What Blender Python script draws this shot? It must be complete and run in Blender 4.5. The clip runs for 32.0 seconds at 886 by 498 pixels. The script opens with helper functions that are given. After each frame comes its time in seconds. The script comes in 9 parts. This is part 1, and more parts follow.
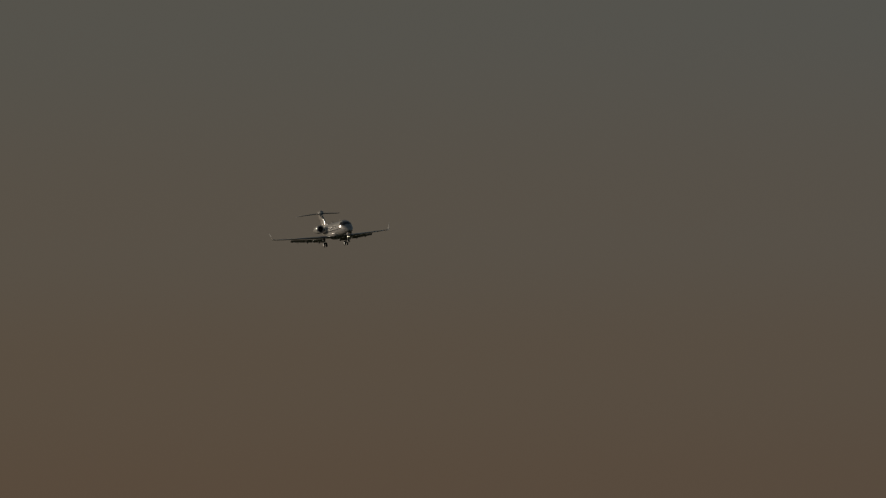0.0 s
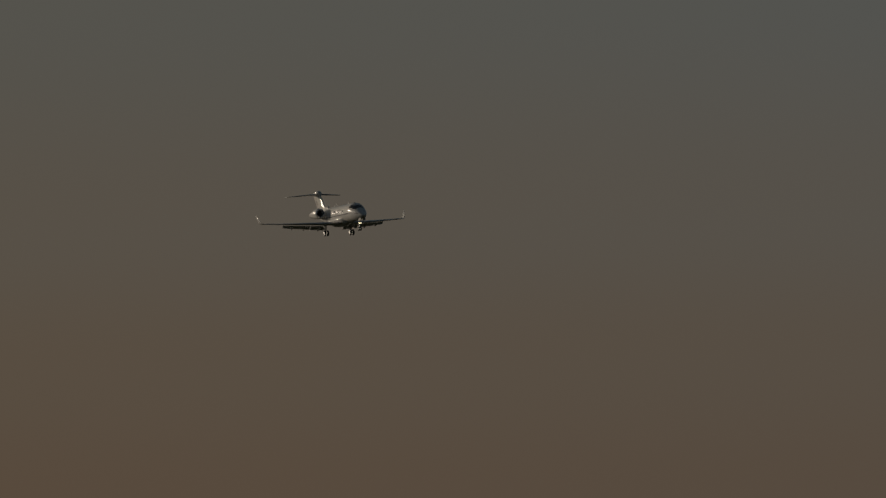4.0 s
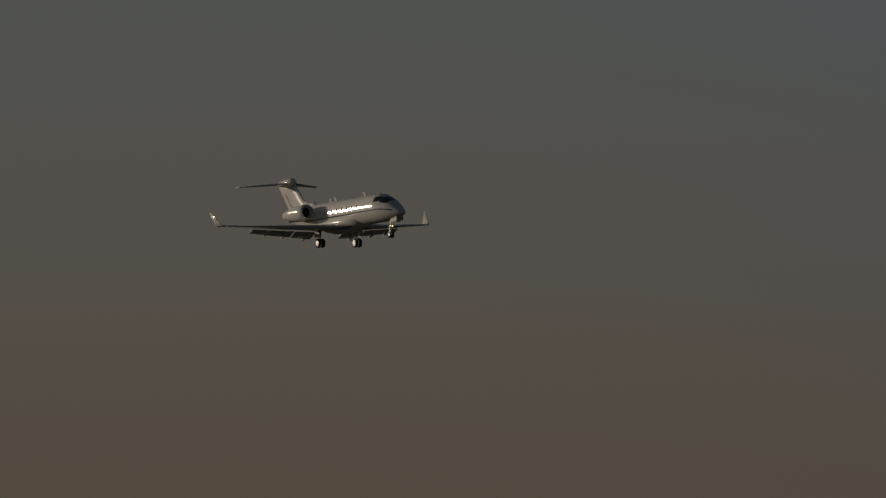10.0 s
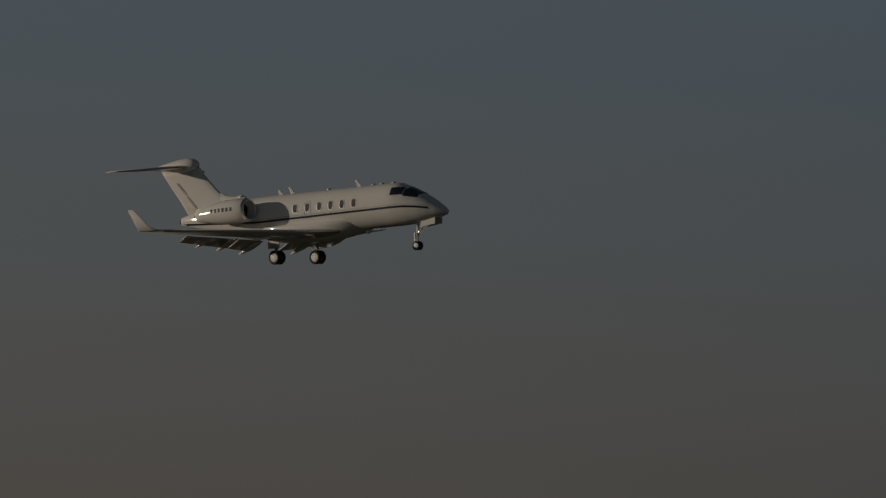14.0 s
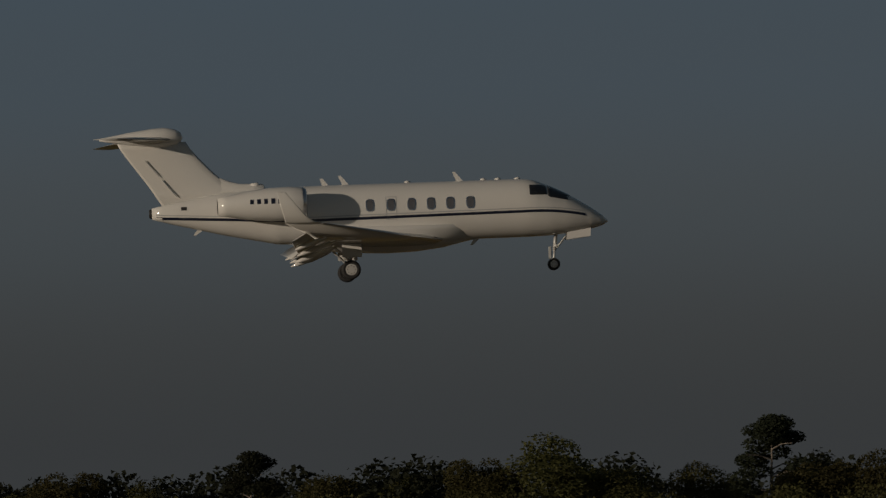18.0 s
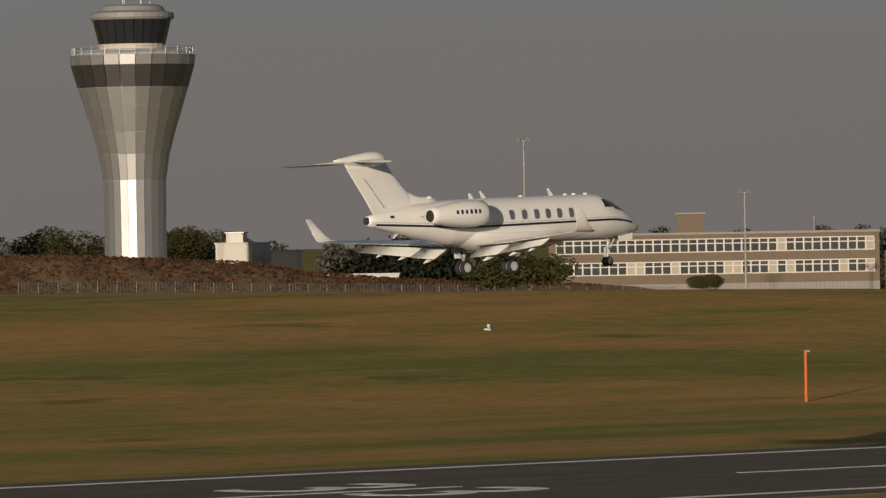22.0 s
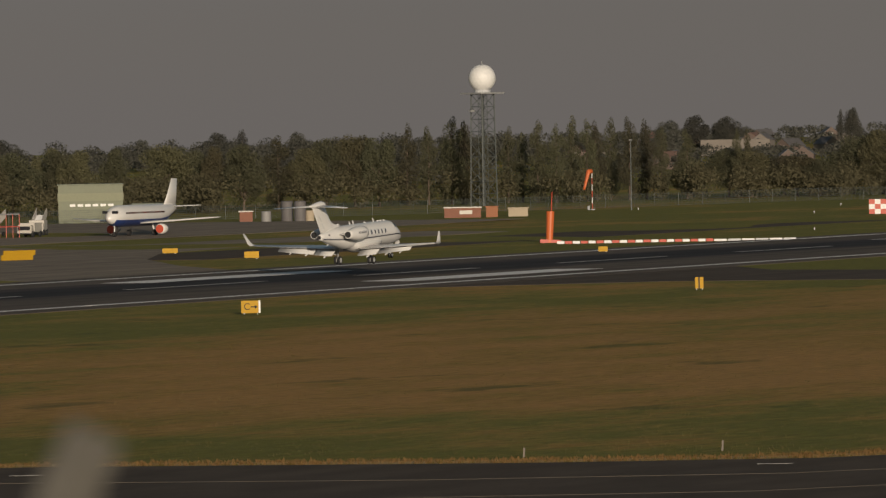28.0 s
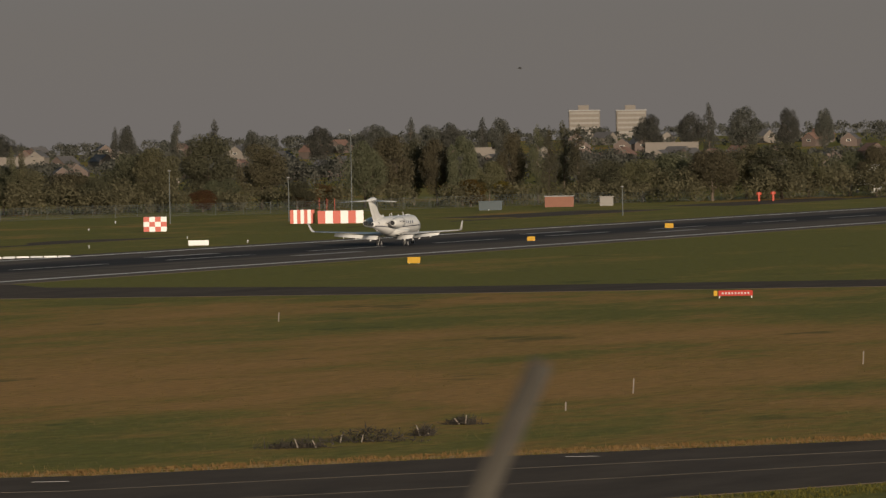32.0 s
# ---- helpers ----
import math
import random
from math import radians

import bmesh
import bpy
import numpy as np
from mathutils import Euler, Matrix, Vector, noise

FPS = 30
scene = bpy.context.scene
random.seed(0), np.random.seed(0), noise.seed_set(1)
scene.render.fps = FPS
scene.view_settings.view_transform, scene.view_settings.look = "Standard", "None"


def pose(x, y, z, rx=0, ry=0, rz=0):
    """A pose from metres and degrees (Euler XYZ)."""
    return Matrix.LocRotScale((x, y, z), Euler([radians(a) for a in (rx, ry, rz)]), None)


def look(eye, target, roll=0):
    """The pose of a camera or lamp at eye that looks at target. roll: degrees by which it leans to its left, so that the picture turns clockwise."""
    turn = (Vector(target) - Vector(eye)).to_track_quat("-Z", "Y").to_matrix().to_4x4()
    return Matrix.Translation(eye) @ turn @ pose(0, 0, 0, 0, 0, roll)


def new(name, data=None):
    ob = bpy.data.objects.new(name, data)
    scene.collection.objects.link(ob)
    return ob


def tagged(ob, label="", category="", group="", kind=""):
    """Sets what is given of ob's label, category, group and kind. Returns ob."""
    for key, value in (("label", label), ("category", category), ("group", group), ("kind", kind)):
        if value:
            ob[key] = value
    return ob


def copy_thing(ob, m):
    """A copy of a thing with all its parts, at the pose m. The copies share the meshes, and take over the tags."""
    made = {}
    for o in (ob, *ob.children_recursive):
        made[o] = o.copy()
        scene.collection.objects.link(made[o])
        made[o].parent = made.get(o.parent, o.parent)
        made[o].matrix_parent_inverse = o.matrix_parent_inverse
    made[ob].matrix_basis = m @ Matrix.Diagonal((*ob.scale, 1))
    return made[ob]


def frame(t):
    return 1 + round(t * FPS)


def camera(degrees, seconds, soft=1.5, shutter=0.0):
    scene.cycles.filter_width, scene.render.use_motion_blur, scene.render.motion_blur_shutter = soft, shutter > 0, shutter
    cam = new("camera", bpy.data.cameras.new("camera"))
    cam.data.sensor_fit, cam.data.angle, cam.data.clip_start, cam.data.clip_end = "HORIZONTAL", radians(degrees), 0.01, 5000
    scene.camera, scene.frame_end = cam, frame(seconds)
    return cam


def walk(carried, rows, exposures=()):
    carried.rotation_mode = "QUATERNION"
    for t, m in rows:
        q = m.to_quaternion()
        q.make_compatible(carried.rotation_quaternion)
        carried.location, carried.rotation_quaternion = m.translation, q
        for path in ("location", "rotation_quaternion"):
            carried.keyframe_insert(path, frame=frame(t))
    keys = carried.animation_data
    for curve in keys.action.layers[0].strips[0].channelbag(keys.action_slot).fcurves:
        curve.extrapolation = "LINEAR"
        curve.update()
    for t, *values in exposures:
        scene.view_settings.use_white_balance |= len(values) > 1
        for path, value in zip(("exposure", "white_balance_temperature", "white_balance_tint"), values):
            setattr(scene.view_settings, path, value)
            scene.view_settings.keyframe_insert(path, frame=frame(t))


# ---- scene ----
# The camera stands on a terrace and turns after the aircraft: seconds, bearing from north, tilt, lean where it is not 1
EYE = (0.0, 0.0, 14.00)

def view(bearing, tilt, roll=1.0):
    b, e = radians(bearing), radians(tilt)
    return look(EYE, (EYE[0] + math.sin(b) * math.cos(e), EYE[1] + math.cos(b) * math.cos(e), EYE[2] + math.sin(e)), -roll)

cam = camera(7.327, 32.0, soft=1.35)
cam.data.dof.use_dof, cam.data.dof.focus_distance, cam.data.dof.aperture_fstop = True, 420.0, 14.0
VIEWS = [
    (0.0, -74.862, 3.001),
    (0.5, -74.456, 2.893),
    (1.0, -74.023, 2.898),
    (1.5, -73.606, 2.922),
    (2.0, -73.030, 2.883),
    (2.5, -72.714, 2.882),
    (3.0, -72.284, 2.847),
    (3.5, -71.718, 2.885),
    (5.5, -68.906, 3.022),
    (6.0, -68.237, 3.119),
    (6.5, -67.694, 3.148),
    (7.0, -66.686, 3.076),
    (7.5, -65.802, 2.905),
    (8.0, -65.055, 2.817),
    (8.5, -64.209, 2.741),
    (9.0, -62.464, 2.768),
    (9.5, -61.079, 3.079),
    (10.0, -59.494, 3.007),
    (10.5, -57.846, 2.911),
    (11.0, -56.348, 2.864),
    (11.5, -54.412, 2.856),
    (12.0, -52.175, 2.926),
    (12.5, -50.154, 2.900),
    (13.0, -47.620, 3.053),
    (13.5, -44.029, 3.018),
    (15.5, -28.678, 2.730),
    (16.0, -24.121, 2.646),
    (16.5, -18.822, 2.426),
    (17.0, -13.065, 1.979),
    (17.5, -7.140, 1.854),
    (18.0, 0.052, 1.688, 1.2),
    (18.5, 6.494, 1.250, 2.0),
    (19.0, 12.160, 1.254),
    (19.5, 17.551, 1.231),
    (20.0, 22.932, 0.940),
    (20.5, 27.719, 0.033),
    (21.0, 32.811, 0.075),
    (21.5, 36.451, -0.035),
    (22.0, 40.326, -0.159),
    (22.5, 43.840, -0.257),
    (23.0, 47.368, -0.351),
    (23.5, 50.260, -0.533),
    (24.0, 52.726, -0.828),
    (24.5, 54.139, -0.862),
    (26.5, 61.082, -1.048),
    (27.0, 62.509, -1.160),
    (27.5, 63.712, -1.110),
    (28.0, 65.757, -0.973),
    (28.5, 66.824, -1.137),
    (29.0, 67.446, -1.092),
    (29.5, 68.171, -1.043),
    (30.0, 68.850, -1.079),
    (30.5, 69.636, -1.022),
    (31.0, 69.889, -0.933),
    (31.5, 70.806, -0.889),
    (32.0, 71.761, -0.929),
]
EXPOSURES = [(0.0, -1.35), (9.0, -1.4), (13.0, -1.45), (16.0, -1.4), (18.0, -1.25), (18.5, -0.9), (19.0, -0.65), (19.5, -0.44), (20.0, -0.17), (20.5, -0.2), (21.2, 0.0), (22.5, 0.05), (23.5, 0.0), (24.5, -0.1), (26.5, -0.3), (28.0, -0.1), (30.0, 0.1), (32.0, 0.1)]
walk(cam, [(t, view(*turn)) for t, *turn in VIEWS], EXPOSURES)

# Low morning sun behind the camera and to its left; thin haze round the horizon
SUN_BEARING, SUN_HEIGHT = 237.0, 8.3
sun = new("sun", bpy.data.lights.new("sun", "SUN"))
sun.data.energy, sun.data.angle, sun.data.color = 4.2, radians(0.6), (1.0, 0.84, 0.66)
sun.matrix_world = look((0, 0, 0), (math.sin(radians(SUN_BEARING - 180)), math.cos(radians(SUN_BEARING - 180)), -math.tan(radians(SUN_HEIGHT))))


def build_world():
    world = bpy.data.worlds.new("sky")
    scene.world = world
    world.use_nodes = True
    nt = world.node_tree
    nt.nodes.clear()
    n = nt.nodes.new
    out, bg, sky = n("ShaderNodeOutputWorld"), n("ShaderNodeBackground"), n("ShaderNodeTexSky")
    sky.sky_type, sky.sun_disc = "NISHITA", False
    sky.sun_elevation, sky.sun_rotation = radians(SUN_HEIGHT), radians(SUN_BEARING)
    sky.air_density, sky.dust_density, sky.ozone_density = 1.2, 2.0, 1.0
    tc, sep = n("ShaderNodeTexCoord"), n("ShaderNodeSeparateXYZ")
    nt.links.new(tc.outputs["Generated"], sep.inputs[0])
    # haze colour: warmer low down and towards the sun's side, cooler higher up
    height = n("ShaderNodeValToRGB")
    height.color_ramp.interpolation = "EASE"
    els = height.color_ramp.elements
    els[0].position, els[0].color = HAZE[0]
    els[1].position, els[1].color = HAZE[1]
    for pos, col in HAZE[2:]:
        els.new(pos).color = col
    lift = n("ShaderNodeMath"); lift.operation = "MULTIPLY_ADD"
    lift.inputs[1].default_value, lift.inputs[2].default_value = 4.0, 0.2
    nt.links.new(sep.outputs["Z"], lift.inputs[0])
    nt.links.new(lift.outputs[0], height.inputs[0])
    side = n("ShaderNodeValToRGB")
    side.color_ramp.interpolation = "EASE"
    els = side.color_ramp.elements
    els[0].position, els[0].color = SIDE[0]
    els[1].position, els[1].color = SIDE[1]
    for pos, col in SIDE[2:]:
        els.new(pos).color = col
    half = n("ShaderNodeMath"); half.operation = "MULTIPLY_ADD"
    half.inputs[1].default_value, half.inputs[2].default_value = 0.5, 0.5
    nt.links.new(sep.outputs["X"], half.inputs[0])
    nt.links.new(half.outputs[0], side.inputs[0])
    haze = n("ShaderNodeMix"); haze.data_type, haze.blend_type = "RGBA", "MULTIPLY"
    haze.inputs[0].default_value = 1.0
    nt.links.new(height.outputs[0], haze.inputs[6]); nt.links.new(side.outputs[0], haze.inputs[7])
    # the murk low over the wood to the north is darker than the haze on either side
    murk = n("ShaderNodeValToRGB")
    murk.color_ramp.interpolation = "EASE"
    els = murk.color_ramp.elements
    for k, (pos, v) in enumerate(MURK):
        el = els[k] if k < 2 else els.new(pos)
        el.position, el.color = pos, (v, v * 0.985, v * 0.97, 1)
    nt.links.new(half.outputs[0], murk.inputs[0])
    low = n("ShaderNodeMapRange"); low.interpolation_type = "SMOOTHSTEP"
    low.inputs[1].default_value, low.inputs[2].default_value, low.inputs[3].default_value, low.inputs[4].default_value = 0.0, 0.045, 1.0, 0.0
    nt.links.new(sep.outputs["Z"], low.inputs[0])
    dim = n("ShaderNodeMix"); dim.data_type, dim.blend_type = "RGBA", "MULTIPLY"
    nt.links.new(low.outputs[0], dim.inputs[0])
    nt.links.new(haze.outputs[2], dim.inputs[6]); nt.links.new(murk.outputs[0], dim.inputs[7])
    clear = n("ShaderNodeMix"); clear.data_type, clear.blend_type = "RGBA", "MULTIPLY"
    clear.inputs[0].default_value = 1.0
    clear.inputs[7].default_value = (SKY, SKY, SKY, 1)
    nt.links.new(sky.outputs[0], clear.inputs[6])
    up = n("ShaderNodeMapRange"); up.interpolation_type = "SMOOTHSTEP"
    up.inputs[1].default_value, up.inputs[2].default_value = 0.09, 0.5
    nt.links.new(sep.outputs["Z"], up.inputs[0])
    mix = n("ShaderNodeMix"); mix.data_type = "RGBA"
    nt.links.new(up.outputs[0], mix.inputs[0])
    nt.links.new(dim.outputs[2], mix.inputs[6]); nt.links.new(clear.outputs[2], mix.inputs[7])
    nt.links.new(mix.outputs[2], bg.inputs[0])
    bg.inputs[1].default_value = 1.0
    nt.links.new(bg.outputs[0], out.inputs[0])


SKY = 0.055
HAZE = [(0.0, (0.14, 0.122, 0.108, 1)), (0.2, (0.134, 0.124, 0.117, 1)), (0.26, (0.136, 0.126, 0.116, 1)), (0.34, (0.136, 0.135, 0.130, 1)), (0.42, (0.134, 0.146, 0.153, 1)), (0.55, (0.126, 0.155, 0.178, 1))]
SIDE = [(0.0, (1.86, 1.41, 1.01, 1)), (0.06, (1.70, 1.43, 1.17, 1)), (0.13, (1.43, 1.41, 1.37, 1)), (0.3, (0.97, 1.15, 1.29, 1)), (0.5, (0.98, 1.16, 1.32, 1)), (0.61, (1.0, 1.13, 1.24, 1)), (0.7, (1.29, 1.35, 1.42, 1)), (0.82, (1.20, 1.20, 1.23, 1)), (1.0, (1.12, 1.11, 1.11, 1))]
MURK = [(0.0, 1.0), (0.14, 1.0), (0.3, 0.84), (0.42, 0.68), (0.62, 0.68), (0.72, 0.88), (0.8, 1.0)]
build_world()


# ---- materials ----
def material(name, color, rough=0.6, metal=0.0, vary=0.12, scale=3.0, bump=0.0, spread=0.0, coat=0.0, fine=40.0, glow=0.0):
    """A surface with a coarse and a fine variation, at real size, and some relief."""
    m = bpy.data.materials.new(name)
    m.use_nodes = True
    nt = m.node_tree
    b = nt.nodes["Principled BSDF"]
    n, link = nt.nodes.new, nt.links.new
    b.inputs["Roughness"].default_value, b.inputs["Metallic"].default_value = rough, metal
    b.inputs["Coat Weight"].default_value = coat
    tc = n("ShaderNodeTexCoord")
    big, small = n("ShaderNodeTexNoise"), n("ShaderNodeTexNoise")
    big.inputs["Scale"].default_value, big.inputs["Detail"].default_value = scale, 4
    small.inputs["Scale"].default_value, small.inputs["Detail"].default_value = fine, 3
    link(tc.outputs["Object"], big.inputs["Vector"])
    link(tc.outputs["Object"], small.inputs["Vector"])
    add = n("ShaderNodeMath"); add.operation = "ADD"
    link(big.outputs["Fac"], add.inputs[0]); link(small.outputs["Fac"], add.inputs[1])
    rng = n("ShaderNodeMapRange")
    rng.inputs[1].default_value, rng.inputs[2].default_value = 0.6, 1.4
    rng.inputs[3].default_value, rng.inputs[4].default_value = 1 - vary, 1 + vary
    link(add.outputs[0], rng.inputs[0])
    last = rng.outputs[0]
    if spread:
        info = n("ShaderNodeObjectInfo")
        r2 = n("ShaderNodeMapRange")
        r2.inputs[3].default_value, r2.inputs[4].default_value = 1 - spread, 1 + spread
        link(info.outputs["Random"], r2.inputs[0])
        mul = n("ShaderNodeMath"); mul.operation = "MULTIPLY"
        link(last, mul.inputs[0]); link(r2.outputs[0], mul.inputs[1])
        last = mul.outputs[0]
    mix = n("ShaderNodeMix"); mix.data_type, mix.blend_type = "RGBA", "MULTIPLY"
    mix.inputs[0].default_value = 1.0
    mix.inputs[6].default_value = (*color, 1)
    link(last, mix.inputs[7])
    link(mix.outputs[2], b.inputs["Base Color"])
    if bump:
        bp = n("ShaderNodeBump")
        bp.inputs["Strength"].default_value, bp.inputs["Distance"].default_value = bump, 0.03
        link(small.outputs["Fac"], bp.inputs["Height"])
        link(bp.outputs[0], b.inputs["Normal"])
    if glow:
        b.inputs["Emission Color"].default_value, b.inputs["Emission Strength"].default_value = (*color, 1), glow
    return m


def leaf_material(name, color, spread=0.25):
    """Leaves: each clump a little lighter, darker or yellower than the next."""
    m = bpy.data.materials.new(name)
    m.use_nodes = True
    nt = m.node_tree
    b = nt.nodes["Principled BSDF"]
    n, link = nt.nodes.new, nt.links.new
    b.inputs["Roughness"].default_value = 0.75
    b.inputs["Specular IOR Level"].default_value = 0.2
    geo, info = n("ShaderNodeNewGeometry"), n("ShaderNodeObjectInfo")
    a = n("ShaderNodeMapRange")
    a.inputs[3].default_value, a.inputs[4].default_value = 0.82, 1.18
    link(geo.outputs["Random Per Island"], a.inputs[0])
    c = n("ShaderNodeMapRange")
    c.inputs[3].default_value, c.inputs[4].default_value = 1 - spread, 1 + spread
    link(info.outputs["Random"], c.inputs[0])
    mul = n("ShaderNodeMath"); mul.operation = "MULTIPLY"
    link(a.outputs[0], mul.inputs[0]); link(c.outputs[0], mul.inputs[1])
    hue = n("ShaderNodeHueSaturation")
    hue.inputs["Color"].default_value = (*color, 1)
    h = n("ShaderNodeMapRange")
    h.inputs[3].default_value, h.inputs[4].default_value = 0.475, 0.515
    link(info.outputs["Random"], h.inputs[0]); link(h.outputs[0], hue.inputs["Hue"])
    link(mul.outputs[0], hue.inputs["Value"])
    link(hue.outputs[0], b.inputs["Base Color"])
    # thin leaves let some light through
    thin, both = n("ShaderNodeBsdfTranslucent"), n("ShaderNodeMixShader")
    link(hue.outputs[0], thin.inputs["Color"])
    both.inputs[0].default_value = 0.5
    link(b.outputs[0], both.inputs[1]); link(thin.outputs[0], both.inputs[2])
    link(both.outputs[0], nt.nodes["Material Output"].inputs["Surface"])
    return m


WHITE = material("white_paint", (0.67, 0.66, 0.635), 0.13, vary=0.03, scale=0.6)
GREY_PAINT = material("grey_paint", (0.42, 0.43, 0.44), 0.4, vary=0.06)
NAVY = material("navy_paint", (0.012, 0.016, 0.035), 0.3, vary=0.1)
BLACK = material("black_rubber", (0.018, 0.018, 0.019), 0.75, vary=0.2, bump=0.2)
GLASS_DARK = material("dark_glass", (0.02, 0.022, 0.026), 0.08, vary=0.1, coat=0.5)
PORT_GLASS = material("cabin_window_glass", (0.10, 0.10, 0.11), 0.06, vary=0.1, coat=1.0)
ALLOY = material("bare_metal", (0.62, 0.62, 0.63), 0.28, 1.0, vary=0.08)
# tailplane leading edge, coloured dark in place of the shaded underside
TAIL_SHADE = material("tail_shade_edge", (0.10, 0.10, 0.105), 0.4, 0.4, vary=0.08)
STEEL = material("painted_steel", (0.55, 0.55, 0.54), 0.45, 0.2, vary=0.1)
LAMP_GLOW = material("lit_lamp", (1.0, 0.86, 0.55), 0.3, glow=14.0)
ORANGE = material("orange_paint", (0.50, 0.115, 0.030), 0.5, vary=0.1)
RED = material("red_paint", (0.42, 0.060, 0.030), 0.5, vary=0.1)
SIGN_WHITE = material("sign_white", (0.656, 0.656, 0.640), 0.5, vary=0.05)
SIGN_RED = material("sign_red", (0.36, 0.022, 0.010), 0.75, vary=0.06)
YELLOW = material("sign_yellow", (0.43, 0.245, 0.006), 0.7, vary=0.08)


# ---- mesh helpers ----
def mesh_of(name, bm, mat, smooth=False):
    bmesh.ops.recalc_face_normals(bm, faces=bm.faces)
    me = bpy.data.meshes.new(name)
    bm.to_mesh(me)
    bm.free()
    me.materials.append(mat)
    if smooth:
        for p in me.polygons:
            p.use_smooth = True
    return me


def part(name, bm, mat, parent=None, label="", smooth=False, at=(0, 0, 0)):
    ob = new(name, mesh_of(name, bm, mat, smooth))
    ob.location = at
    if parent is not None:
        ob.parent = parent
    return tagged(ob, label)


THINGS = []


def thing(name, label, category, m=None, group="", kind=""):
    ob = new(name)
    THINGS.append(ob)
    ob.empty_display_size = 0.5
    if m is not None:
        ob.matrix_basis = m
    return tagged(ob, label, category, group, kind)


def box(bm, x0, x1, y0, y1, z0, z1, bevel=0.0):
    r = bmesh.ops.create_cube(bm, size=1.0)
    for v in r["verts"]:
        v.co = Vector(((x0 + x1) / 2 + v.co.x * (x1 - x0), (y0 + y1) / 2 + v.co.y * (y1 - y0), (z0 + z1) / 2 + v.co.z * (z1 - z0)))
    if bevel:
        es = list({e for v in r["verts"] for e in v.link_edges})
        bmesh.ops.bevel(bm, geom=es, offset=bevel, segments=2, affect="EDGES")
    return bm


def boxed(x0, x1, y0, y1, z0, z1, bevel=0.0):
    return box(bmesh.new(), x0, x1, y0, y1, z0, z1, bevel)


def rod(bm, a, b, r0, r1=None, n=8, caps=True):
    a, b = Vector(a), Vector(b)
    r1 = r0 if r1 is None else r1
    q = (b - a).to_track_quat("Z", "Y")
    rings = []
    for p, r in ((a, r0), (b, r1)):
        rings.append([bm.verts.new(p + q @ Vector((r * math.cos(2 * math.pi * i / n), r * math.sin(2 * math.pi * i / n), 0))) for i in range(n)])
    for i in range(n):
        bm.faces.new((rings[0][i], rings[0][(i + 1) % n], rings[1][(i + 1) % n], rings[1][i]))
    if caps:
        bm.faces.new(rings[0][::-1])
        bm.faces.new(rings[1])
    return bm


def rodded(a, b, r0, r1=None, n=8):
    return rod(bmesh.new(), a, b, r0, r1, n)


def loft(bm, rings, caps=True, closed=True):
    vs = [[bm.verts.new(p) for p in ring] for ring in rings]
    n = len(vs[0])
    for a, b in zip(vs, vs[1:]):
        for i in range(n if closed else n - 1):
            bm.faces.new((a[i], a[(i + 1) % n], b[(i + 1) % n], b[i]))
    if caps and closed:
        bm.faces.new(vs[0][::-1])
        bm.faces.new(vs[-1])
    return bm


def lathe(bm, profile, axis, origin=(0, 0, 0), n=24, caps=True):
    """profile: (distance along axis, radius)."""
    o = Vector(origin)
    q = Vector(axis).to_track_quat("Z", "Y")
    return loft(bm, [[o + q @ Vector((r * math.cos(2 * math.pi * i / n), r * math.sin(2 * math.pi * i / n), d)) for i in range(n)] for d, r in profile], caps)


def prism(bm, outline, axis, lo, hi):
    """A flat outline, pushed out along x, y or z from lo to hi."""
    def put(p, d):
        return {"x": (d, *p), "y": (p[0], d, p[1]), "z": (*p, d)}[axis]
    return loft(bm, [[put(p, lo) for p in outline], [put(p, hi) for p in outline]])


def turned(since, x, y, degrees, narrow=1.0):
    """Turn all things built since a count about the upright line at x, y, clockwise from above, and narrow their fronts."""
    m = pose(x, y, 0, 0, 0, -degrees) @ Matrix.Diagonal((narrow, 1, 1, 1)) @ pose(-x, -y, 0)
    for ob in THINGS[since:]:
        ob.matrix_basis = m @ ob.matrix_basis


# ---- the ground, in one sheet ----
def smooth_step(u):
    u = min(1.0, max(0.0, u))
    return u * u * (3 - 2 * u)


CREST_X = [-3000, -400, 100, 176, 228, 283, 400, 460, 522, 553, 563, 572, 580, 585, 590, 602]
CREST_Z = [1.0, 2.0, 4.5, 6.6, 8.5, 8.9, 8.3, 7.5, 5.9, 4.9, 4.6, 3.9, 2.8, 1.7, 0.5, -0.05]


def ground_z(x, y):
    """Flat by the runway, a grassy rise behind its first part, hills far off."""
    w = smooth_step((x - 380) / 80)
    xx = x * (1 - w) + w * x * 480 / min(490, max(380, y))
    z = float(np.interp(xx, CREST_X, CREST_Z)) * smooth_step((y - np.interp(x, [380, 470], [340, 392])) / np.interp(x, [380, 470], [200, 92])) * (1 - (0.85 - 0.4 * smooth_step((x - 250) / 150)) * smooth_step((y - np.interp(x, [300, 400], [548, 600])) / np.interp(x, [300, 400], [120, 250])))
    far = math.hypot(x, y)
    z += 12.5 * smooth_step((x - 1900) / 1600) * (1 - 0.85 * smooth_step((y - 900) / 900))
    z -= 25 * smooth_step((y - 900) / 1500) * (1 - smooth_step((x - 700) / 1000))
    if far < 1500 and y > 325:
        z += 0.25 * smooth_step((y - 325) / 60) * noise.noise((x * 0.02, y * 0.02, 0.3))
    # the bank on which the camera stands
    u = min(1.0, max(0.0, (x + 45) / 53))
    z += 12.35 * (1 - smooth_step((math.hypot(x - (-45 + 53 * u), y - (2 - 2 * u)) - 9) / 45))
    return z


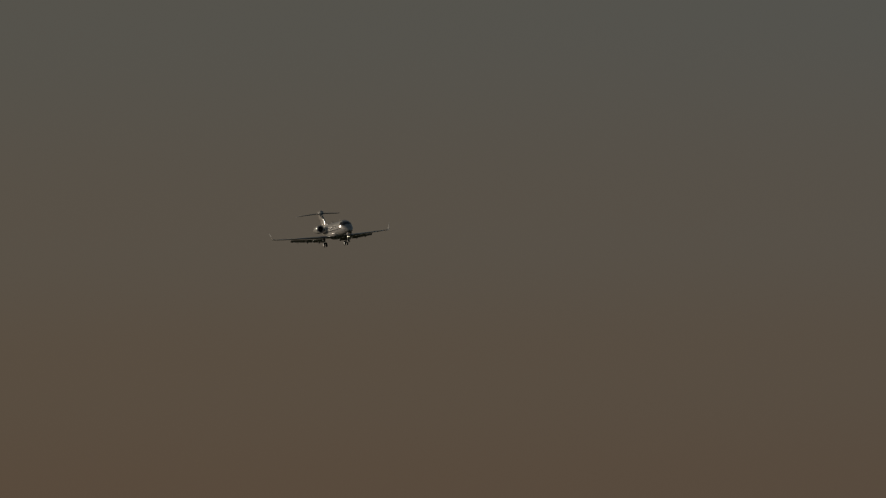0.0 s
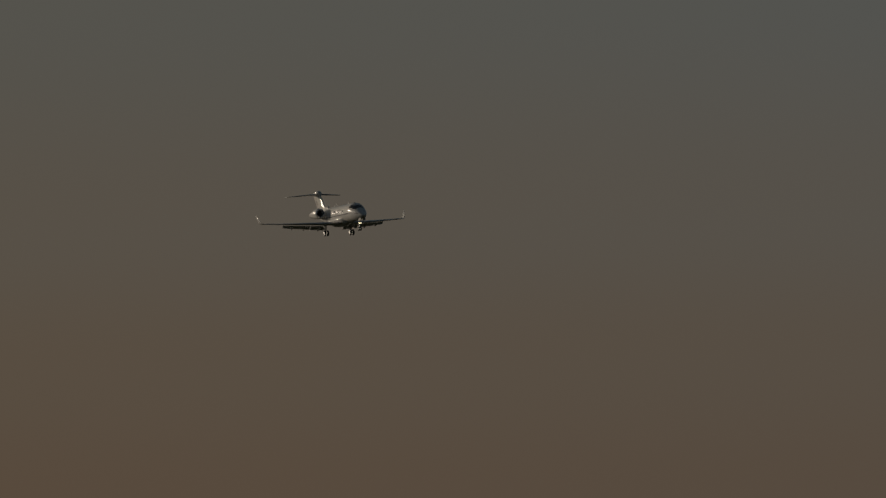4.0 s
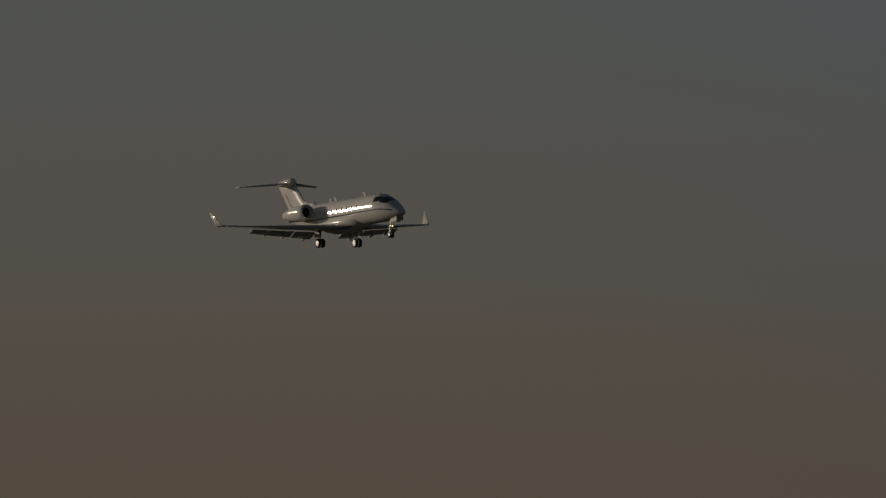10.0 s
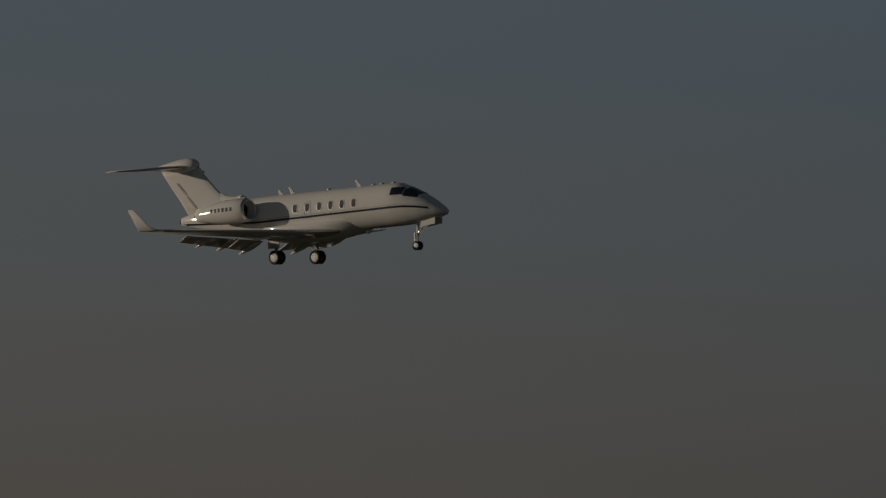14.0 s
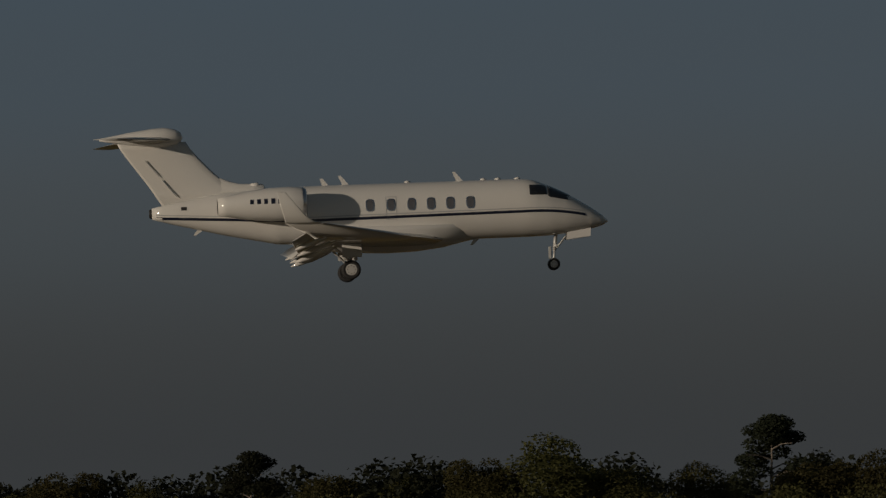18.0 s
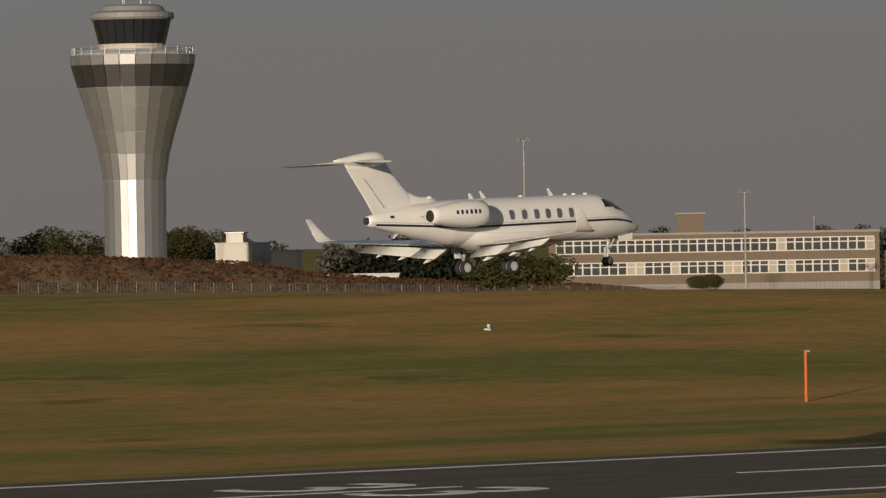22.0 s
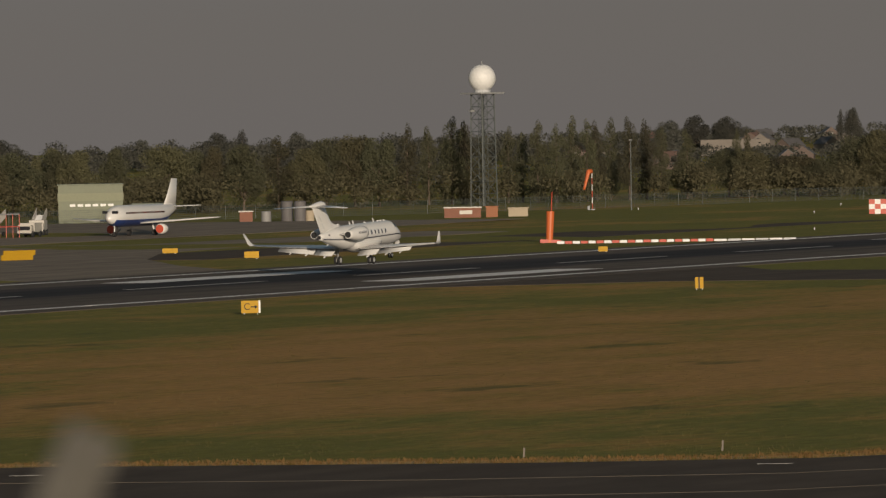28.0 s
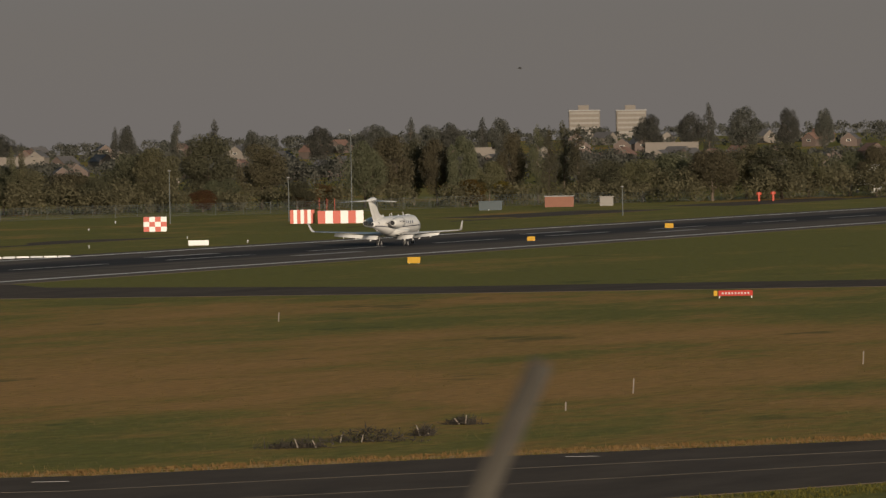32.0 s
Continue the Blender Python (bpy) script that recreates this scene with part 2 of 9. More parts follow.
def build_ground():
    xs = sorted(set([-4800, -3800, -2800, -2000, -1500, -1100, -800, -600, -450] + list(range(-350, -100, 10)) + list(range(-100, 60, 4)) + list(range(60, 1300, 10)) + list(range(1300, 2000, 50)) + list(range(2000, 4900, 200))))
    ys = sorted(set([-4800, -3000, -1500, -700, -300, -100] + list(range(-60, 60, 4)) + list(range(60, 900, 10)) + list(range(900, 1700, 50)) + list(range(1700, 4900, 200))))
    verts = [(x, y, ground_z(x, y)) for y in ys for x in xs]
    w = len(xs)
    faces = [(j * w + i, j * w + i + 1, (j + 1) * w + i + 1, (j + 1) * w + i) for j in range(len(ys) - 1) for i in range(w - 1)]
    me = bpy.data.meshes.new("ground")
    me.from_pydata(verts, [], faces)
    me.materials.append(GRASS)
    for p in me.polygons:
        p.use_smooth = True
    tagged(new("ground", me), "mown airfield grass, green with dry brown patches", "ground", kind="structure")


def strip(name, left, right, z, mat, label, category="", kind="structure", thick=0.05):
    """A flat slab between two lines of points."""
    bm = bmesh.new()
    n = len(left)
    top = [[bm.verts.new((x, y, z)) for x, y in side] for side in (left, right)]
    low = [[bm.verts.new((x, y, z - thick)) for x, y in side] for side in (left, right)]
    for i in range(n - 1):
        bm.faces.new((top[0][i], top[0][i + 1], top[1][i + 1], top[1][i]))
        for k in (0, 1):
            bm.faces.new((top[k][i], top[k][i + 1], low[k][i + 1], low[k][i]))
    for i in (0, n - 1):
        bm.faces.new((top[0][i], top[1][i], low[1][i], low[0][i]))
    ob = new(name, mesh_of(name, bm, mat))
    return tagged(ob, label, category, kind=kind)


def grass_material():
    """Mown grass: green and dry patches drawn out along the runway, tufts, low relief."""
    m = bpy.data.materials.new("mown_grass")
    m.use_nodes = True
    nt = m.node_tree
    b = nt.nodes["Principled BSDF"]
    n, link = nt.nodes.new, nt.links.new
    b.inputs["Roughness"].default_value = 0.9
    b.inputs["Specular IOR Level"].default_value = 0.15
    geo = n("ShaderNodeNewGeometry")

    def layer(sx, sy, detail, rough=0.55):
        mp = n("ShaderNodeMapping")
        mp.inputs["Scale"].default_value = (sx, sy, 0.05)
        link(geo.outputs["Position"], mp.inputs[0])
        t = n("ShaderNodeTexNoise")
        t.inputs["Scale"].default_value, t.inputs["Detail"].default_value, t.inputs["Roughness"].default_value = 1.0, detail, rough
        link(mp.outputs[0], t.inputs["Vector"])
        return t.outputs["Fac"]

    wide, mid, fine, blade, clump = layer(0.010, 0.028, 5), layer(0.045, 0.12, 6, 0.62), layer(0.6, 1.6, 5, 0.7), layer(4.0, 7.0, 3, 0.7), layer(0.15, 0.5, 4, 0.65)
    def mixed(a, wa, c, wc):
        x = n("ShaderNodeMath"); x.operation = "MULTIPLY"; x.inputs[1].default_value = wa
        link(a, x.inputs[0])
        y = n("ShaderNodeMath"); y.operation = "MULTIPLY_ADD"; y.inputs[1].default_value = wc
        link(c, y.inputs[0]); link(x.outputs[0], y.inputs[2])
        return y.outputs[0]
    dry = mixed(mixed(mixed(wide, 0.80, mid, 0.52), 1.0, fine, 0.15), 1.0, clump, 0.26)
    # the field between the two taxiways has dried out
    sep = n("ShaderNodeSeparateXYZ"); link(geo.outputs["Position"], sep.inputs[0])
    worn = n("ShaderNodeMath"); worn.operation = "MULTIPLY_ADD"; worn.inputs[1].default_value = 110.0
    link(mid, worn.inputs[0]); link(sep.outputs["X"], worn.inputs[2])
    span = n("ShaderNodeValToRGB")
    for k, (pos, v) in enumerate(((0.30, 0.40), (0.385, 0.48), (0.42, 0.68), (0.52, 0.63), (0.55, 0.36), (0.64, 0.46))):
        el = span.color_ramp.elements[k] if k < 2 else span.color_ramp.elements.new(pos)
        el.position, el.color = pos, (v, v, v, 1)
    far = n("ShaderNodeMath"); far.operation = "MULTIPLY"; far.inputs[1].default_value = 0.001
    link(worn.outputs[0], far.inputs[0]); link(far.outputs[0], span.inputs[0])
    near = n("ShaderNodeMapRange"); near.interpolation_type = "SMOOTHSTEP"
    near.inputs[1].default_value, near.inputs[2].default_value, near.inputs[3].default_value, near.inputs[4].default_value = 176.0, 206.0, 1.0, 0.0
    link(sep.outputs["Y"], near.inputs[0])
    shift = n("ShaderNodeMath"); shift.operation = "SUBTRACT"; shift.inputs[1].default_value = 0.5
    link(span.outputs[0], shift.inputs[0])
    shift2 = n("ShaderNodeMath"); shift2.operation = "MULTIPLY"
    link(shift.outputs[0], shift2.inputs[0]); link(near.outputs[0], shift2.inputs[1])
    dry = mixed(dry, 1.0, shift2.outputs[0], 0.5)
    lush = n("ShaderNodeMapRange"); lush.interpolation_type = "SMOOTHSTEP"
    lush.inputs[1].default_value, lush.inputs[2].default_value, lush.inputs[3].default_value, lush.inputs[4].default_value = 500.0, 650.0, 0.0, -0.11
    link(sep.outputs["X"], lush.inputs[0])
    dry = mixed(dry, 1.0, lush.outputs[0], 1.0)
    rough = n("ShaderNodeMapRange"); rough.interpolation_type = "SMOOTHSTEP"
    rough.inputs[1].default_value, rough.inputs[2].default_value, rough.inputs[3].default_value, rough.inputs[4].default_value = 112.0, 146.0, -0.02, 0.0
    link(sep.outputs["Y"], rough.inputs[0])
    dry = mixed(dry, 1.0, rough.outputs[0], 1.0)
    # greener strips on both sides of the runway, further along
    verge = n("ShaderNodeValToRGB")
    for k, (pos, v) in enumerate(((0.198, 0.0), (0.214, 1.0), (0.30, 1.0), (0.345, 0.35), (0.40, 0.0))):
        el = verge.color_ramp.elements[k] if k < 2 else verge.color_ramp.elements.new(pos)
        el.position, el.color = pos, (v, v, v, 1)
    across = n("ShaderNodeMath"); across.operation = "MULTIPLY"; across.inputs[1].default_value = 0.001
    link(mixed(sep.outputs["Y"], 1.0, clump, 14.0), across.inputs[0]); link(across.outputs[0], verge.inputs[0])
    reach = n("ShaderNodeMapRange"); reach.interpolation_type = "SMOOTHSTEP"
    reach.inputs[1].default_value, reach.inputs[2].default_value, reach.inputs[3].default_value, reach.inputs[4].default_value = 330.0, 520.0, 0.0, -0.065
    link(sep.outputs["X"], reach.inputs[0])
    green = n("ShaderNodeMath"); green.operation = "MULTIPLY"
    link(verge.outputs[0], green.inputs[0]); link(reach.outputs[0], green.inputs[1])
    dry = mixed(dry, 1.0, green.outputs[0], 1.0)
    ramp = n("ShaderNodeValToRGB")
    e = ramp.color_ramp.elements
    e[0].position, e[0].color = 0.75, (0.172, 0.164, 0.031, 1)
    e[1].position, e[1].color = 1.03, (0.40, 0.228, 0.070, 1)
    e.new(0.82).color = (0.24, 0.192, 0.041, 1)
    e.new(0.89).color = (0.315, 0.200, 0.050, 1)
    link(dry, ramp.inputs[0])
    # unseen ground to the west, darkened to cut light bounced under the jet
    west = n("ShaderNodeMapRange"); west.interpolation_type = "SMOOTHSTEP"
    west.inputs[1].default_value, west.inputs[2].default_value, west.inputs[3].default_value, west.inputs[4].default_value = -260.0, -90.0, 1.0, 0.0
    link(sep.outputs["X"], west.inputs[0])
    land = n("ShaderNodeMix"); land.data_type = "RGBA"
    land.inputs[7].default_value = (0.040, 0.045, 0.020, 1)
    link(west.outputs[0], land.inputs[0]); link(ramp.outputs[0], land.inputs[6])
    # long dark green patches of lusher grass
    lusher = n("ShaderNodeMapRange"); lusher.interpolation_type = "SMOOTHSTEP"
    lusher.inputs[1].default_value, lusher.inputs[2].default_value, lusher.inputs[4].default_value = 0.61, 0.69, 0.62
    link(layer(0.045, 0.10, 4, 0.6), lusher.inputs[0])
    patch = n("ShaderNodeMix"); patch.data_type = "RGBA"
    patch.inputs[7].default_value = (0.062, 0.082, 0.018, 1)
    link(lusher.outputs[0], patch.inputs[0]); link(land.outputs[2], patch.inputs[6])
    tuft = n("ShaderNodeMapRange")
    tuft.inputs[1].default_value, tuft.inputs[2].default_value = 0.36, 0.64
    tuft.inputs[3].default_value, tuft.inputs[4].default_value = 0.78, 1.24
    streak = layer(0.4, 1.3, 4, 0.7)
    link(mixed(fine, 0.4, streak, 0.6), tuft.inputs[0])
    mix = n("ShaderNodeMix"); mix.data_type, mix.blend_type = "RGBA", "MULTIPLY"
    mix.inputs[0].default_value = 1.0
    link(patch.outputs[2], mix.inputs[6]); link(tuft.outputs[0], mix.inputs[7])
    link(mix.outputs[2], b.inputs["Base Color"])
    bp = n("ShaderNodeBump")
    bp.inputs["Strength"].default_value, bp.inputs["Distance"].default_value = 0.5, 0.12
    link(mixed(fine, 0.6, blade, 0.5), bp.inputs["Height"])
    link(bp.outputs[0], b.inputs["Normal"])
    return m


def paved_material(name, base, rubber):
    """Asphalt with long streaks; rubber: a dark worn band along the middle of the runway."""
    m = bpy.data.materials.new(name)
    m.use_nodes = True
    nt = m.node_tree
    b = nt.nodes["Principled BSDF"]
    n, link = nt.nodes.new, nt.links.new
    b.inputs["Roughness"].default_value = 0.9
    b.inputs["Specular IOR Level"].default_value = 0.12
    geo = n("ShaderNodeNewGeometry")
    outs = []
    for sx, sy, d in ((0.012, 0.25, 4), (0.15, 0.3, 4), (3.0, 3.0, 3)):
        mp = n("ShaderNodeMapping"); mp.inputs["Scale"].default_value = (sx, sy, 0.1)
        link(geo.outputs["Position"], mp.inputs[0])
        t = n("ShaderNodeTexNoise"); t.inputs["Scale"].default_value, t.inputs["Detail"].default_value = 1.0, d
        link(mp.outputs[0], t.inputs["Vector"]); outs.append(t.outputs["Fac"])
    add = n("ShaderNodeMath"); add.operation = "ADD"; link(outs[0], add.inputs[0]); link(outs[1], add.inputs[1])
    add2 = n("ShaderNodeMath"); add2.operation = "MULTIPLY_ADD"; add2.inputs[1].default_value = 0.5
    link(outs[2], add2.inputs[0]); link(add.outputs[0], add2.inputs[2])
    rng = n("ShaderNodeMapRange")
    rng.inputs[1].default_value, rng.inputs[2].default_value, rng.inputs[3].default_value, rng.inputs[4].default_value = 0.9, 1.6, 0.7, 1.3
    link(add2.outputs[0], rng.inputs[0])
    col = n("ShaderNodeMix"); col.data_type = "RGBA"
    col.inputs[6].default_value, col.inputs[7].default_value = (*base, 1), (0.016, 0.018, 0.024, 1)
    col.inputs[0].default_value = 0.0
    if rubber:
        sep = n("ShaderNodeSeparateXYZ"); link(geo.outputs["Position"], sep.inputs[0])
        off = n("ShaderNodeMath"); off.operation = "SUBTRACT"; off.inputs[1].default_value = 289.0
        link(sep.outputs["Y"], off.inputs[0])
        ab = n("ShaderNodeMath"); ab.operation = "ABSOLUTE"; link(off.outputs[0], ab.inputs[0])
        wob = n("ShaderNodeMath"); wob.operation = "MULTIPLY_ADD"; wob.inputs[1].default_value = 9.0
        link(outs[0], wob.inputs[0]); link(ab.outputs[0], wob.inputs[2])
        acr = n("ShaderNodeMapRange"); acr.interpolation_type = "SMOOTHSTEP"
        acr.inputs[1].default_value, acr.inputs[2].default_value, acr.inputs[3].default_value, acr.inputs[4].default_value = 9.0, 18.0, 0.84, 0.0
        link(wob.outputs[0], acr.inputs[0])
        along = n("ShaderNodeMapRange"); along.interpolation_type = "SMOOTHSTEP"
        along.inputs[1].default_value, along.inputs[2].default_value = 240.0, 520.0
        link(sep.outputs["X"], along.inputs[0])
        mul = n("ShaderNodeMath"); mul.operation = "MULTIPLY"; link(acr.outputs[0], mul.inputs[0]); link(along.outputs[0], mul.inputs[1])
        link(mul.outputs[0], col.inputs[0])
    mix = n("ShaderNodeMix"); mix.data_type, mix.blend_type = "RGBA", "MULTIPLY"; mix.inputs[0].default_value = 1.0
    link(col.outputs[2], mix.inputs[6]); link(rng.outputs[0], mix.inputs[7])
    link(mix.outputs[2], b.inputs["Base Color"])
    bp = n("ShaderNodeBump"); bp.inputs["Strength"].default_value, bp.inputs["Distance"].default_value = 0.25, 0.02
    link(outs[2], bp.inputs["Height"]); link(bp.outputs[0], b.inputs["Normal"])
    return m


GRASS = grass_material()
RUNWAY_ASPHALT = paved_material("runway_asphalt", (0.118, 0.098, 0.080), True)
ASPHALT = paved_material("taxiway_asphalt", (0.086, 0.067, 0.051), False)
APRON = paved_material("apron_concrete", (0.24, 0.20, 0.155), False)
LINE = material("line_paint", (0.74, 0.73, 0.70), 0.7, vary=0.25, scale=0.4, fine=6)
OLD_LINE = material("worn_line_paint", (0.34, 0.33, 0.31), 0.7, vary=0.4, scale=0.4, fine=6)
TAXI_LINE = material("yellow_line_paint", (0.105, 0.082, 0.055), 0.7, vary=0.4, scale=0.4, fine=6)
build_ground()
runway = strip("runway", [(-700, 257.5), (1900, 257.5)], [(-700, 314.5), (1900, 314.5)], 0.05, RUNWAY_ASPHALT, "asphalt runway darkened by tyre rubber, white markings", "runway")


def painted(name, x0, x1, y0, y1, mat, z=0.058):
    """A painted bar on the pavement, under the runway."""
    return part(name, boxed(x0, x1, y0, y1, z - 0.03, z), mat, runway)


for y in (262.8, 309.6):
    for i in range(26):
        painted("edge_line", -640 + i * 96, -640 + i * 96 + 95.7, y - 0.55, y + 0.55, LINE)
for i in range(-16, 30):
    painted("centre_line", 314.5 + 50 * i, 343.5 + 50 * i, 285.55, 286.45, LINE if i < 3 else OLD_LINE)
for x in (333, 483, 783, 933):
    for y in (276.6, 295.4):
        painted("touchdown_bar", x, x + 23, y - 0.9, y + 0.9, LINE if x < 700 else OLD_LINE)
for y in (271.5, 299.0):
    painted("aiming_bar", 590, 636, y - 2.6, y + 2.6, LINE)
for i in range(12):
    painted("threshold_bar", 150, 180, 264.2 + i * 3.7, 266.0 + i * 3.7, LINE)


def lettering(name, text, size, mat, m, parent=None, align="CENTER"):
    """Flat letters as a mesh, with a little thickness."""
    cu = bpy.data.curves.new(name, "FONT")
    cu.body, cu.size, cu.align_x, cu.align_y, cu.extrude = text, size, align, "CENTER", 0.004
    cu.resolution_u = 3
    tmp = bpy.data.objects.new(name, cu)
    me = bpy.data.meshes.new_from_object(tmp)
    bpy.data.objects.remove(tmp)
    bpy.data.curves.remove(cu)
    me.materials.clear()
    me.materials.append(mat)
    ob = new(name, me)
    ob.matrix_basis = m
    if parent is not None:
        ob.parent = parent
    return ob


for y in (280.5, 291.5):
    lettering("runway_number", "3", 17.0, LINE, pose(238, y, 0.062, 0, 0, -90), runway)

# taxiways
TAXI_FAR = [(205, 320), (228, 245), (240, 199), (251, 158), (261, 136), (266, 116), (271, 105), (285, 94), (301, 79), (340, 52), (420, 10), (520, -40)]
TAXI_NEAR = [(180, 320), (196, 240), (205, 190), (208, 165), (212, 135), (218, 112), (228, 93), (248, 78), (268, 68), (310, 38), (390, -5), (490, -60)]
strip("taxiway", TAXI_NEAR, TAXI_FAR, 0.035, ASPHALT, "dark asphalt taxiway with a worn yellow line", "taxiway")
for share, half in ((0.72, 0.1), (0.42, 0.08)):
    MID = [(a[0] * (1 - share) + b[0] * share, a[1] * (1 - share) + b[1] * share) for a, b in zip(TAXI_NEAR, TAXI_FAR)]
    strip("taxiway_line", [(x - half, y - half * 0.5) for x, y in MID], [(x + half, y + half * 0.5) for x, y in MID], 0.045, TAXI_LINE, "faint worn line along the taxiway", "marking", thick=0.03)
for x, y, b in ((239.2, 189.4, 52.0), (254.1, 133.5, 62.0), (266.0, 104.9, 68.0), (286.5, 88.2, 73.0)):
    dash = thing("taxiway_dash", "short worn white dash painted on the taxiway", "marking", pose(x, y, 0.05, 0, 0, -b), "white dashes on the taxiway", "structure")
    part("paint", boxed(-0.75, 0.75, -0.12, 0.12, -0.004, 0.006), OLD_LINE, dash)
VERGE = material("dry_verge", (0.50, 0.34, 0.13), 0.95, vary=0.35, scale=0.5, fine=6)
strip("taxiway_verge", [(x + 0.05, y + 0.02) for x, y in TAXI_FAR[1:11]], [(x + 2.3, y + 1.2) for x, y in TAXI_FAR[1:11]], 0.03, VERGE, "dry sandy strip along the taxiway's edge", "verge", thick=0.06)
strip("taxiway", [(560, 262), (582, 240), (586, 195), (597, 155), (620, 60), (650, -60)], [(650, 262), (626, 247), (613, 202), (624, 162), (648, 60), (680, -60)], 0.03, ASPHALT, "narrow dark asphalt taxiway joining the runway", "taxiway")
strip("taxiway", [(645, 314.6), (668, 332), (704, 354), (744, 372), (800, 380), (900, 386)], [(600, 314.6), (628, 345), (668, 385), (712, 405), (790, 405), (900, 402)], 0.03, APRON, "pale brown concrete taxiway", "taxiway")
strip("taxiway", [(700, 345), (900, 352), (1200, 356), (1900, 362)], [(700, 368), (900, 372), (1200, 374), (1900, 380)], 0.026, ASPHALT, "dark parallel taxiway", "taxiway")
strip("apron", [(596, 472), (660, 452), (720, 425), (800, 425), (920, 428), (1000, 436)], [(596, 540), (660, 540), (720, 540), (800, 540), (920, 540), (1000, 520)], 0.06, APRON, "pale concrete aircraft apron", "apron")
strip("apron_road", [(560, 430), (650, 412), (720, 400), (800, 402)], [(560, 462), (650, 444), (720, 424), (800, 420)], 0.045, APRON, "worn concrete apron edge", "apron")


def draped(name, pts, half, label, mat):
    """A strip that lies on the ground along points."""
    bm = bmesh.new()
    dense = []
    for (x0, y0), (x1, y1) in zip(pts, pts[1:]):
        n = max(2, int(math.hypot(x1 - x0, y1 - y0) / 2))
        dense += [(x0 + (x1 - x0) * i / n, y0 + (y1 - y0) * i / n) for i in range(n)]
    cols = [[bm.verts.new((x + u * half * 0.5, y + u * half, ground_z(x + u * half * 0.5, y + u * half) + 0.12)) for u in (-1, -0.5, 0, 0.5, 1)] for x, y in dense + [pts[-1]]]
    for a, b in zip(cols, cols[1:]):
        for i in range(4):
            bm.faces.new((a[i], b[i], b[i + 1], a[i + 1]))
    tagged(new(name, mesh_of(name, bm, mat)), label, "track", kind="structure")


BARE_EARTH = material("trodden_earth", (0.25, 0.185, 0.115), 0.95, vary=0.35, scale=0.3, fine=3, bump=0.3)
draped("earth_track", [(460, 435), (468, 435.5), (474, 435)], 1.2, "short patch of bare trodden earth on the grass", BARE_EARTH)
draped("earth_track", [(499, 426), (506, 423), (514, 420), (521, 416)], 2.4, "bare earth track by the instrument mast", BARE_EARTH)


# ---- the business jet: x forward, y to its left, origin between the main wheels' hubs ----
BODY_X = [-7.97, -7.0, -5.0, -2.85, -1.0, 6.75, 7.27, 7.63, 8.2, 8.98, 9.52, 9.98, 10.4, 10.65]
BODY_TOP = [2.82, 3.03, 3.37, 3.51, 3.54, 3.56, 3.55, 3.50, 3.27, 2.90, 2.59, 2.29, 1.99, 1.74]
BODY_BOTTOM = [2.36, 2.10, 1.62, 1.19, 1.12, 1.17, 1.17, 1.18, 1.20, 1.27, 1.35, 1.43, 1.54, 1.69]
BODY_HALF = [0.2, 0.44, 0.80, 1.04, 1.12, 1.12, 1.12, 1.1, 1.02, 0.85, 0.68, 0.50, 0.28, 0.03]


def body_at(x):
    return (float(np.interp(x, BODY_X, BODY_TOP)), float(np.interp(x, BODY_X, BODY_BOTTOM)), float(np.interp(x, BODY_X, BODY_HALF)))


def body_side(x, z):
    """Half the width of the fuselage at x and height z."""
    top, bottom, half = body_at(x)
    mid, tall = (top + bottom) / 2, (top - bottom) / 2
    k = max(0.0, 1 - abs((z - mid) / tall) ** 2.15)
    return half * k ** (1 / 2.15)


def body_ring(x, n=40, grow=0.0):
    top, bottom, half = body_at(x)
    mid, tall = (top + bottom) / 2, (top - bottom) / 2
    ring = []
    for i in range(n):
        a = 2 * math.pi * i / n
        c, s = math.cos(a), math.sin(a)
        e = 2 / 2.15
        ring.append((x, (half + grow) * math.copysign(abs(c) ** e, c), mid + (tall + grow) * math.copysign(abs(s) ** e, s)))
    return ring


def side_patch(x0, x1, zlo, zhi, side, off, steps=12, rows=3):
    """A sheet that lies on the fuselage's side between two heights (numbers or functions of x), with a little thickness."""
    lo = zlo if callable(zlo) else (lambda x: zlo)
    hi = zhi if callable(zhi) else (lambda x: zhi)
    bm = bmesh.new()
    grids = []
    for d in (off, off - 0.03):
        g = []
        for i in range(steps + 1):
            x = x0 + (x1 - x0) * i / steps
            col = []
            for j in range(rows + 1):
                z = lo(x) + (hi(x) - lo(x)) * j / rows
                col.append(bm.verts.new((x, side * (body_side(x, z) + d), z)))
            g.append(col)
        grids.append(g)
    for g in grids:
        for i in range(steps):
            for j in range(rows):
                bm.faces.new((g[i][j], g[i + 1][j], g[i + 1][j + 1], g[i][j + 1]))
    a, b = grids
    for i in range(steps):
        for j in (0, rows):
            bm.faces.new((a[i][j], a[i + 1][j], b[i + 1][j], b[i][j]))
    for j in range(rows):
        for i in (0, steps):
            bm.faces.new((a[i][j], a[i][j + 1], b[i][j + 1], b[i][j]))
    return bm


def foil(chord, thick, n=9):
    """An aerofoil's outline: x back from the leading edge, z."""
    up, low = [], []
    for i in range(n):
        u = (1 - math.cos(math.pi * i / (n - 1))) / 2
        h = thick * chord * 5 * (0.2969 * math.sqrt(u) - 0.126 * u - 0.3516 * u * u + 0.2843 * u ** 3 - 0.1036 * u ** 4)
        up.append((u * chord, h + 0.01 * chord * math.sin(math.pi * u)))
        low.append((u * chord, -h * 0.8))
    return up + low[-2:0:-1]


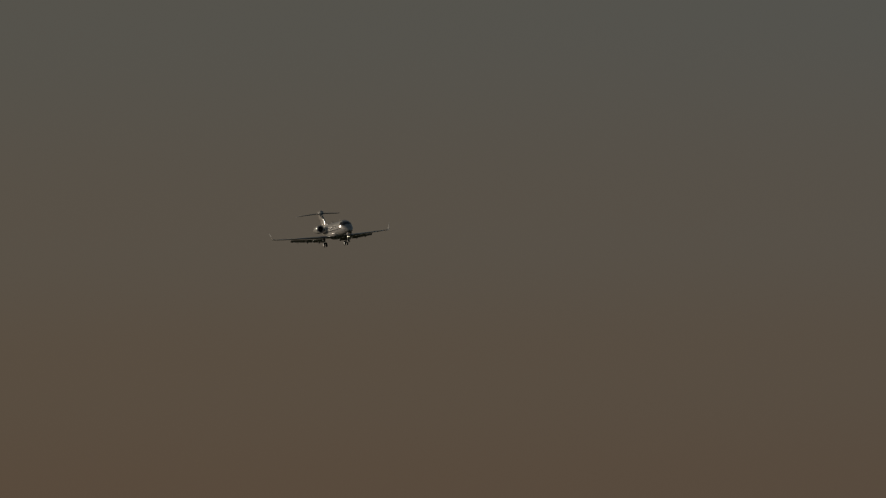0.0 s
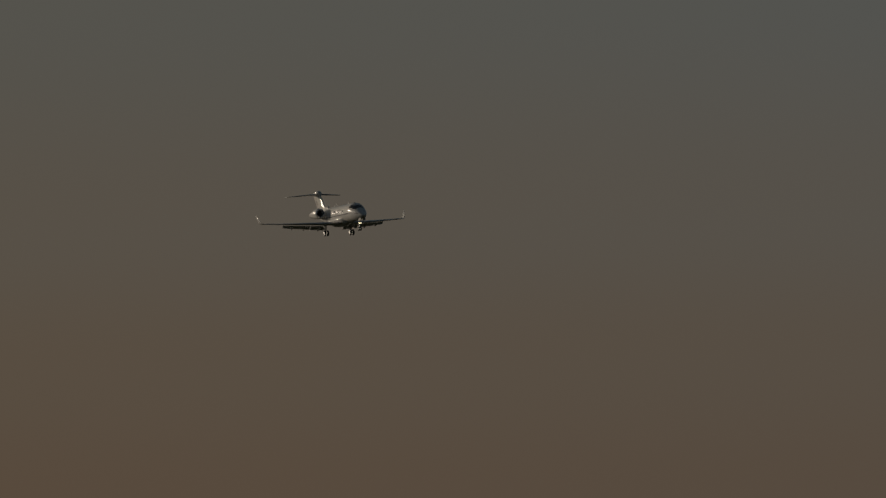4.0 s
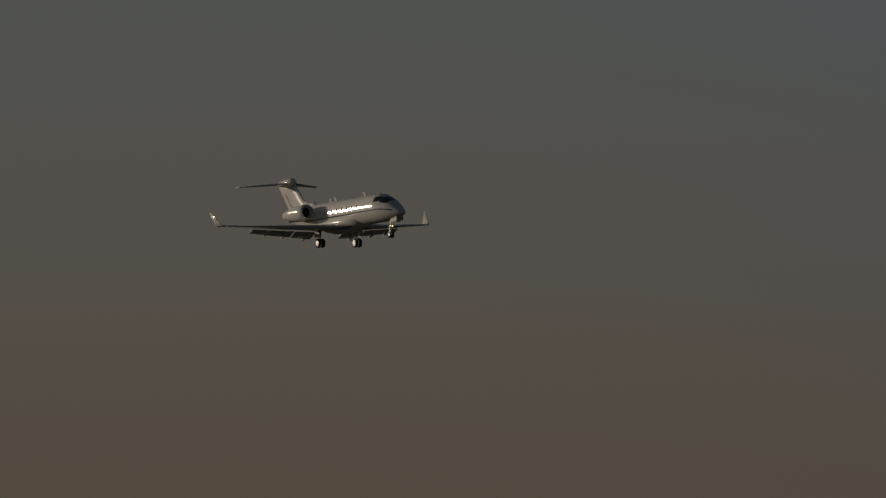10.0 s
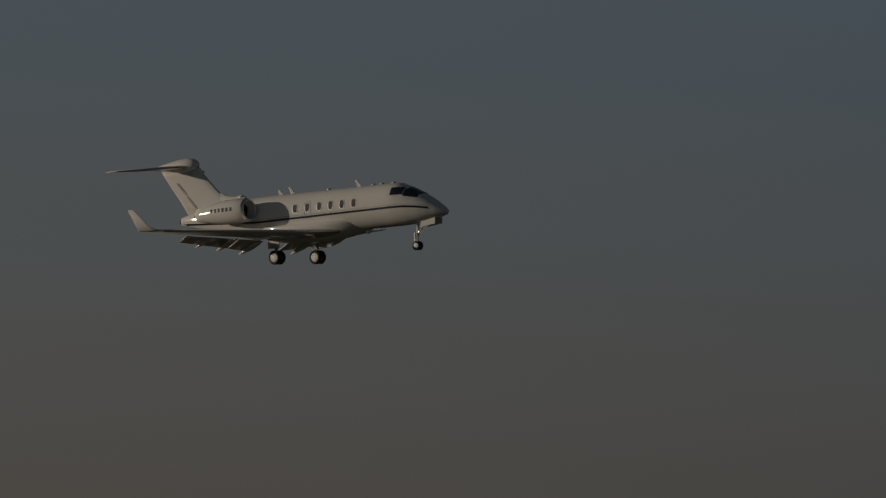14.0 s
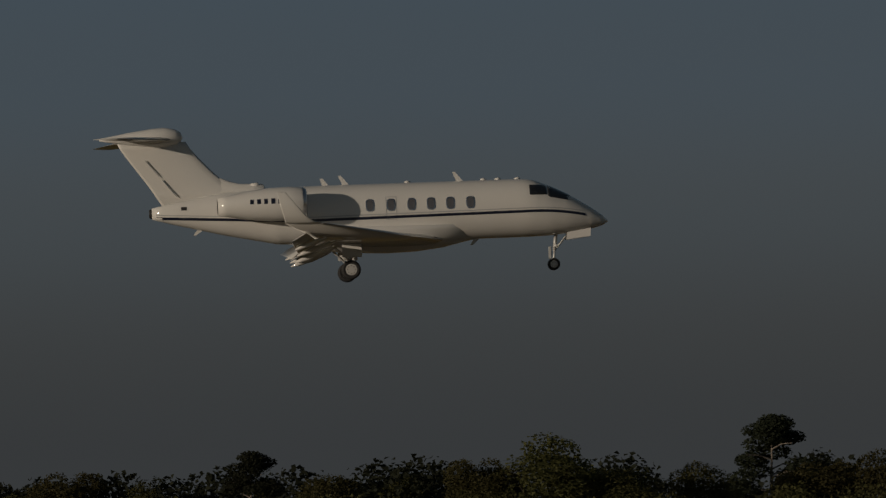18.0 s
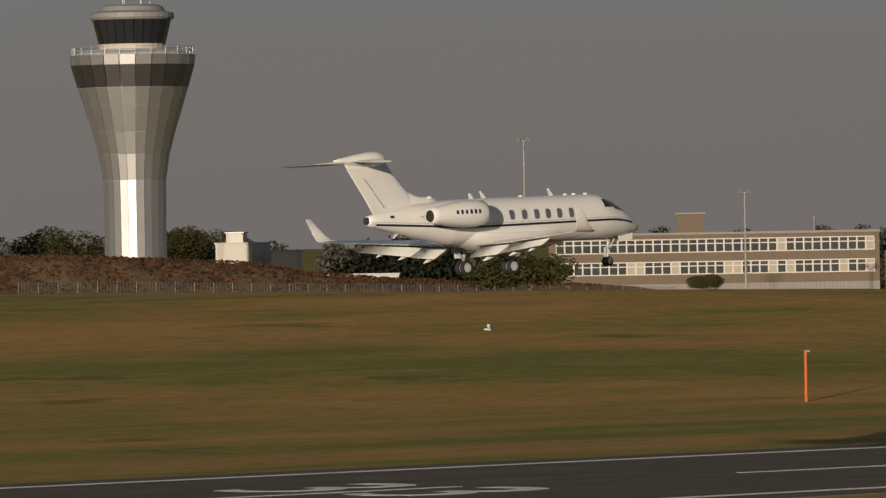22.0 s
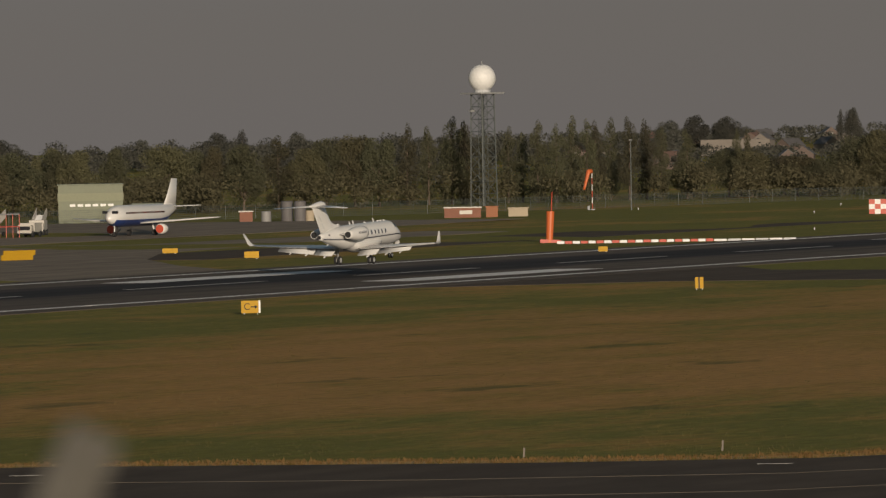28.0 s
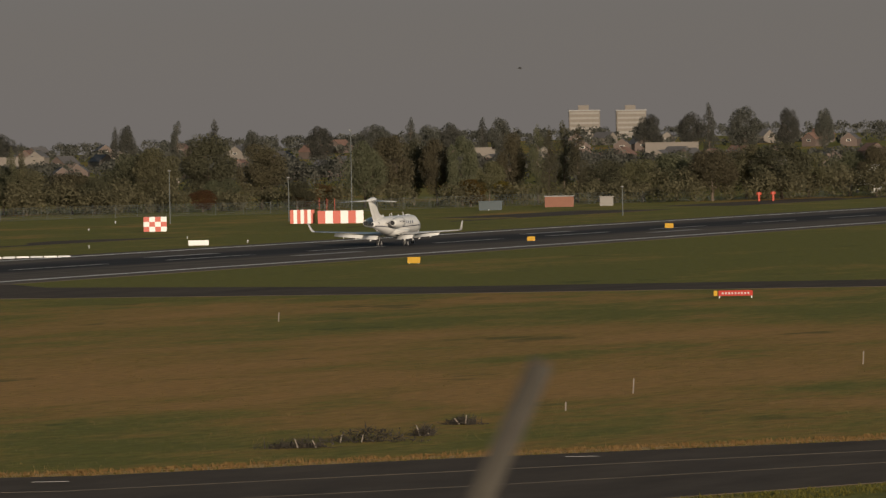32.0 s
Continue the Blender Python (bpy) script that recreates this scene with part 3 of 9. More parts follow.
def wing_piece(stations):
    """stations: leading edge (x, y, z), chord, thickness, lean of the section from the vertical in degrees."""
    rings = []
    for (x, y, z), chord, thick, lean in stations:
        c, s = math.cos(radians(lean)), math.sin(radians(lean))
        rings.append([(x - u, y - h * s, z + h * c) for u, h in foil(chord, thick)])
    return loft(bmesh.new(), rings)


def build_jet():
    jet = thing("business_jet", "white twin-engine business jet with a dark cheatline, landing", "airplane")
    xs = sorted(set(BODY_X + list(np.linspace(-7.5, 10.3, 50).round(3))))
    part("fuselage", loft(bmesh.new(), [body_ring(x) for x in xs]), WHITE, jet, smooth=True)
    part("tail_cone", lathe(bmesh.new(), [(0, 0.2), (0.12, 0.17), (0.12, 0.11), (0.02, 0.1)], (-1, 0, 0), (-7.96, 0, 2.59), 20), BLACK, jet, "dark exhaust ring in the tail", smooth=True)
    # belly fairing under the wing
    rings = []
    for x, drop, half in [(5.4, 1.2, 0.35), (4.7, 1.05, 0.85), (3.9, 0.86, 1.1), (2.8, 0.72, 1.25), (1.5, 0.68, 1.28), (-0.3, 0.76, 1.24), (-1.2, 0.92, 1.1), (-2.0, 1.16, 0.8), (-2.7, 1.38, 0.4)]:
        rings.append([(x, half * math.cos(a) * 1.0, 1.75 + (1.75 - drop) * min(0.0, math.sin(a)) ** 1 * (1 if math.sin(a) < 0 else 0)) for a in [math.pi * (1 + i / 16) for i in range(17)]])
    part("belly_fairing", loft(bmesh.new(), rings), WHITE, jet, smooth=True)
    # dark cheatline in two bands
    def band(x):
        return 2.12 + 0.012 * (x - 2) if x > -2 else 2.07 - 0.055 * (x + 2)
    def nose_fall(x):
        return band(x) - (0.05 * max(0.0, x - 7.6) ** 2)
    for side in (-1, 1):
        part("cheatline", side_patch(-7.8, 9.7, lambda x: nose_fall(x) - 0.055, lambda x: nose_fall(x) + 0.055, side, 0.012, 60, 1), NAVY, jet, "dark navy painted line")
        part("pinstripe", side_patch(-7.8, 9.5, lambda x: nose_fall(x) + 0.115, lambda x: nose_fall(x) + 0.15, side, 0.012, 60, 1), GREY_PAINT, jet, "thin grey painted line")
        for x in (0.89, 1.75, 2.59, 3.38, 4.17, 4.99):
            win = part("cabin_window_frame", oval_patch(x, 2.62, 0.18, 0.255, side, 0.012), ALLOY, jet, "bare metal window surround")
            part("pane", oval_patch(x, 2.62, 0.14, 0.215, side, 0.02), PORT_GLASS, win)
        for x0, x1, z0, z1 in ((1.53, 1.555, 2.02, 2.95), (1.95, 1.975, 2.02, 2.95), (1.53, 1.975, 2.93, 2.955), (1.53, 1.975, 2.02, 2.045)):
            part("emergency_exit_seam", side_patch(x0, x1, z0, z1, side, 0.008, 2, 6), GREY_PAINT, jet)
        part("service_panel", side_patch(7.45, 7.95, 1.38, 1.4, side, 0.008, 4, 1), GREY_PAINT, jet)
        part("vent", side_patch(-6.78, -6.55, 2.68, 2.82, side, 0.015, 2, 2), BLACK, jet, "dark square vent")
    # windscreen wraps the nose
    for x0, x1, z0, z1, name in ((7.42, 8.14, 2.80, 3.27, "side_window"), (8.18, 9.02, 2.74, 3.2, "windscreen")):
        for side in (-1, 1):
            def hi(x, z1=z1):
                return min(z1, body_at(x)[0] - 0.08 - (0.0 if x < 8.25 else 0.03))
            def lo(x, z0=z0, x0=x0, x1=x1):
                return z0 + (0.05 if x < 8.25 else -0.12 * (x - 8.27) / 0.68)
            part(name, side_patch(x0, x1, lo, hi, side, 0.012, 10, 6), GLASS_DARK, jet, "dark cockpit glass", smooth=True)
    rows = []
    for i in range(9):
        x = 8.3 + 0.8 * i / 8
        top, bottom, half = body_at(x)
        mid, tall = (top + bottom) / 2, (top - bottom) / 2
        e = 2 / 2.15
        low = min(0.97, max(0.0, (2.86 - 0.12 * (x - 8.3) - mid) / tall) ** (1 / e))
        a0 = math.asin(low)
        rows.append([(x, (half + 0.014) * math.copysign(abs(math.cos(a)) ** e, math.cos(a)), mid + (tall + 0.014) * math.sin(a) ** e) for a in [a0 + (math.pi - 2 * a0) * k / 16 for k in range(17)]])
    part("front_windscreen", loft(bmesh.new(), rows, False, False), GLASS_DARK, jet, "dark cockpit glass", smooth=True)
    # fin, bullet and tailplane
    fin = []
    for z, le, te, th in [(2.9, -4.1, -7.55, 0.09), (3.4, -4.45, -7.87, 0.09), (3.75, -4.88, -8.1, 0.1), (4.2, -5.40, -8.43, 0.1), (4.8, -5.97, -8.87, 0.1), (5.2, -6.32, -9.15, 0.1), (5.5, -6.5, -9.3, 0.1)]:
        fin.append([(le - u, h, z) for u, h in foil(le - te, th)])
    fin_ob = part("fin", loft(bmesh.new(), fin), WHITE, jet, smooth=True)
    part("dorsal_fillet", loft(bmesh.new(), [[(x, w * math.cos(a), zb + (h * max(0, math.sin(a)))) for a in [math.pi * i / 10 for i in range(11)]] for x, w, zb, h in [(-3.3, 0.05, 3.3, 0.2), (-3.4, 0.12, 3.3, 0.38), (-3.9, 0.14, 3.3, 0.40), (-4.4, 0.15, 3.3, 0.42), (-4.8, 0.14, 3.3, 0.54), (-5.2, 0.11, 3.3, 0.70), (-5.7, 0.08, 3.3, 0.60), (-6.3, 0.03, 3.3, 0.4)]]), WHITE, jet, smooth=True)
    for z0, z1 in ((3.25, 3.95), (4.1, 4.75)):
        for side in (-1, 1):
            bm = bmesh.new()
            def rx(z):
                return -6.93 - (z - 3.25) * 0.82
            rod(bm, (rx(z0), side * 0.135, z0), (rx(z1), side * 0.115, z1), 0.025, n=6)
            part("rudder_hinge", bm, GREY_PAINT, fin_ob)
    part("bullet", lathe(bmesh.new(), [(0, 0.03), (0.08, 0.2), (0.3, 0.33), (0.75, 0.41), (1.3, 0.38), (2.2, 0.26), (2.9, 0.14), (3.4, 0.04)], (-1, 0, -0.01), (-6.62, 0, 5.70), 24), WHITE, jet, smooth=True)
    for side in (-1, 1):
        tp = part("tailplane", wing_piece([((-7.0, side * 0.1, 5.60), 2.0, 0.12, 0), ((-9.3, side * 3.8, 5.50), 1.0, 0.11, 0)]), WHITE, jet, smooth=True)
        part("tailplane_leading_edge", wing_piece([((-6.97, side * 0.1, 5.60), 0.12, 0.35, 0), ((-9.27, side * 3.81, 5.50), 0.08, 0.3, 0)]), TAIL_SHADE, tp, "leading edge darkened for the shade under the tailplane", smooth=True)
        # wings
        wing = part("wing", wing_piece([((3.75, side * 0.9, 1.12), 5.3, 0.1, 0), ((2.4, side * 3.2, 1.22), 3.75, 0.1, 0), ((-1.35, side * 9.85, 1.62), 1.5, 0.09, 0)]), WHITE, jet, smooth=True)
        part("leading_edge", wing_piece([((3.8, side * 0.9, 1.12), 0.25, 0.5, 0), ((2.45, side * 3.2, 1.22), 0.2, 0.5, 0), ((-1.32, side * 9.85, 1.62), 0.1, 0.4, 0)]), ALLOY, wing, "bare metal leading edge", smooth=True)
        part("winglet", wing_piece([((-1.38, side * 9.83, 1.62), 1.48, 0.09, 0), ((-1.75, side * 10.05, 1.7), 1.15, 0.07, side * 35), ((-2.1, side * 10.2, 1.95), 0.85, 0.07, side * 65), ((-2.85, side * 10.5, 2.85), 0.36, 0.07, side * 72)]), WHITE, wing, smooth=True)
        for y0, y1, back0, back1, z0, z1, c0, c1 in ((1.35, 3.35, -1.4, -1.35, 1.1, 1.16, 1.15, 1.0), (3.45, 7.1, -1.35, -1.95, 1.17, 1.4, 0.95, 0.7)):
            rings = []
            for y, bx, z, c in ((y0, back0, z0, c0), (y1, back1, z1, c1)):
                q = radians(28)
                rings.append([(bx - u * math.cos(q) - h * math.sin(q) * -1, side * y, z - 0.05 - u * math.sin(q) + h * math.cos(q)) for u, h in foil(c, 0.11)])
            part("flap", loft(bmesh.new(), rings), WHITE, wing, "flap lowered for landing", smooth=True)
        for y, bx, z, size in ((2.3, -1.5, 0.95, 1.0), (4.3, -1.55, 1.1, 0.9), (5.9, -1.8, 1.2, 0.75)):
            part("flap_track_fairing", lathe(bmesh.new(), [(0, 0.02), (0.3 * size, 0.1 * size), (0.9 * size, 0.14 * size), (1.5 * size, 0.1 * size), (1.85 * size, 0.02)], (-1, 0, -0.35), (bx + 0.95 * size, side * y, z), 10), WHITE, wing, smooth=True)
        # engines
        nac = part("engine_nacelle", lathe(bmesh.new(), [(0.5, 0.44), (0.1, 0.5), (0.0, 0.53), (0.03, 0.57), (0.2, 0.64), (0.7, 0.69), (1.5, 0.68), (2.4, 0.58), (3.2, 0.43), (3.6, 0.36), (3.6, 0.32), (3.2, 0.33)], (-1, 0, -0.02), (-1.72, side * 1.82, 2.78), 32, False), WHITE, jet, smooth=True)
        part("intake_lip", lathe(bmesh.new(), [(0.12, 0.49), (0.05, 0.505), (-0.02, 0.54), (0.04, 0.6), (0.14, 0.64)], (-1, 0, -0.02), (-1.72, side * 1.82, 2.78), 32, False), ALLOY, nac, "polished metal lip", smooth=True)
        part("fan", lathe(bmesh.new(), [(0.0, 0.03), (0.25, 0.12), (0.28, 0.47), (0.32, 0.47)], (-1, 0, -0.02), (-1.95, side * 1.82, 2.78), 24), BLACK, nac)
        part("exhaust", lathe(bmesh.new(), [(0.0, 0.3), (0.06, 0.3), (0.06, 0.2), (-0.1, 0.2)], (-1, 0, -0.02), (-5.28, side * 1.82, 2.71), 20), BLACK, nac, "dark exhaust opening")
        rings = [[(-2.6 - u, y, 2.72 + h) for u, h in foil(2.6, 0.1)] for y in (side * 0.7, side * 1.3)]
        part("pylon", loft(bmesh.new(), rings), WHITE, jet, smooth=True)
        if side < 0:
            # the mark on the nacelle as plain bars
            for i in range(6):
                x = -4.02 + i * 0.285
                r = 0.685 if x > -3.2 else float(np.interp(x, [-4.12, -3.2], [0.585, 0.685]))
                bm = bmesh.new()
                loft(bm, [[(x + dx, -1.82 - (r + d) * math.cos(a), 2.78 + (r + d) * math.sin(a)) for dx, d in ((0, 0.0), (0.15, 0.0), (0.15, 0.012), (0, 0.012))] for a in [radians(t) for t in (-2, 4, 10, 16)]])
                part("mark_bar", bm, NAVY, nac, "dark painted bar")
        # main gear
        leg = part("main_gear_leg", rod(rod(bmesh.new(), (0.15, side * 1.8, 1.1), (0, side * 1.8, 0.5), 0.1), (0, side * 1.8, 0.5), (0, side * 1.8, 0.0), 0.065), STEEL, jet, smooth=True)
        part("drag_brace", rodded((-0.7, side * 1.5, 1.0), (-0.02, side * 1.78, 0.35), 0.045), STEEL, leg)
        part("axle", rodded((0, side * 1.8 - 0.25, 0), (0, side * 1.8 + 0.25, 0), 0.05), STEEL, leg)
        part("gear_door", boxed(-0.35, 0.45, side * 2.1 - 0.02, side * 2.1 + 0.02, 0.5, 1.05, 0.01), WHITE, leg)
        for off in (-0.2, 0.2):
            build_wheel(jet, (0, side * 1.8 + off, 0), 0.39, 0.24)
    # nose gear
    leg = part("nose_gear_leg", rod(rod(bmesh.new(), (8.5, 0, 1.25), (8.42, 0, 0.6), 0.075), (8.42, 0, 0.6), (8.38, 0, 0.02), 0.05), STEEL, jet, smooth=True)
    part("nose_gear_brace", rodded((8.95, 0, 1.2), (8.44, 0, 0.6), 0.04), STEEL, leg)
    part("nose_axle", rodded((8.38, -0.2, 0.02), (8.38, 0.2, 0.02), 0.035), STEEL, leg)
    part("torque_link", boxed(8.18, 8.3, -0.05, 0.05, 0.25, 0.75, 0.02), STEEL, leg)
    for side in (-1, 1):
        build_wheel(jet, (8.38, side * 0.13, 0.02), 0.25, 0.15)
        part("nose_gear_door", prism(bmesh.new(), [(8.9, 1.0), (8.94, 1.3), (9.92, 1.46), (9.9, 1.12)], "y", side * 0.32 - 0.015, side * 0.32 + 0.015), WHITE, jet)
        part("lamp_housing", lathe(bmesh.new(), [(-0.06, 0.02), (0, 0.06), (0.08, 0.065), (0.08, 0.05), (0.0, 0.04)], (1, 0, 0), (8.48, side * 0.1, 0.78), 12), STEEL, leg)
        part("taxi_lamp", lathe(bmesh.new(), [(0, 0.035), (0.01, 0.045), (0.02, 0.015)], (1, 0, 0), (8.5, side * 0.1, 0.78), 12), LAMP_GLOW, leg, "lit landing lamp")
    # aerials
    for x, h, back in ((4.78, 0.4, 0.22), (0.12, 0.4, 0.24), (-0.72, 0.3, 0.14)):
        zt = body_at(x)[0] - 0.03
        part("blade_aerial", prism(bmesh.new(), [(x, zt), (x - 0.28, zt), (x - 0.22 - back, zt + h), (x - 0.1 - back, zt + h)], "y", -0.02, 0.02), WHITE, jet)
    for x in (2.5, 5.6, 6.2, 7.0):
        zt = body_at(x)[0]
        part("roof_antenna", lathe(bmesh.new(), [(-0.02, 0.14), (0.05, 0.12), (0.08, 0.03)], (0, 0, 1), (x, 0, zt), 12), WHITE, jet, smooth=True)
    for x, h in ((5.4, 0.28), (-5.9, 0.2)):
        zb = body_at(x)[1] + 0.03
        part("belly_aerial", prism(bmesh.new(), [(x, zb), (x - 0.25, zb), (x - 0.42, zb - h), (x - 0.3, zb - h)], "y", -0.02, 0.02), WHITE, jet)
    part("air_scoop", lathe(bmesh.new(), [(0, 0.09), (0.3, 0.11), (0.34, 0.05)], (1, 0, 0.1), (-3.9, 0, 3.62), 12), WHITE, jet, smooth=True)
    return jet


def oval_patch(x, z, rx, rz, side, off, n=18):
    bm = bmesh.new()
    e = 2 / 3.2
    rings = []
    for d, s in ((off, 0.6), (off, 1.0), (off - 0.03, 1.0)):
        ring = []
        for i in range(n):
            a = 2 * math.pi * i / n
            c, q = math.cos(a), math.sin(a)
            px, pz = x + s * rx * math.copysign(abs(c) ** e, c), z + s * rz * math.copysign(abs(q) ** e, q)
            ring.append((px, side * (body_side(px, pz) + d), pz))
        rings.append(ring)
    return loft(bm, rings)


def build_wheel(parent, at, r, width):
    x, y, z = at
    w = width / 2
    tyre = part("wheel", lathe(bmesh.new(), [(-w * 0.8, r * 0.62), (-w, r * 0.75), (-w * 0.9, r * 0.92), (-w * 0.5, r), (w * 0.5, r), (w * 0.9, r * 0.92), (w, r * 0.75), (w * 0.8, r * 0.62)], (0, 1, 0), at, 28), BLACK, parent, smooth=True)
    part("hub", lathe(bmesh.new(), [(-w * 0.86, r * 0.2), (-w * 0.8, r * 0.6), (-w * 0.62, r * 0.64), (w * 0.62, r * 0.64), (w * 0.8, r * 0.6), (w * 0.86, r * 0.2)], (0, 1, 0), at, 20), STEEL, tyre, "light metal hub")
    for i in range(8):
        a = 2 * math.pi * i / 8
        p = (x + r * 0.4 * math.cos(a), z + r * 0.4 * math.sin(a))
        part("bolt", rodded((p[0], y - w * 0.9, p[1]), (p[0], y + w * 0.9, p[1]), r * 0.06, n=6), BLACK, tyre)


jet = build_jet()


# ---- buildings ----
BEIGE_SHEET = material("beige_sheet_cladding", (0.320, 0.275, 0.211), 0.6, vary=0.08, scale=0.3, fine=2)
PALE_SHEET = material("pale_grey_sheet_cladding", (0.355, 0.32, 0.272), 0.6, vary=0.08, scale=0.2, fine=2)
ANNEXE_SHEET = material("stained_annexe_cladding", (0.264, 0.220, 0.164), 0.8, vary=0.25, scale=0.4, fine=3)
TAUPE_SHEET = material("taupe_sheet_cladding", (0.265, 0.232, 0.190), 0.6, vary=0.08, scale=0.2, fine=2)
GREY_SHEET = material("grey_sheet_cladding", (0.216, 0.212, 0.208), 0.6, vary=0.08, scale=0.2, fine=2)
ROOF_SHEET = material("grey_roof_sheet", (0.281, 0.250, 0.207), 0.55, vary=0.12, scale=0.3, fine=2)
RENDER_WHITE = material("white_render", (0.433, 0.398, 0.343), 0.8, vary=0.1, scale=0.5, fine=5)
CREAM = material("cream_render", (0.354, 0.295, 0.212), 0.8, vary=0.08, scale=0.4, fine=4)
OLD_RENDER = material("stained_old_render", (0.220, 0.178, 0.128), 0.9, vary=0.3, scale=0.6, fine=5, bump=0.3)
BROWN_PANEL = material("brown_concrete_panels", (0.128, 0.096, 0.066), 0.8, vary=0.12, scale=0.5, fine=4)
TEAL = material("teal_cladding", (0.016, 0.042, 0.046), 0.6, vary=0.1, scale=0.3, fine=2)
BLUE_GREY = material("blue_grey_cladding", (0.043, 0.060, 0.068), 0.65, vary=0.08, scale=0.3, fine=2)
BRICK = material("orange_brick", (0.27, 0.115, 0.06), 0.85, vary=0.15, scale=0.6, fine=6)
DARK_BRICK = material("brown_brick", (0.20, 0.09, 0.06), 0.85, vary=0.15, scale=0.6, fine=6)
WALL_GREY = material("grey_render", (0.222, 0.207, 0.189), 0.8, vary=0.08, scale=0.4, fine=3)
FRAME_WHITE = material("white_window_frame", (0.46, 0.435, 0.39), 0.5, vary=0.05)
FRAME_RED = material("red_brown_window_frame", (0.20, 0.07, 0.05), 0.5, vary=0.1)
WINDOW = material("window_glass", (0.05, 0.055, 0.06), 0.05, vary=0.3, scale=0.4, coat=0.6)
BLIND = material("window_with_blind", (0.28, 0.245, 0.19), 0.4, vary=0.1)
GREEN_GLASS = material("greenish_glass", (0.10, 0.15, 0.12), 0.06, vary=0.2, coat=0.6)
# near-black that stands for shade: doorways, gaps, cab insides, under the canopy
UNLIT_BLACK = material("unlit_shade_black", (0.02, 0.02, 0.022), 0.9)
TILE = material("brown_roof_tiles", (0.17, 0.10, 0.075), 0.8, vary=0.2, scale=0.8, fine=6, spread=0.2)
SLATE = material("grey_slate", (0.10, 0.095, 0.095), 0.7, vary=0.15, scale=0.8, fine=6, spread=0.2)
YELLOW_FRAME = material("yellow_painted_steel", (0.72, 0.45, 0.03), 0.5, vary=0.06)
BRUSHED = material("brushed_metal_cladding", (0.47, 0.465, 0.465), 0.42, 0.82, vary=0.04, scale=0.3, fine=3)
DARK_BAND = material("dark_metal_band", (0.18, 0.175, 0.175), 0.4, 0.9, vary=0.05)
PURPLE = material("purple_paint", (0.16, 0.03, 0.14), 0.5, vary=0.08)
GALV = material("galvanised_steel", (0.36, 0.36, 0.35), 0.5, 0.5, vary=0.1)
EARTH = material("red_brown_earth", (0.18, 0.105, 0.045), 0.95, vary=0.28, scale=0.25, fine=2, bump=0.6)


def pane_grid(parent, x0, x1, z0, z1, n, y, frame_mat, glass, mullion=0.09, transom=0.0, face="front", seed=1, blind=0.15):
    """A row of n windows in a wall that faces the runway (front, at y) or back along it (side, at x = y)."""
    rng = random.Random(seed)
    w = (x1 - x0) / n
    def slab(a0, a1, b0, b1, d0, d1):
        if face == "front":
            return boxed(a0, a1, y - d1, y - d0, b0, b1)
        return boxed(y - d1, y - d0, a0, a1, b0, b1)
    for i in range(n):
        a = x0 + i * w
        frame = bmesh.new()
        m = mullion
        for a0, a1, b0, b1 in ((a, a + m, z0, z1), (a + w - m, a + w, z0, z1), (a + m, a + w - m, z0, z0 + m), (a + m, a + w - m, z1 - m, z1)) + (((a + m, a + w - m, z0 + (z1 - z0) * transom, z0 + (z1 - z0) * transom + m),) if transom else ()):
            tmp = slab(a0, a1, b0, b1, -0.02, 0.09)
            me = bpy.data.meshes.new("tmp"); tmp.to_mesh(me); tmp.free(); frame.from_mesh(me); bpy.data.meshes.remove(me)
        ob = part("window", frame, frame_mat, parent)
        part("pane", slab(a + m, a + w - m, z0 + m, z1 - m, -0.01, 0.02), BLIND if rng.random() < blind else glass, ob)


def block(name, label, x0, x1, y0, y1, z0, z1, wall, roof=None, parapet=0.35, category="building"):
    b = thing(name, label, category)
    part("wall", boxed(x0, x1, y0, y1, z0, z1, 0.04), wall, b)
    if parapet:
        part("roof", boxed(x0 - 0.15, x1 + 0.15, y0 - 0.15, y1 + 0.15, z1, z1 + parapet, 0.03), roof or GREY_SHEET, b)
    return b


def ribbed(x0, x1, z0, z1, y, pitch, depth, face="front", lean=None):
    """Profiled sheet: upright ribs across a wall."""
    depth *= 0.45
    bm = bmesh.new()
    n = max(2, int(abs(x1 - x0) / pitch))
    line = []
    for i in range(n):
        a = x0 + (x1 - x0) * i / n
        w = (x1 - x0) / n
        line += [(a, 0), (a + w * 0.5, 0), (a + w * 0.6, depth), (a + w * 0.9, depth)]
    line.append((x1, 0))
    rows = []
    for z in (z0, z1):
        rows.append([bm.verts.new((a, y - d, z if lean is None or z == z0 else lean(a))) if face == "front" else bm.verts.new((y - d, a, z if lean is None or z == z0 else lean(a))) for a, d in line])
    for i in range(len(line) - 1):
        bm.faces.new((rows[0][i], rows[0][i + 1], rows[1][i + 1], rows[1][i]))
    return bm


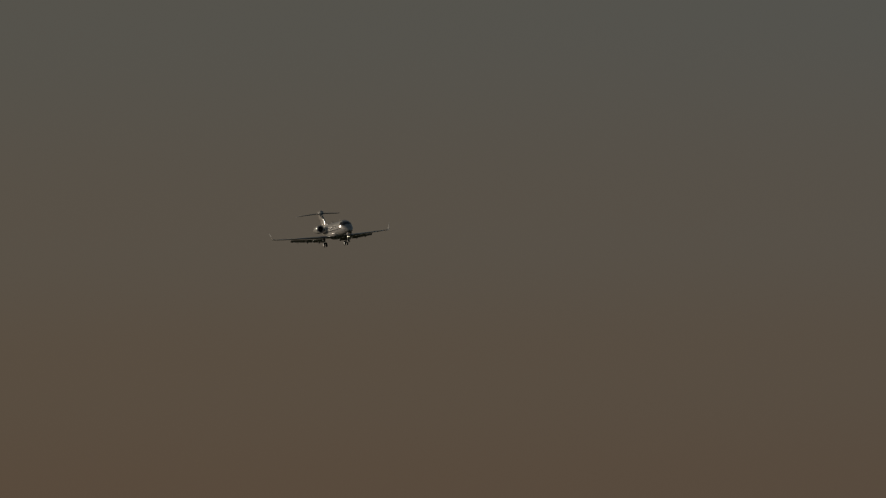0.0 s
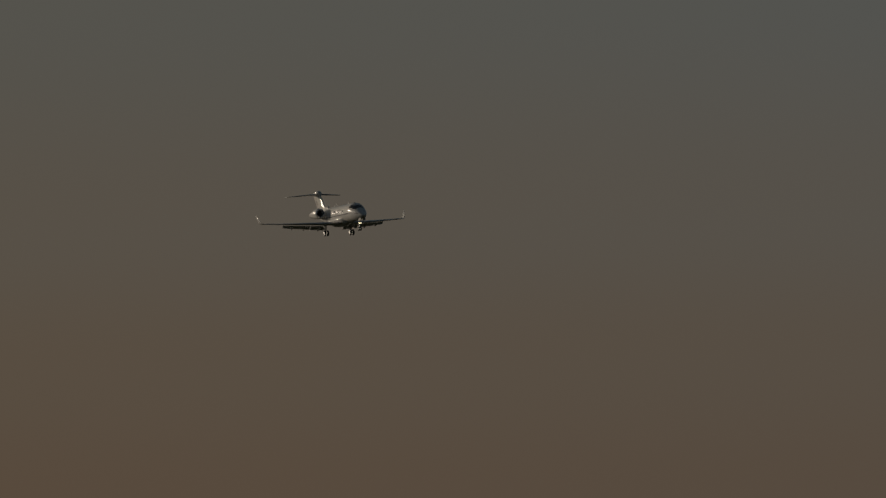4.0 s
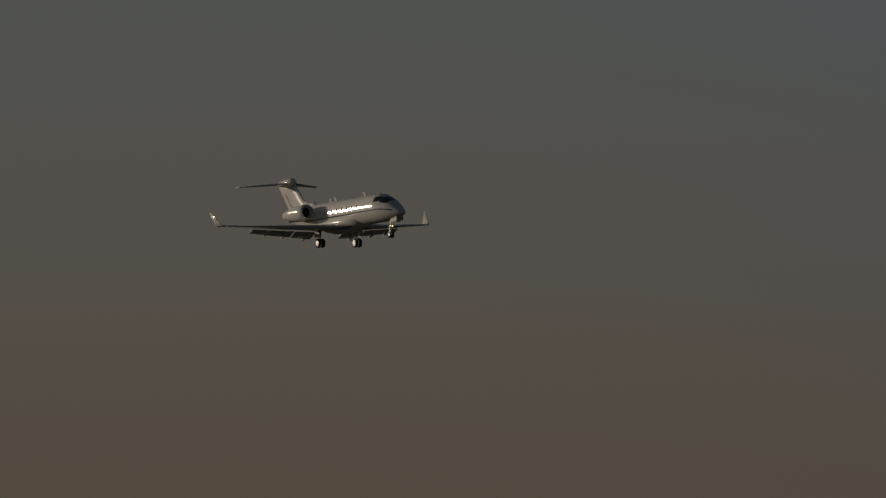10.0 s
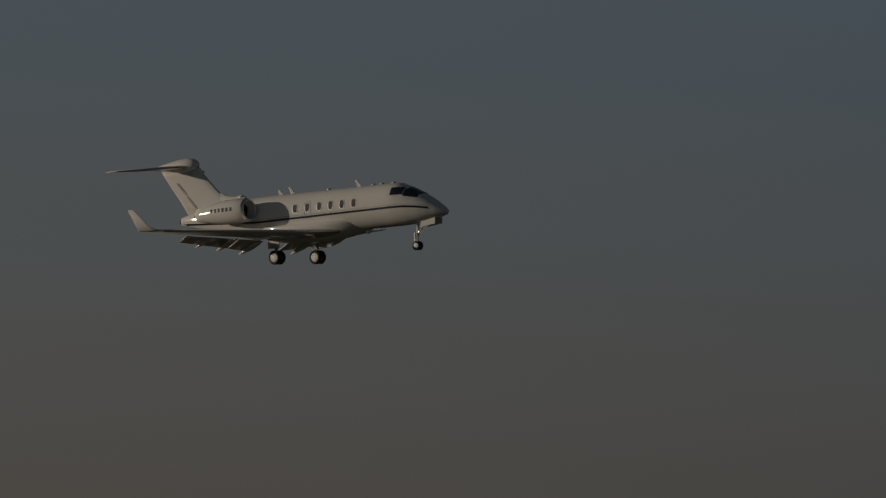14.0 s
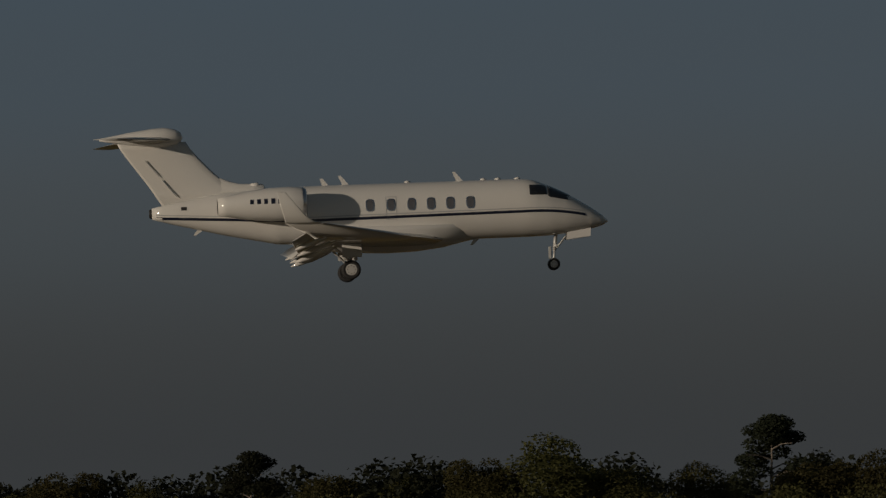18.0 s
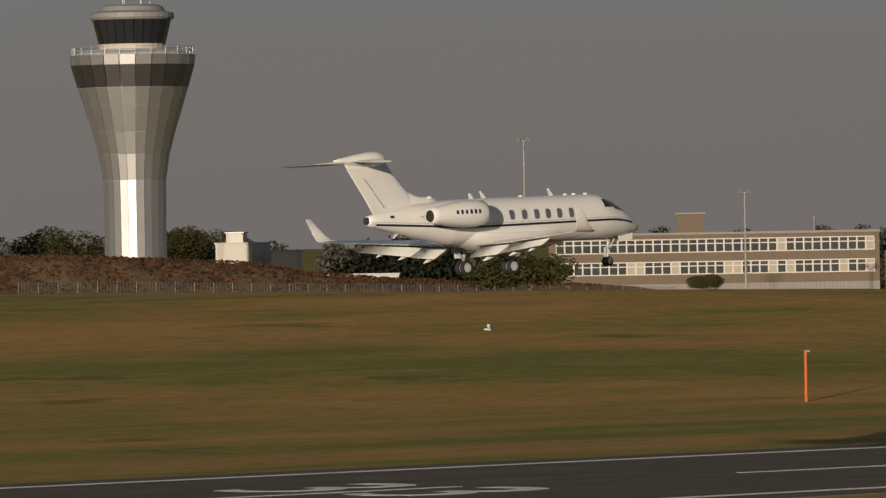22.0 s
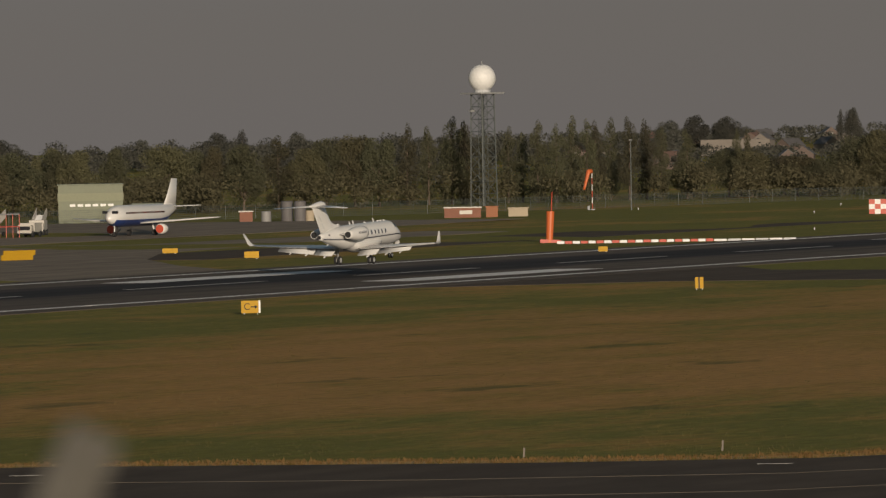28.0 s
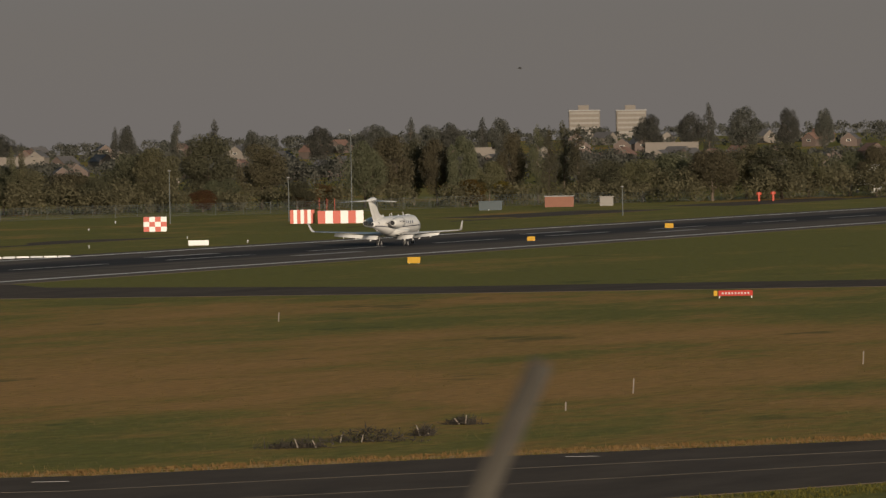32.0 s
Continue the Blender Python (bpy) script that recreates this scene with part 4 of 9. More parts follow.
def build_control_tower():
    t = thing("control_tower", "tall flared control tower clad in brushed metal panels", "control tower", pose(576, 743, 0, 0, 0, 10))
    n = 24
    prof = [(4.0, 4.2), (10, 4.2), (15, 4.2), (21.5, 4.3), (25.0, 4.85), (28, 5.65), (31.5, 6.75), (34, 7.5)]
    for k, (lo, hi) in enumerate(zip(prof, prof[1:])):
        for i in range(n):
            a0, a1 = 2 * math.pi * (i + 0.03) / n, 2 * math.pi * (i + 0.97) / n
            bm = bmesh.new()
            ring = []
            for dr in (0, -0.12):
                ring.append([((r + dr) * math.cos(a), (r + dr) * math.sin(a), z + dz) for r, z, a, dz in ((lo[1], lo[0], a0, 0.03), (lo[1], lo[0], a1, 0.03), (hi[1], hi[0], a1, -0.03), (hi[1], hi[0], a0, -0.03))])
            loft(bm, ring)
            part("cladding_panel", bm, BRUSHED, t)
    part("core", lathe(bmesh.new(), [(z, r - 0.16) for z, r in prof], (0, 0, 1), n=n), GREY_PAINT, t)
    for i in range(n):
        a0, a1 = 2 * math.pi * (i + 0.03) / n, 2 * math.pi * (i + 0.97) / n
        bm = loft(bmesh.new(), [[((r + dr) * math.cos(a), (r + dr) * math.sin(a), z) for r, z, a in ((7.55, 34.05, a0), (7.55, 34.05, a1), (8.4, 37.0, a1), (8.4, 37.0, a0))] for dr in (0, -0.12)])
        part("band_panel", bm, DARK_BAND, t, "darker metal band")
        bm = loft(bmesh.new(), [[((r + dr) * math.cos(a), (r + dr) * math.sin(a), z) for r, z, a in ((8.42, 37.05, a0), (8.42, 37.05, a1), (8.6, 38.4, a1), (8.6, 38.4, a0))] for dr in (0, -0.12)])
        part("rim_panel", bm, BRUSHED, t)
    part("upper_core", lathe(bmesh.new(), [(34, 7.3), (38.3, 8.25), (38.7, 7.6), (39.2, 6.5), (39.3, 3)], (0, 0, 1), n=n), GREY_PAINT, t)
    for i in range(24):
        a = 2 * math.pi * i / 24
        part("rail_post", rodded((8.2 * math.cos(a), 8.2 * math.sin(a), 38.4), (8.2 * math.cos(a), 8.2 * math.sin(a), 39.5), 0.04, n=5), GALV, t)
    for z in (39.0, 39.5):
        bm = bmesh.new()
        for i in range(24):
            a, b = 2 * math.pi * i / 24, 2 * math.pi * (i + 1) / 24
            rod(bm, (8.2 * math.cos(a), 8.2 * math.sin(a), z), (8.2 * math.cos(b), 8.2 * math.sin(b), z), 0.035, n=5)
        part("rail", bm, GALV, t)
    part("cab_plinth", lathe(bmesh.new(), [(38.8, 4.5), (39.9, 4.55), (39.95, 4.4)], (0, 0, 1), n=n), RENDER_WHITE, t)
    for i in range(n):
        a0, a1 = 2 * math.pi * (i + 0.04) / n, 2 * math.pi * (i + 0.96) / n
        bm = loft(bmesh.new(), [[((r + dr) * math.cos(a), (r + dr) * math.sin(a), z) for r, z, a in ((4.55, 39.95, a0), (4.55, 39.95, a1), (5.35, 43.2, a1), (5.35, 43.2, a0))] for dr in (0, -0.06)])
        part("cab_pane", bm, GLASS_DARK, t, "dark tinted glass")
    part("cab_inside", lathe(bmesh.new(), [(39.9, 4.3), (43.2, 5.1)], (0, 0, 1), n=n), UNLIT_BLACK, t)
    part("roof", lathe(bmesh.new(), [(43.2, 5.5), (43.5, 5.75), (44.1, 5.7), (44.4, 4.6), (45.0, 4.2), (45.3, 3.4)], (0, 0, 1), n=32), GREY_SHEET, t)
    for i, (x, y) in enumerate(((-2.5, -1), (-1.2, 0.5), (0.6, -1.2), (2.0, 0.2), (2.8, -0.8))):
        part("aerial", rodded((x, y, 45.0), (x, y, 46.4 + 0.3 * (i % 3)), 0.05, n=5), GALV, t)
    part("aerial_ring", rod(bmesh.new(), (-2.8, -0.9, 45.9), (3.0, -0.9, 45.9), 0.05, n=5), GALV, t)


HOTEL_GREY = material("mid_grey_render", (0.135, 0.128, 0.122), 0.75, vary=0.08, scale=0.4, fine=4)
HOTEL_WHITE = material("bright_white_render", (0.757, 0.748, 0.722), 0.7, vary=0.04, scale=0.4, fine=4)


def build_hotel():
    h = thing("hotel", "white and dark grey five-storey hotel with a blank sign panel", "hotel")
    part("front_wing", boxed(560, 579, 790, 813, 4, 26.4, 0.05), HOTEL_GREY, h)
    part("end_wall", boxed(559.8, 560.0, 790, 813.2, 4, 26.6), HOTEL_WHITE, h, "white rendered end wall")
    part("roof_block", boxed(566.5, 582, 796, 808, 26.4, 28.9, 0.05), HOTEL_GREY, h)
    part("stair_tower", boxed(579.1, 583, 789.8, 806, 4, 29.0, 0.05), SLATE, h)
    part("sign_panel", boxed(559.6, 559.8, 801.5, 805.5, 11, 25.2), SLATE, h, "tall dark panel on the end wall")
    part("sign_mark", lathe(bmesh.new(), [(0, 0.95), (0.12, 0.95), (0.14, 0.8)], (-1, 0, 0), (559.6, 803.5, 23.6), 20), FRAME_RED, h, "round red shape on the sign")
    for k in range(9):
        part("sign_bar", boxed(559.5, 559.6, 802.8, 804.4, 12.6 + k * 1.0, 13.3 + k * 1.0), SIGN_WHITE, h)
    # flat sheet for a recess, its shade put into the grey colour
    part("recess_shade", boxed(559.7, 559.82, 791.0, 798.6, 9, 22), WALL_GREY, h)
    for r in range(5):
        pane_grid(h, 807.2, 809.6, 10.2 + 3 * r, 12.4 + 3 * r, 2, 559.8, FRAME_WHITE, WINDOW, face="side", seed=r)
        pane_grid(h, 561, 578.5, 10.2 + 3 * r, 11.8 + 3 * r, 8, 790, GREY_PAINT, WINDOW, seed=r + 9, blind=0.3)
    for i in range(5):
        part("roof_aerial", rodded((568 + i * 2.4, 800, 28.9), (568 + i * 2.4, 800, 29.8), 0.08, n=5), GALV, h)
    part("roof_unit", boxed(563, 565, 800, 803, 26.4, 27.2, 0.03), GALV, h)


def build_office():
    o = block("office_building", "long three-storey brown panelled office with white windows", 673.6, 741, 770, 784, 2, 12.6, BROWN_PANEL, WALL_GREY)
    part("roof_house", boxed(699.8, 705.4, 775, 780, 12.95, 15.7, 0.05), BROWN_PANEL, o)
    part("roof_house_top", boxed(699.5, 705.7, 774.7, 780.3, 15.7, 15.95), WALL_GREY, o)
    for r, (z0, z1) in enumerate(((9.9, 12.0), (6.6, 8.6))):
        pane_grid(o, 675.0, 740.0, z0, z1, 36, 770, FRAME_WHITE, WINDOW, 0.16, 0.6, seed=r, blind=0.22)
    part("ground_floor_sheeting", ribbed(675, 741, 2.5, 5.2, 769.95, 0.8, 0.1), WALL_GREY, o, "grey ribbed panels along the ground floor")
    part("roof_pipe", rodded((728, 776, 12.9), (728, 776, 15.2), 0.25), WALL_GREY, o)


def build_works():
    a = block("workshop", "low teal clad workshop with a ribbon of windows", 760.6, 785.4, 790, 806, 2, 9.0, TEAL, TEAL, 0.3)
    pane_grid(a, 762, 785, 5.7, 7.0, 16, 790, TEAL, WINDOW, 0.08, seed=3, blind=0.12)
    part("dark_band", boxed(761, 785, 789.9, 790.02, 4.3, 5.3), NAVY, a)
    b = block("workshop", "blue-grey clad workshop with two pale windows", 785.8, 803.5, 787, 806, 2, 8.9, BLUE_GREY, BLUE_GREY, 0.3)
    pane_grid(b, 790, 794, 5.9, 7.2, 2, 787, FRAME_WHITE, BLIND, 0.1, seed=4, blind=1.0)
    pane_grid(b, 797.5, 802, 5.9, 7.2, 2, 787, FRAME_WHITE, BLIND, 0.1, seed=5, blind=1.0)
    part("pier", boxed(785.4, 786.6, 786.6, 787.3, 2, 8.9), BRICK, b)
    c = block("factory_hall", "long teal clad factory hall with dark window bands", 804, 872, 800, 830, 1, 10.5, TEAL, TEAL, 0.3)
    pane_grid(c, 832, 866, 6.9, 8.2, 14, 800, TEAL, WINDOW, 0.25, seed=6, blind=0.1)
    part("lower_band", boxed(838, 868, 799.88, 800.02, 4.0, 5.6), BLUE_GREY, c)
    part("low_wing", boxed(803.8, 816, 793, 799.9, 1, 6.8, 0.04), NAVY, c, "dark blue low wing")
    w = thing("boundary_wall", "long pale grey sheet fence wall by the workshops", "wall")
    part("wall_sheeting", ribbed(803, 890, 0, 5.2, 780, 1.0, 0.08), BLUE_GREY, w)
    part("wall_core", boxed(803, 890, 780.02, 780.25, 0, 5.15), BLUE_GREY, w)
    brick = block("brick_store", "orange brick store with a blue-grey roof", 815, 888, 776, 779.6, -1, 3.2, BRICK, BRICK, 0.0)
    part("roof", prism(bmesh.new(), [(775.5, 3.2), (779.6, 3.2), (779.6, 6.2)], "x", 869, 888.4), BLUE_GREY, brick)
    # stacks and lamp standards over the works
    for x, y, top in ((790.5, 795, 11.8), (797, 812, 12.6), (803.8, 812, 13.2), (806.6, 812, 12.0), (811, 812, 13.0), (820, 815, 13.2), (821.5, 815, 14.6), (832, 816, 14.8), (836, 816, 13.8), (842.5, 816, 15.2), (847, 816, 15.3), (863, 818, 15.2), (868.5, 818, 14.6), (881, 818, 15.2), (770, 800, 12.9)):
        s = thing("flue_stack", "thin white metal flue stack with a dark cap", "chimney", pose(x, y, 0), "flue stacks over the works")
        part("pipe", rodded((0, 0, 8.9), (0, 0, top - 0.5), 0.16, n=10), GALV, s)
        part("cap", rodded((0, 0, top - 0.5), (0, 0, top - 0.2), 0.24, 0.16, n=10), BLACK, s)
        part("foot", boxed(-0.5, 0.5, -0.5, 0.5, 0.5, 8.95), GREY_SHEET, s)


def build_grey_office():
    o = block("office_building", "two-storey grey rendered office with red-brown windows", 664.7, 695.6, 570, 590, -0.5, 7.0, WALL_GREY, GREY_SHEET, 0.25)
    for z0, z1 in ((4.6, 6.2), (1.4, 3.0)):
        pane_grid(o, 667.5, 671.0, z0, z1, 3, 570, FRAME_RED, WINDOW, 0.15, seed=int(z0), blind=0.3)
        pane_grid(o, 671.8, 673.4, z0, z1, 1, 570, FRAME_WHITE, BLIND, 0.1, seed=2, blind=1)
        pane_grid(o, 673.8, 677.0, z0, z1, 3, 570, FRAME_RED, WINDOW, 0.15, seed=int(z0) + 1, blind=0.3)
        pane_grid(o, 683.0, 693.6, z0, z1, 10, 570, FRAME_RED, WINDOW, 0.15, seed=int(z0) + 2, blind=0.3)
    part("joint", boxed(678.4, 678.8, 569.9, 570.05, 0, 7.0), GREY_SHEET, o)
    c = thing("canopy_shed", "white framed canopy and white panel store", "shed")
    part("store", boxed(660.2, 668, 560, 565, -1, 3.6, 0.05), FRAME_WHITE, c)
    part("beam", boxed(668, 679.4, 559.8, 560.3, 3.3, 3.8), FRAME_WHITE, c)
    part("post", boxed(678.9, 679.4, 559.8, 560.3, -1, 3.3), FRAME_WHITE, c)
    part("back", boxed(668, 679, 564.8, 565, -1, 3.3), GREY_SHEET, c)
    g = thing("glass_pavilion", "modern white building with greenish glazing and a thin roof", "building")
    part("body", boxed(836, 880, 700, 720, 0, 8.2, 0.05), FRAME_WHITE, g)
    pane_grid(g, 838, 862, 4.9, 7.0, 9, 700, FRAME_WHITE, GREEN_GLASS, 0.2, seed=7, blind=0.2)
    pane_grid(g, 862.5, 879, 1.5, 7.0, 6, 700, FRAME_WHITE, GREEN_GLASS, 0.2, seed=8, blind=0.1)
    part("roof", boxed(832, 882, 697, 722, 8.4, 8.9, 0.05), GREY_SHEET, g)
    d = thing("glass_pavilion", "low dark roofed hall with a curved metal edge", "building")
    part("body", boxed(816, 835, 690, 702, 0, 6.2, 0.05), SLATE, d)
    part("eaves", loft(bmesh.new(), [[(x, y, z) for y, z in ((688, 6.2), (703, 6.2), (703, 8.0 + k), (688, 7.4 + k))] for x, k in ((808, 0.5), (814, 0.2), (834, 0.0))]), GALV, d)


def build_stone_shed():
    s = thing("old_stone_shed", "weathered rendered shed end with a sloping roof and square chimney", "building")
    part("gable", prism(bmesh.new(), [(606.9, 0), (606.9, 5.0), (616.5, 8.8), (622.8, 8.8), (622.8, 0)], "y", 500, 512), OLD_RENDER, s)
    part("chimney", boxed(616.6, 619.4, 499.7, 502.5, 0, 13.2, 0.08), OLD_RENDER, s)
    part("chimney_cap", boxed(616.4, 619.6, 499.5, 502.7, 12.6, 12.9), OLD_RENDER, s)
    part("verge", prism(bmesh.new(), [(606.5, 4.95), (606.5, 5.25), (616.4, 9.15), (616.4, 8.85)], "y", 499.7, 512), SLATE, s, "dark roof edge")
    part("vent_duct", rod(rod(bmesh.new(), (621.5, 499.3, 1.5), (621.5, 499.3, 9.5), 0.25), (621.5, 499.3, 9.5), (623.5, 499.3, 10.2), 0.25), GALV, s)
    part("box", boxed(611.0, 613.2, 499.6, 500, 4.2, 6.0, 0.04), OLD_RENDER, s)
    part("door", boxed(619.8, 621.6, 499.85, 500, 0.3, 3.2), BLUE_GREY, s)
    part("pipe", rodded((606.4, 499.8, 0.2), (606.4, 499.8, 5.2), 0.09), BLACK, s)


def build_beige_hangar():
    h = thing("hangar", "large beige sheet-clad hangar with a shallow pitched roof", "hangar")
    def eave(x):
        return 11.7 + (13.4 - 11.7) * (x - 580.5) / 27.3 if x < 607.8 else 13.4 - 1.2 * (x - 607.8) / 27.5
    part("front_cladding", ribbed(580.4, 635.4, 0, 12, 466, 0.55, 0.015, lean=eave), BEIGE_SHEET, h)
    part("body", prism(bmesh.new(), [(580.4, 0), (580.4, 11.68), (607.8, 13.35), (635.4, 12.15), (635.4, 0)], "y", 466.1, 520), BEIGE_SHEET, h)
    part("roof", prism(bmesh.new(), [(580.1, 11.65), (580.1, 11.95), (607.8, 13.65), (635.7, 12.45), (635.7, 12.15), (607.8, 13.35)], "y", 465.8, 520), CREAM, h)
    part("annexe", boxed(577.8, 617.2, 452, 465.9, -1, 6.9, 0.04), ANNEXE_SHEET, h)
    part("annexe_roof", prism(bmesh.new(), [(451.3, 6.9), (465.95, 6.9), (465.95, 8.9)], "x", 577.3, 617.6), ROOF_SHEET, h, "sloping grey sheet roof")
    part("annexe_doorway_shade", boxed(588.4, 592.4, 451.9, 452.05, -1, 4.2), UNLIT_BLACK, h, "open doorway, its inner shade a near-black sheet")
    for x0, x1, z0, z1 in ((579.5, 583.0, 2.5, 5.6), (594.5, 599, 3.0, 6.0), (602, 606, 2.6, 5.8), (609, 612, 2.2, 5.2)):
        part("annexe_panel", boxed(x0, x1, 451.93, 452.05, z0, z1), CREAM, h)
    for x in (590, 600.5, 612, 625):
        part("downpipe", rodded((x, 465.8, 0.2), (x, 465.8, 11.5), 0.07, n=6), BEIGE_SHEET, h)
    part("low_panel", boxed(603, 634, 465.8, 465.95, 0, 2.6), CREAM, h)
    part("side_duct", rod(rod(bmesh.new(), (579.6, 465.0, 3.0), (579.6, 465.0, 10.0), 0.28), (579.6, 465, 10.0), (580.8, 465, 11.0), 0.28), GALV, h)
    v = thing("catering_truck", "white high-lift truck with a blue stripe beside the hangar", "truck")
    part("body", boxed(584, 597.5, 447, 450.5, 0.9, 3.1, 0.08), FRAME_WHITE, v)
    part("stripe", boxed(584, 597.6, 446.95, 447.05, 2.7, 3.0), material("blue_stripe", (0.04, 0.08, 0.25), 0.5), v)
    part("cab", boxed(597.6, 599.8, 447.2, 450.3, 0.6, 2.7, 0.15), FRAME_WHITE, v)
    part("cab_window", boxed(598.2, 599.6, 447.12, 447.22, 1.6, 2.4), WINDOW, v)
    for x in (586, 588, 598.5):
        part("wheel", rodded((x, 446.9, 0.55), (x, 447.4, 0.55), 0.5, n=16), BLACK, v)
    st = thing("ground_unit", "white framed ground service unit with dark steps", "service unit")
    part("cabin", boxed(573.5, 581.5, 446.5, 449.5, 2.2, 4.4, 0.06), FRAME_WHITE, st)
    for x in (573.8, 576.4, 578.9, 581.2):
        part("leg", boxed(x - 0.12, x + 0.12, 446.6, 446.9, 0, 2.2), FRAME_WHITE, st)
        part("opening", boxed(x - 0.1 + 0.5, x + 1.6, 446.4, 446.55, 2.7, 4.0), UNLIT_BLACK, st)
    bm = bmesh.new()
    for i in range(9):
        box(bm, 581.6 + i * 0.35, 582.0 + i * 0.35, 446.8, 448.6, 3.0 - i * 0.33, 3.2 - i * 0.33)
    part("steps", bm, BLACK, st)
    part("step_rail", rodded((581.6, 446.7, 4.1), (584.8, 446.7, 1.0), 0.05, n=5), GALV, st)


def build_old_terminal():
    t = thing("old_terminal", "white rendered art-deco terminal with a glazed control room on top", "airport terminal")
    part("main_block", boxed(693.2, 706, 505, 520, -1, 10.4, 0.08), RENDER_WHITE, t)
    part("left_wing", boxed(688.6, 693.1, 508, 520, -1, 10.5, 0.08), RENDER_WHITE, t)
    rings = [[(706 + 7.3 * math.sin(a), 512.4 - 7.3 * math.cos(a), z) for a in [math.pi * i / 16 for i in range(17)]] for z in (-1, 10.3)]
    part("curved_bay", loft(bmesh.new(), rings), RENDER_WHITE, t, smooth=False)
    rings = [[(706 + 7.42 * math.sin(a), 512.4 - 7.42 * math.cos(a), z) for a in [math.pi * i / 16 for i in range(17)]] for z in (4.6, 7.3)]
    part("bay_glazing", loft(bmesh.new(), rings), WINDOW, t, "dark curved glazing")
    for k in range(9):
        a = math.pi * (k + 0.3) / 16
        part("bay_mullion", rodded((706 + 7.46 * math.sin(a), 512.4 - 7.46 * math.cos(a), 4.6), (706 + 7.46 * math.sin(a), 512.4 - 7.46 * math.cos(a), 7.3), 0.06, n=4), FRAME_WHITE, t)
        if k % 1 == 0 and k < 8:
            part("bay_window", boxed(706 + 7.3 * math.sin(a) - 0.4, 706 + 7.3 * math.sin(a) + 0.4, 512.4 - 7.45 * math.cos(a) - 0.05, 512.4 - 7.45 * math.cos(a) + 0.3, 8.6, 10.0), WINDOW, t)
    part("bay_cornice", loft(bmesh.new(), [[(706 + 7.7 * math.sin(a), 512.4 - 7.7 * math.cos(a), z) for a in [math.pi * i / 16 for i in range(17)]] for z in (10.3, 10.7)]), SLATE, t)
    part("cornice", boxed(692.8, 706.2, 504.7, 520, 10.4, 10.75), SLATE, t)
    for z0, z1, xs in ((8.6, 9.7, (695.5, 700.2)), (1.4, 3.6, (697.5, 701.8))):
        for x in xs:
            pane_grid(t, x, x + 3.2, z0, z1, 2, 505, FRAME_WHITE, WINDOW, 0.12, seed=int(x))
    pane_grid(t, 689.6, 691.6, 8.2, 9.8, 1, 508, FRAME_WHITE, WINDOW, 0.12, seed=11)
    part("entrance", boxed(706.8, 711.5, 504.6, 505.4, 0.6, 4.2), UNLIT_BLACK, t, "entrance drawn as a near-black sheet for its inner shade")
    part("second_tier", boxed(695.5, 709, 507, 518, 10.7, 13.6, 0.08), RENDER_WHITE, t)
    pane_grid(t, 697.0, 699.4, 11.4, 13.0, 1, 507, FRAME_WHITE, WINDOW, 0.12, seed=12)
    pane_grid(t, 700.4, 702.0, 11.2, 13.0, 1, 507, FRAME_WHITE, GREEN_GLASS, 0.12, seed=13)
    part("dark_tier", boxed(694.8, 711, 506, 519, 10.76, 12.0, 0.05), SLATE, t)
    part("third_tier", loft(bmesh.new(), [[(700.2 + 7.7 * math.cos(a), 512.5 + 6.2 * math.sin(a), z) for a in [2 * math.pi * i / 28 for i in range(28)]] for z in (13.6, 14.9)]), RENDER_WHITE, t)
    part("left_cube", boxed(690.0, 696.5, 508, 516, 10.6, 15.0, 0.08), RENDER_WHITE, t)
    rail = bmesh.new()
    for i in range(28):
        a, b = 2 * math.pi * i / 28, 2 * math.pi * (i + 1) / 28
        for z in (15.2, 15.6):
            rod(rail, (700.3 + 7.4 * math.cos(a), 512.5 + 6.1 * math.sin(a), z), (700.3 + 7.4 * math.cos(b), 512.5 + 6.1 * math.sin(b), z), 0.04, n=4)
        rod(rail, (700.3 + 7.4 * math.cos(a), 512.5 + 6.1 * math.sin(a), 14.8), (700.3 + 7.4 * math.cos(a), 512.5 + 6.1 * math.sin(a), 15.6), 0.04, n=4)
    part("roof_railing", rail, GALV, t)
    n = 20
    part("cab_core", lathe(bmesh.new(), [(14.7, 3.6), (16.3, 4.2)], (0, 0, 1), (699.7, 512, 0), n), UNLIT_BLACK, t)
    for i in range(n):
        a0, a1 = 2 * math.pi * (i + 0.1) / n, 2 * math.pi * (i + 0.9) / n
        bm = loft(bmesh.new(), [[(699.7 + (r + dr) * math.cos(a), 512 + (r + dr) * math.sin(a), z) for r, z, a in ((3.95, 14.9, a0), (3.95, 14.9, a1), (4.7, 16.4, a1), (4.7, 16.4, a0))] for dr in (0, -0.06)])
        part("cab_pane", bm, WINDOW, t)
        a = 2 * math.pi * i / n
        part("cab_mullion", rodded((699.7 + 4.0 * math.cos(a), 512 + 4.0 * math.sin(a), 14.9), (699.7 + 4.75 * math.cos(a), 512 + 4.75 * math.sin(a), 16.4), 0.11, n=5), FRAME_WHITE, t)
    part("cab_roof", lathe(bmesh.new(), [(16.4, 4.95), (16.7, 5.0), (16.8, 4.6)], (0, 0, 1), (699.7, 512, 0), 28), FRAME_WHITE, t)
    part("canopy", prism(bmesh.new(), [(684, 6.6), (684, 7.4), (700, 6.5), (700, 6.2)], "y", 495, 505), RENDER_WHITE, t)
    # near-black slab in place of the shade under the canopy
    part("canopy_shade_slab", prism(bmesh.new(), [(684.3, 6.2), (684.3, 6.58), (699.8, 6.18), (699.8, 6.0)], "y", 495.4, 505), UNLIT_BLACK, t)
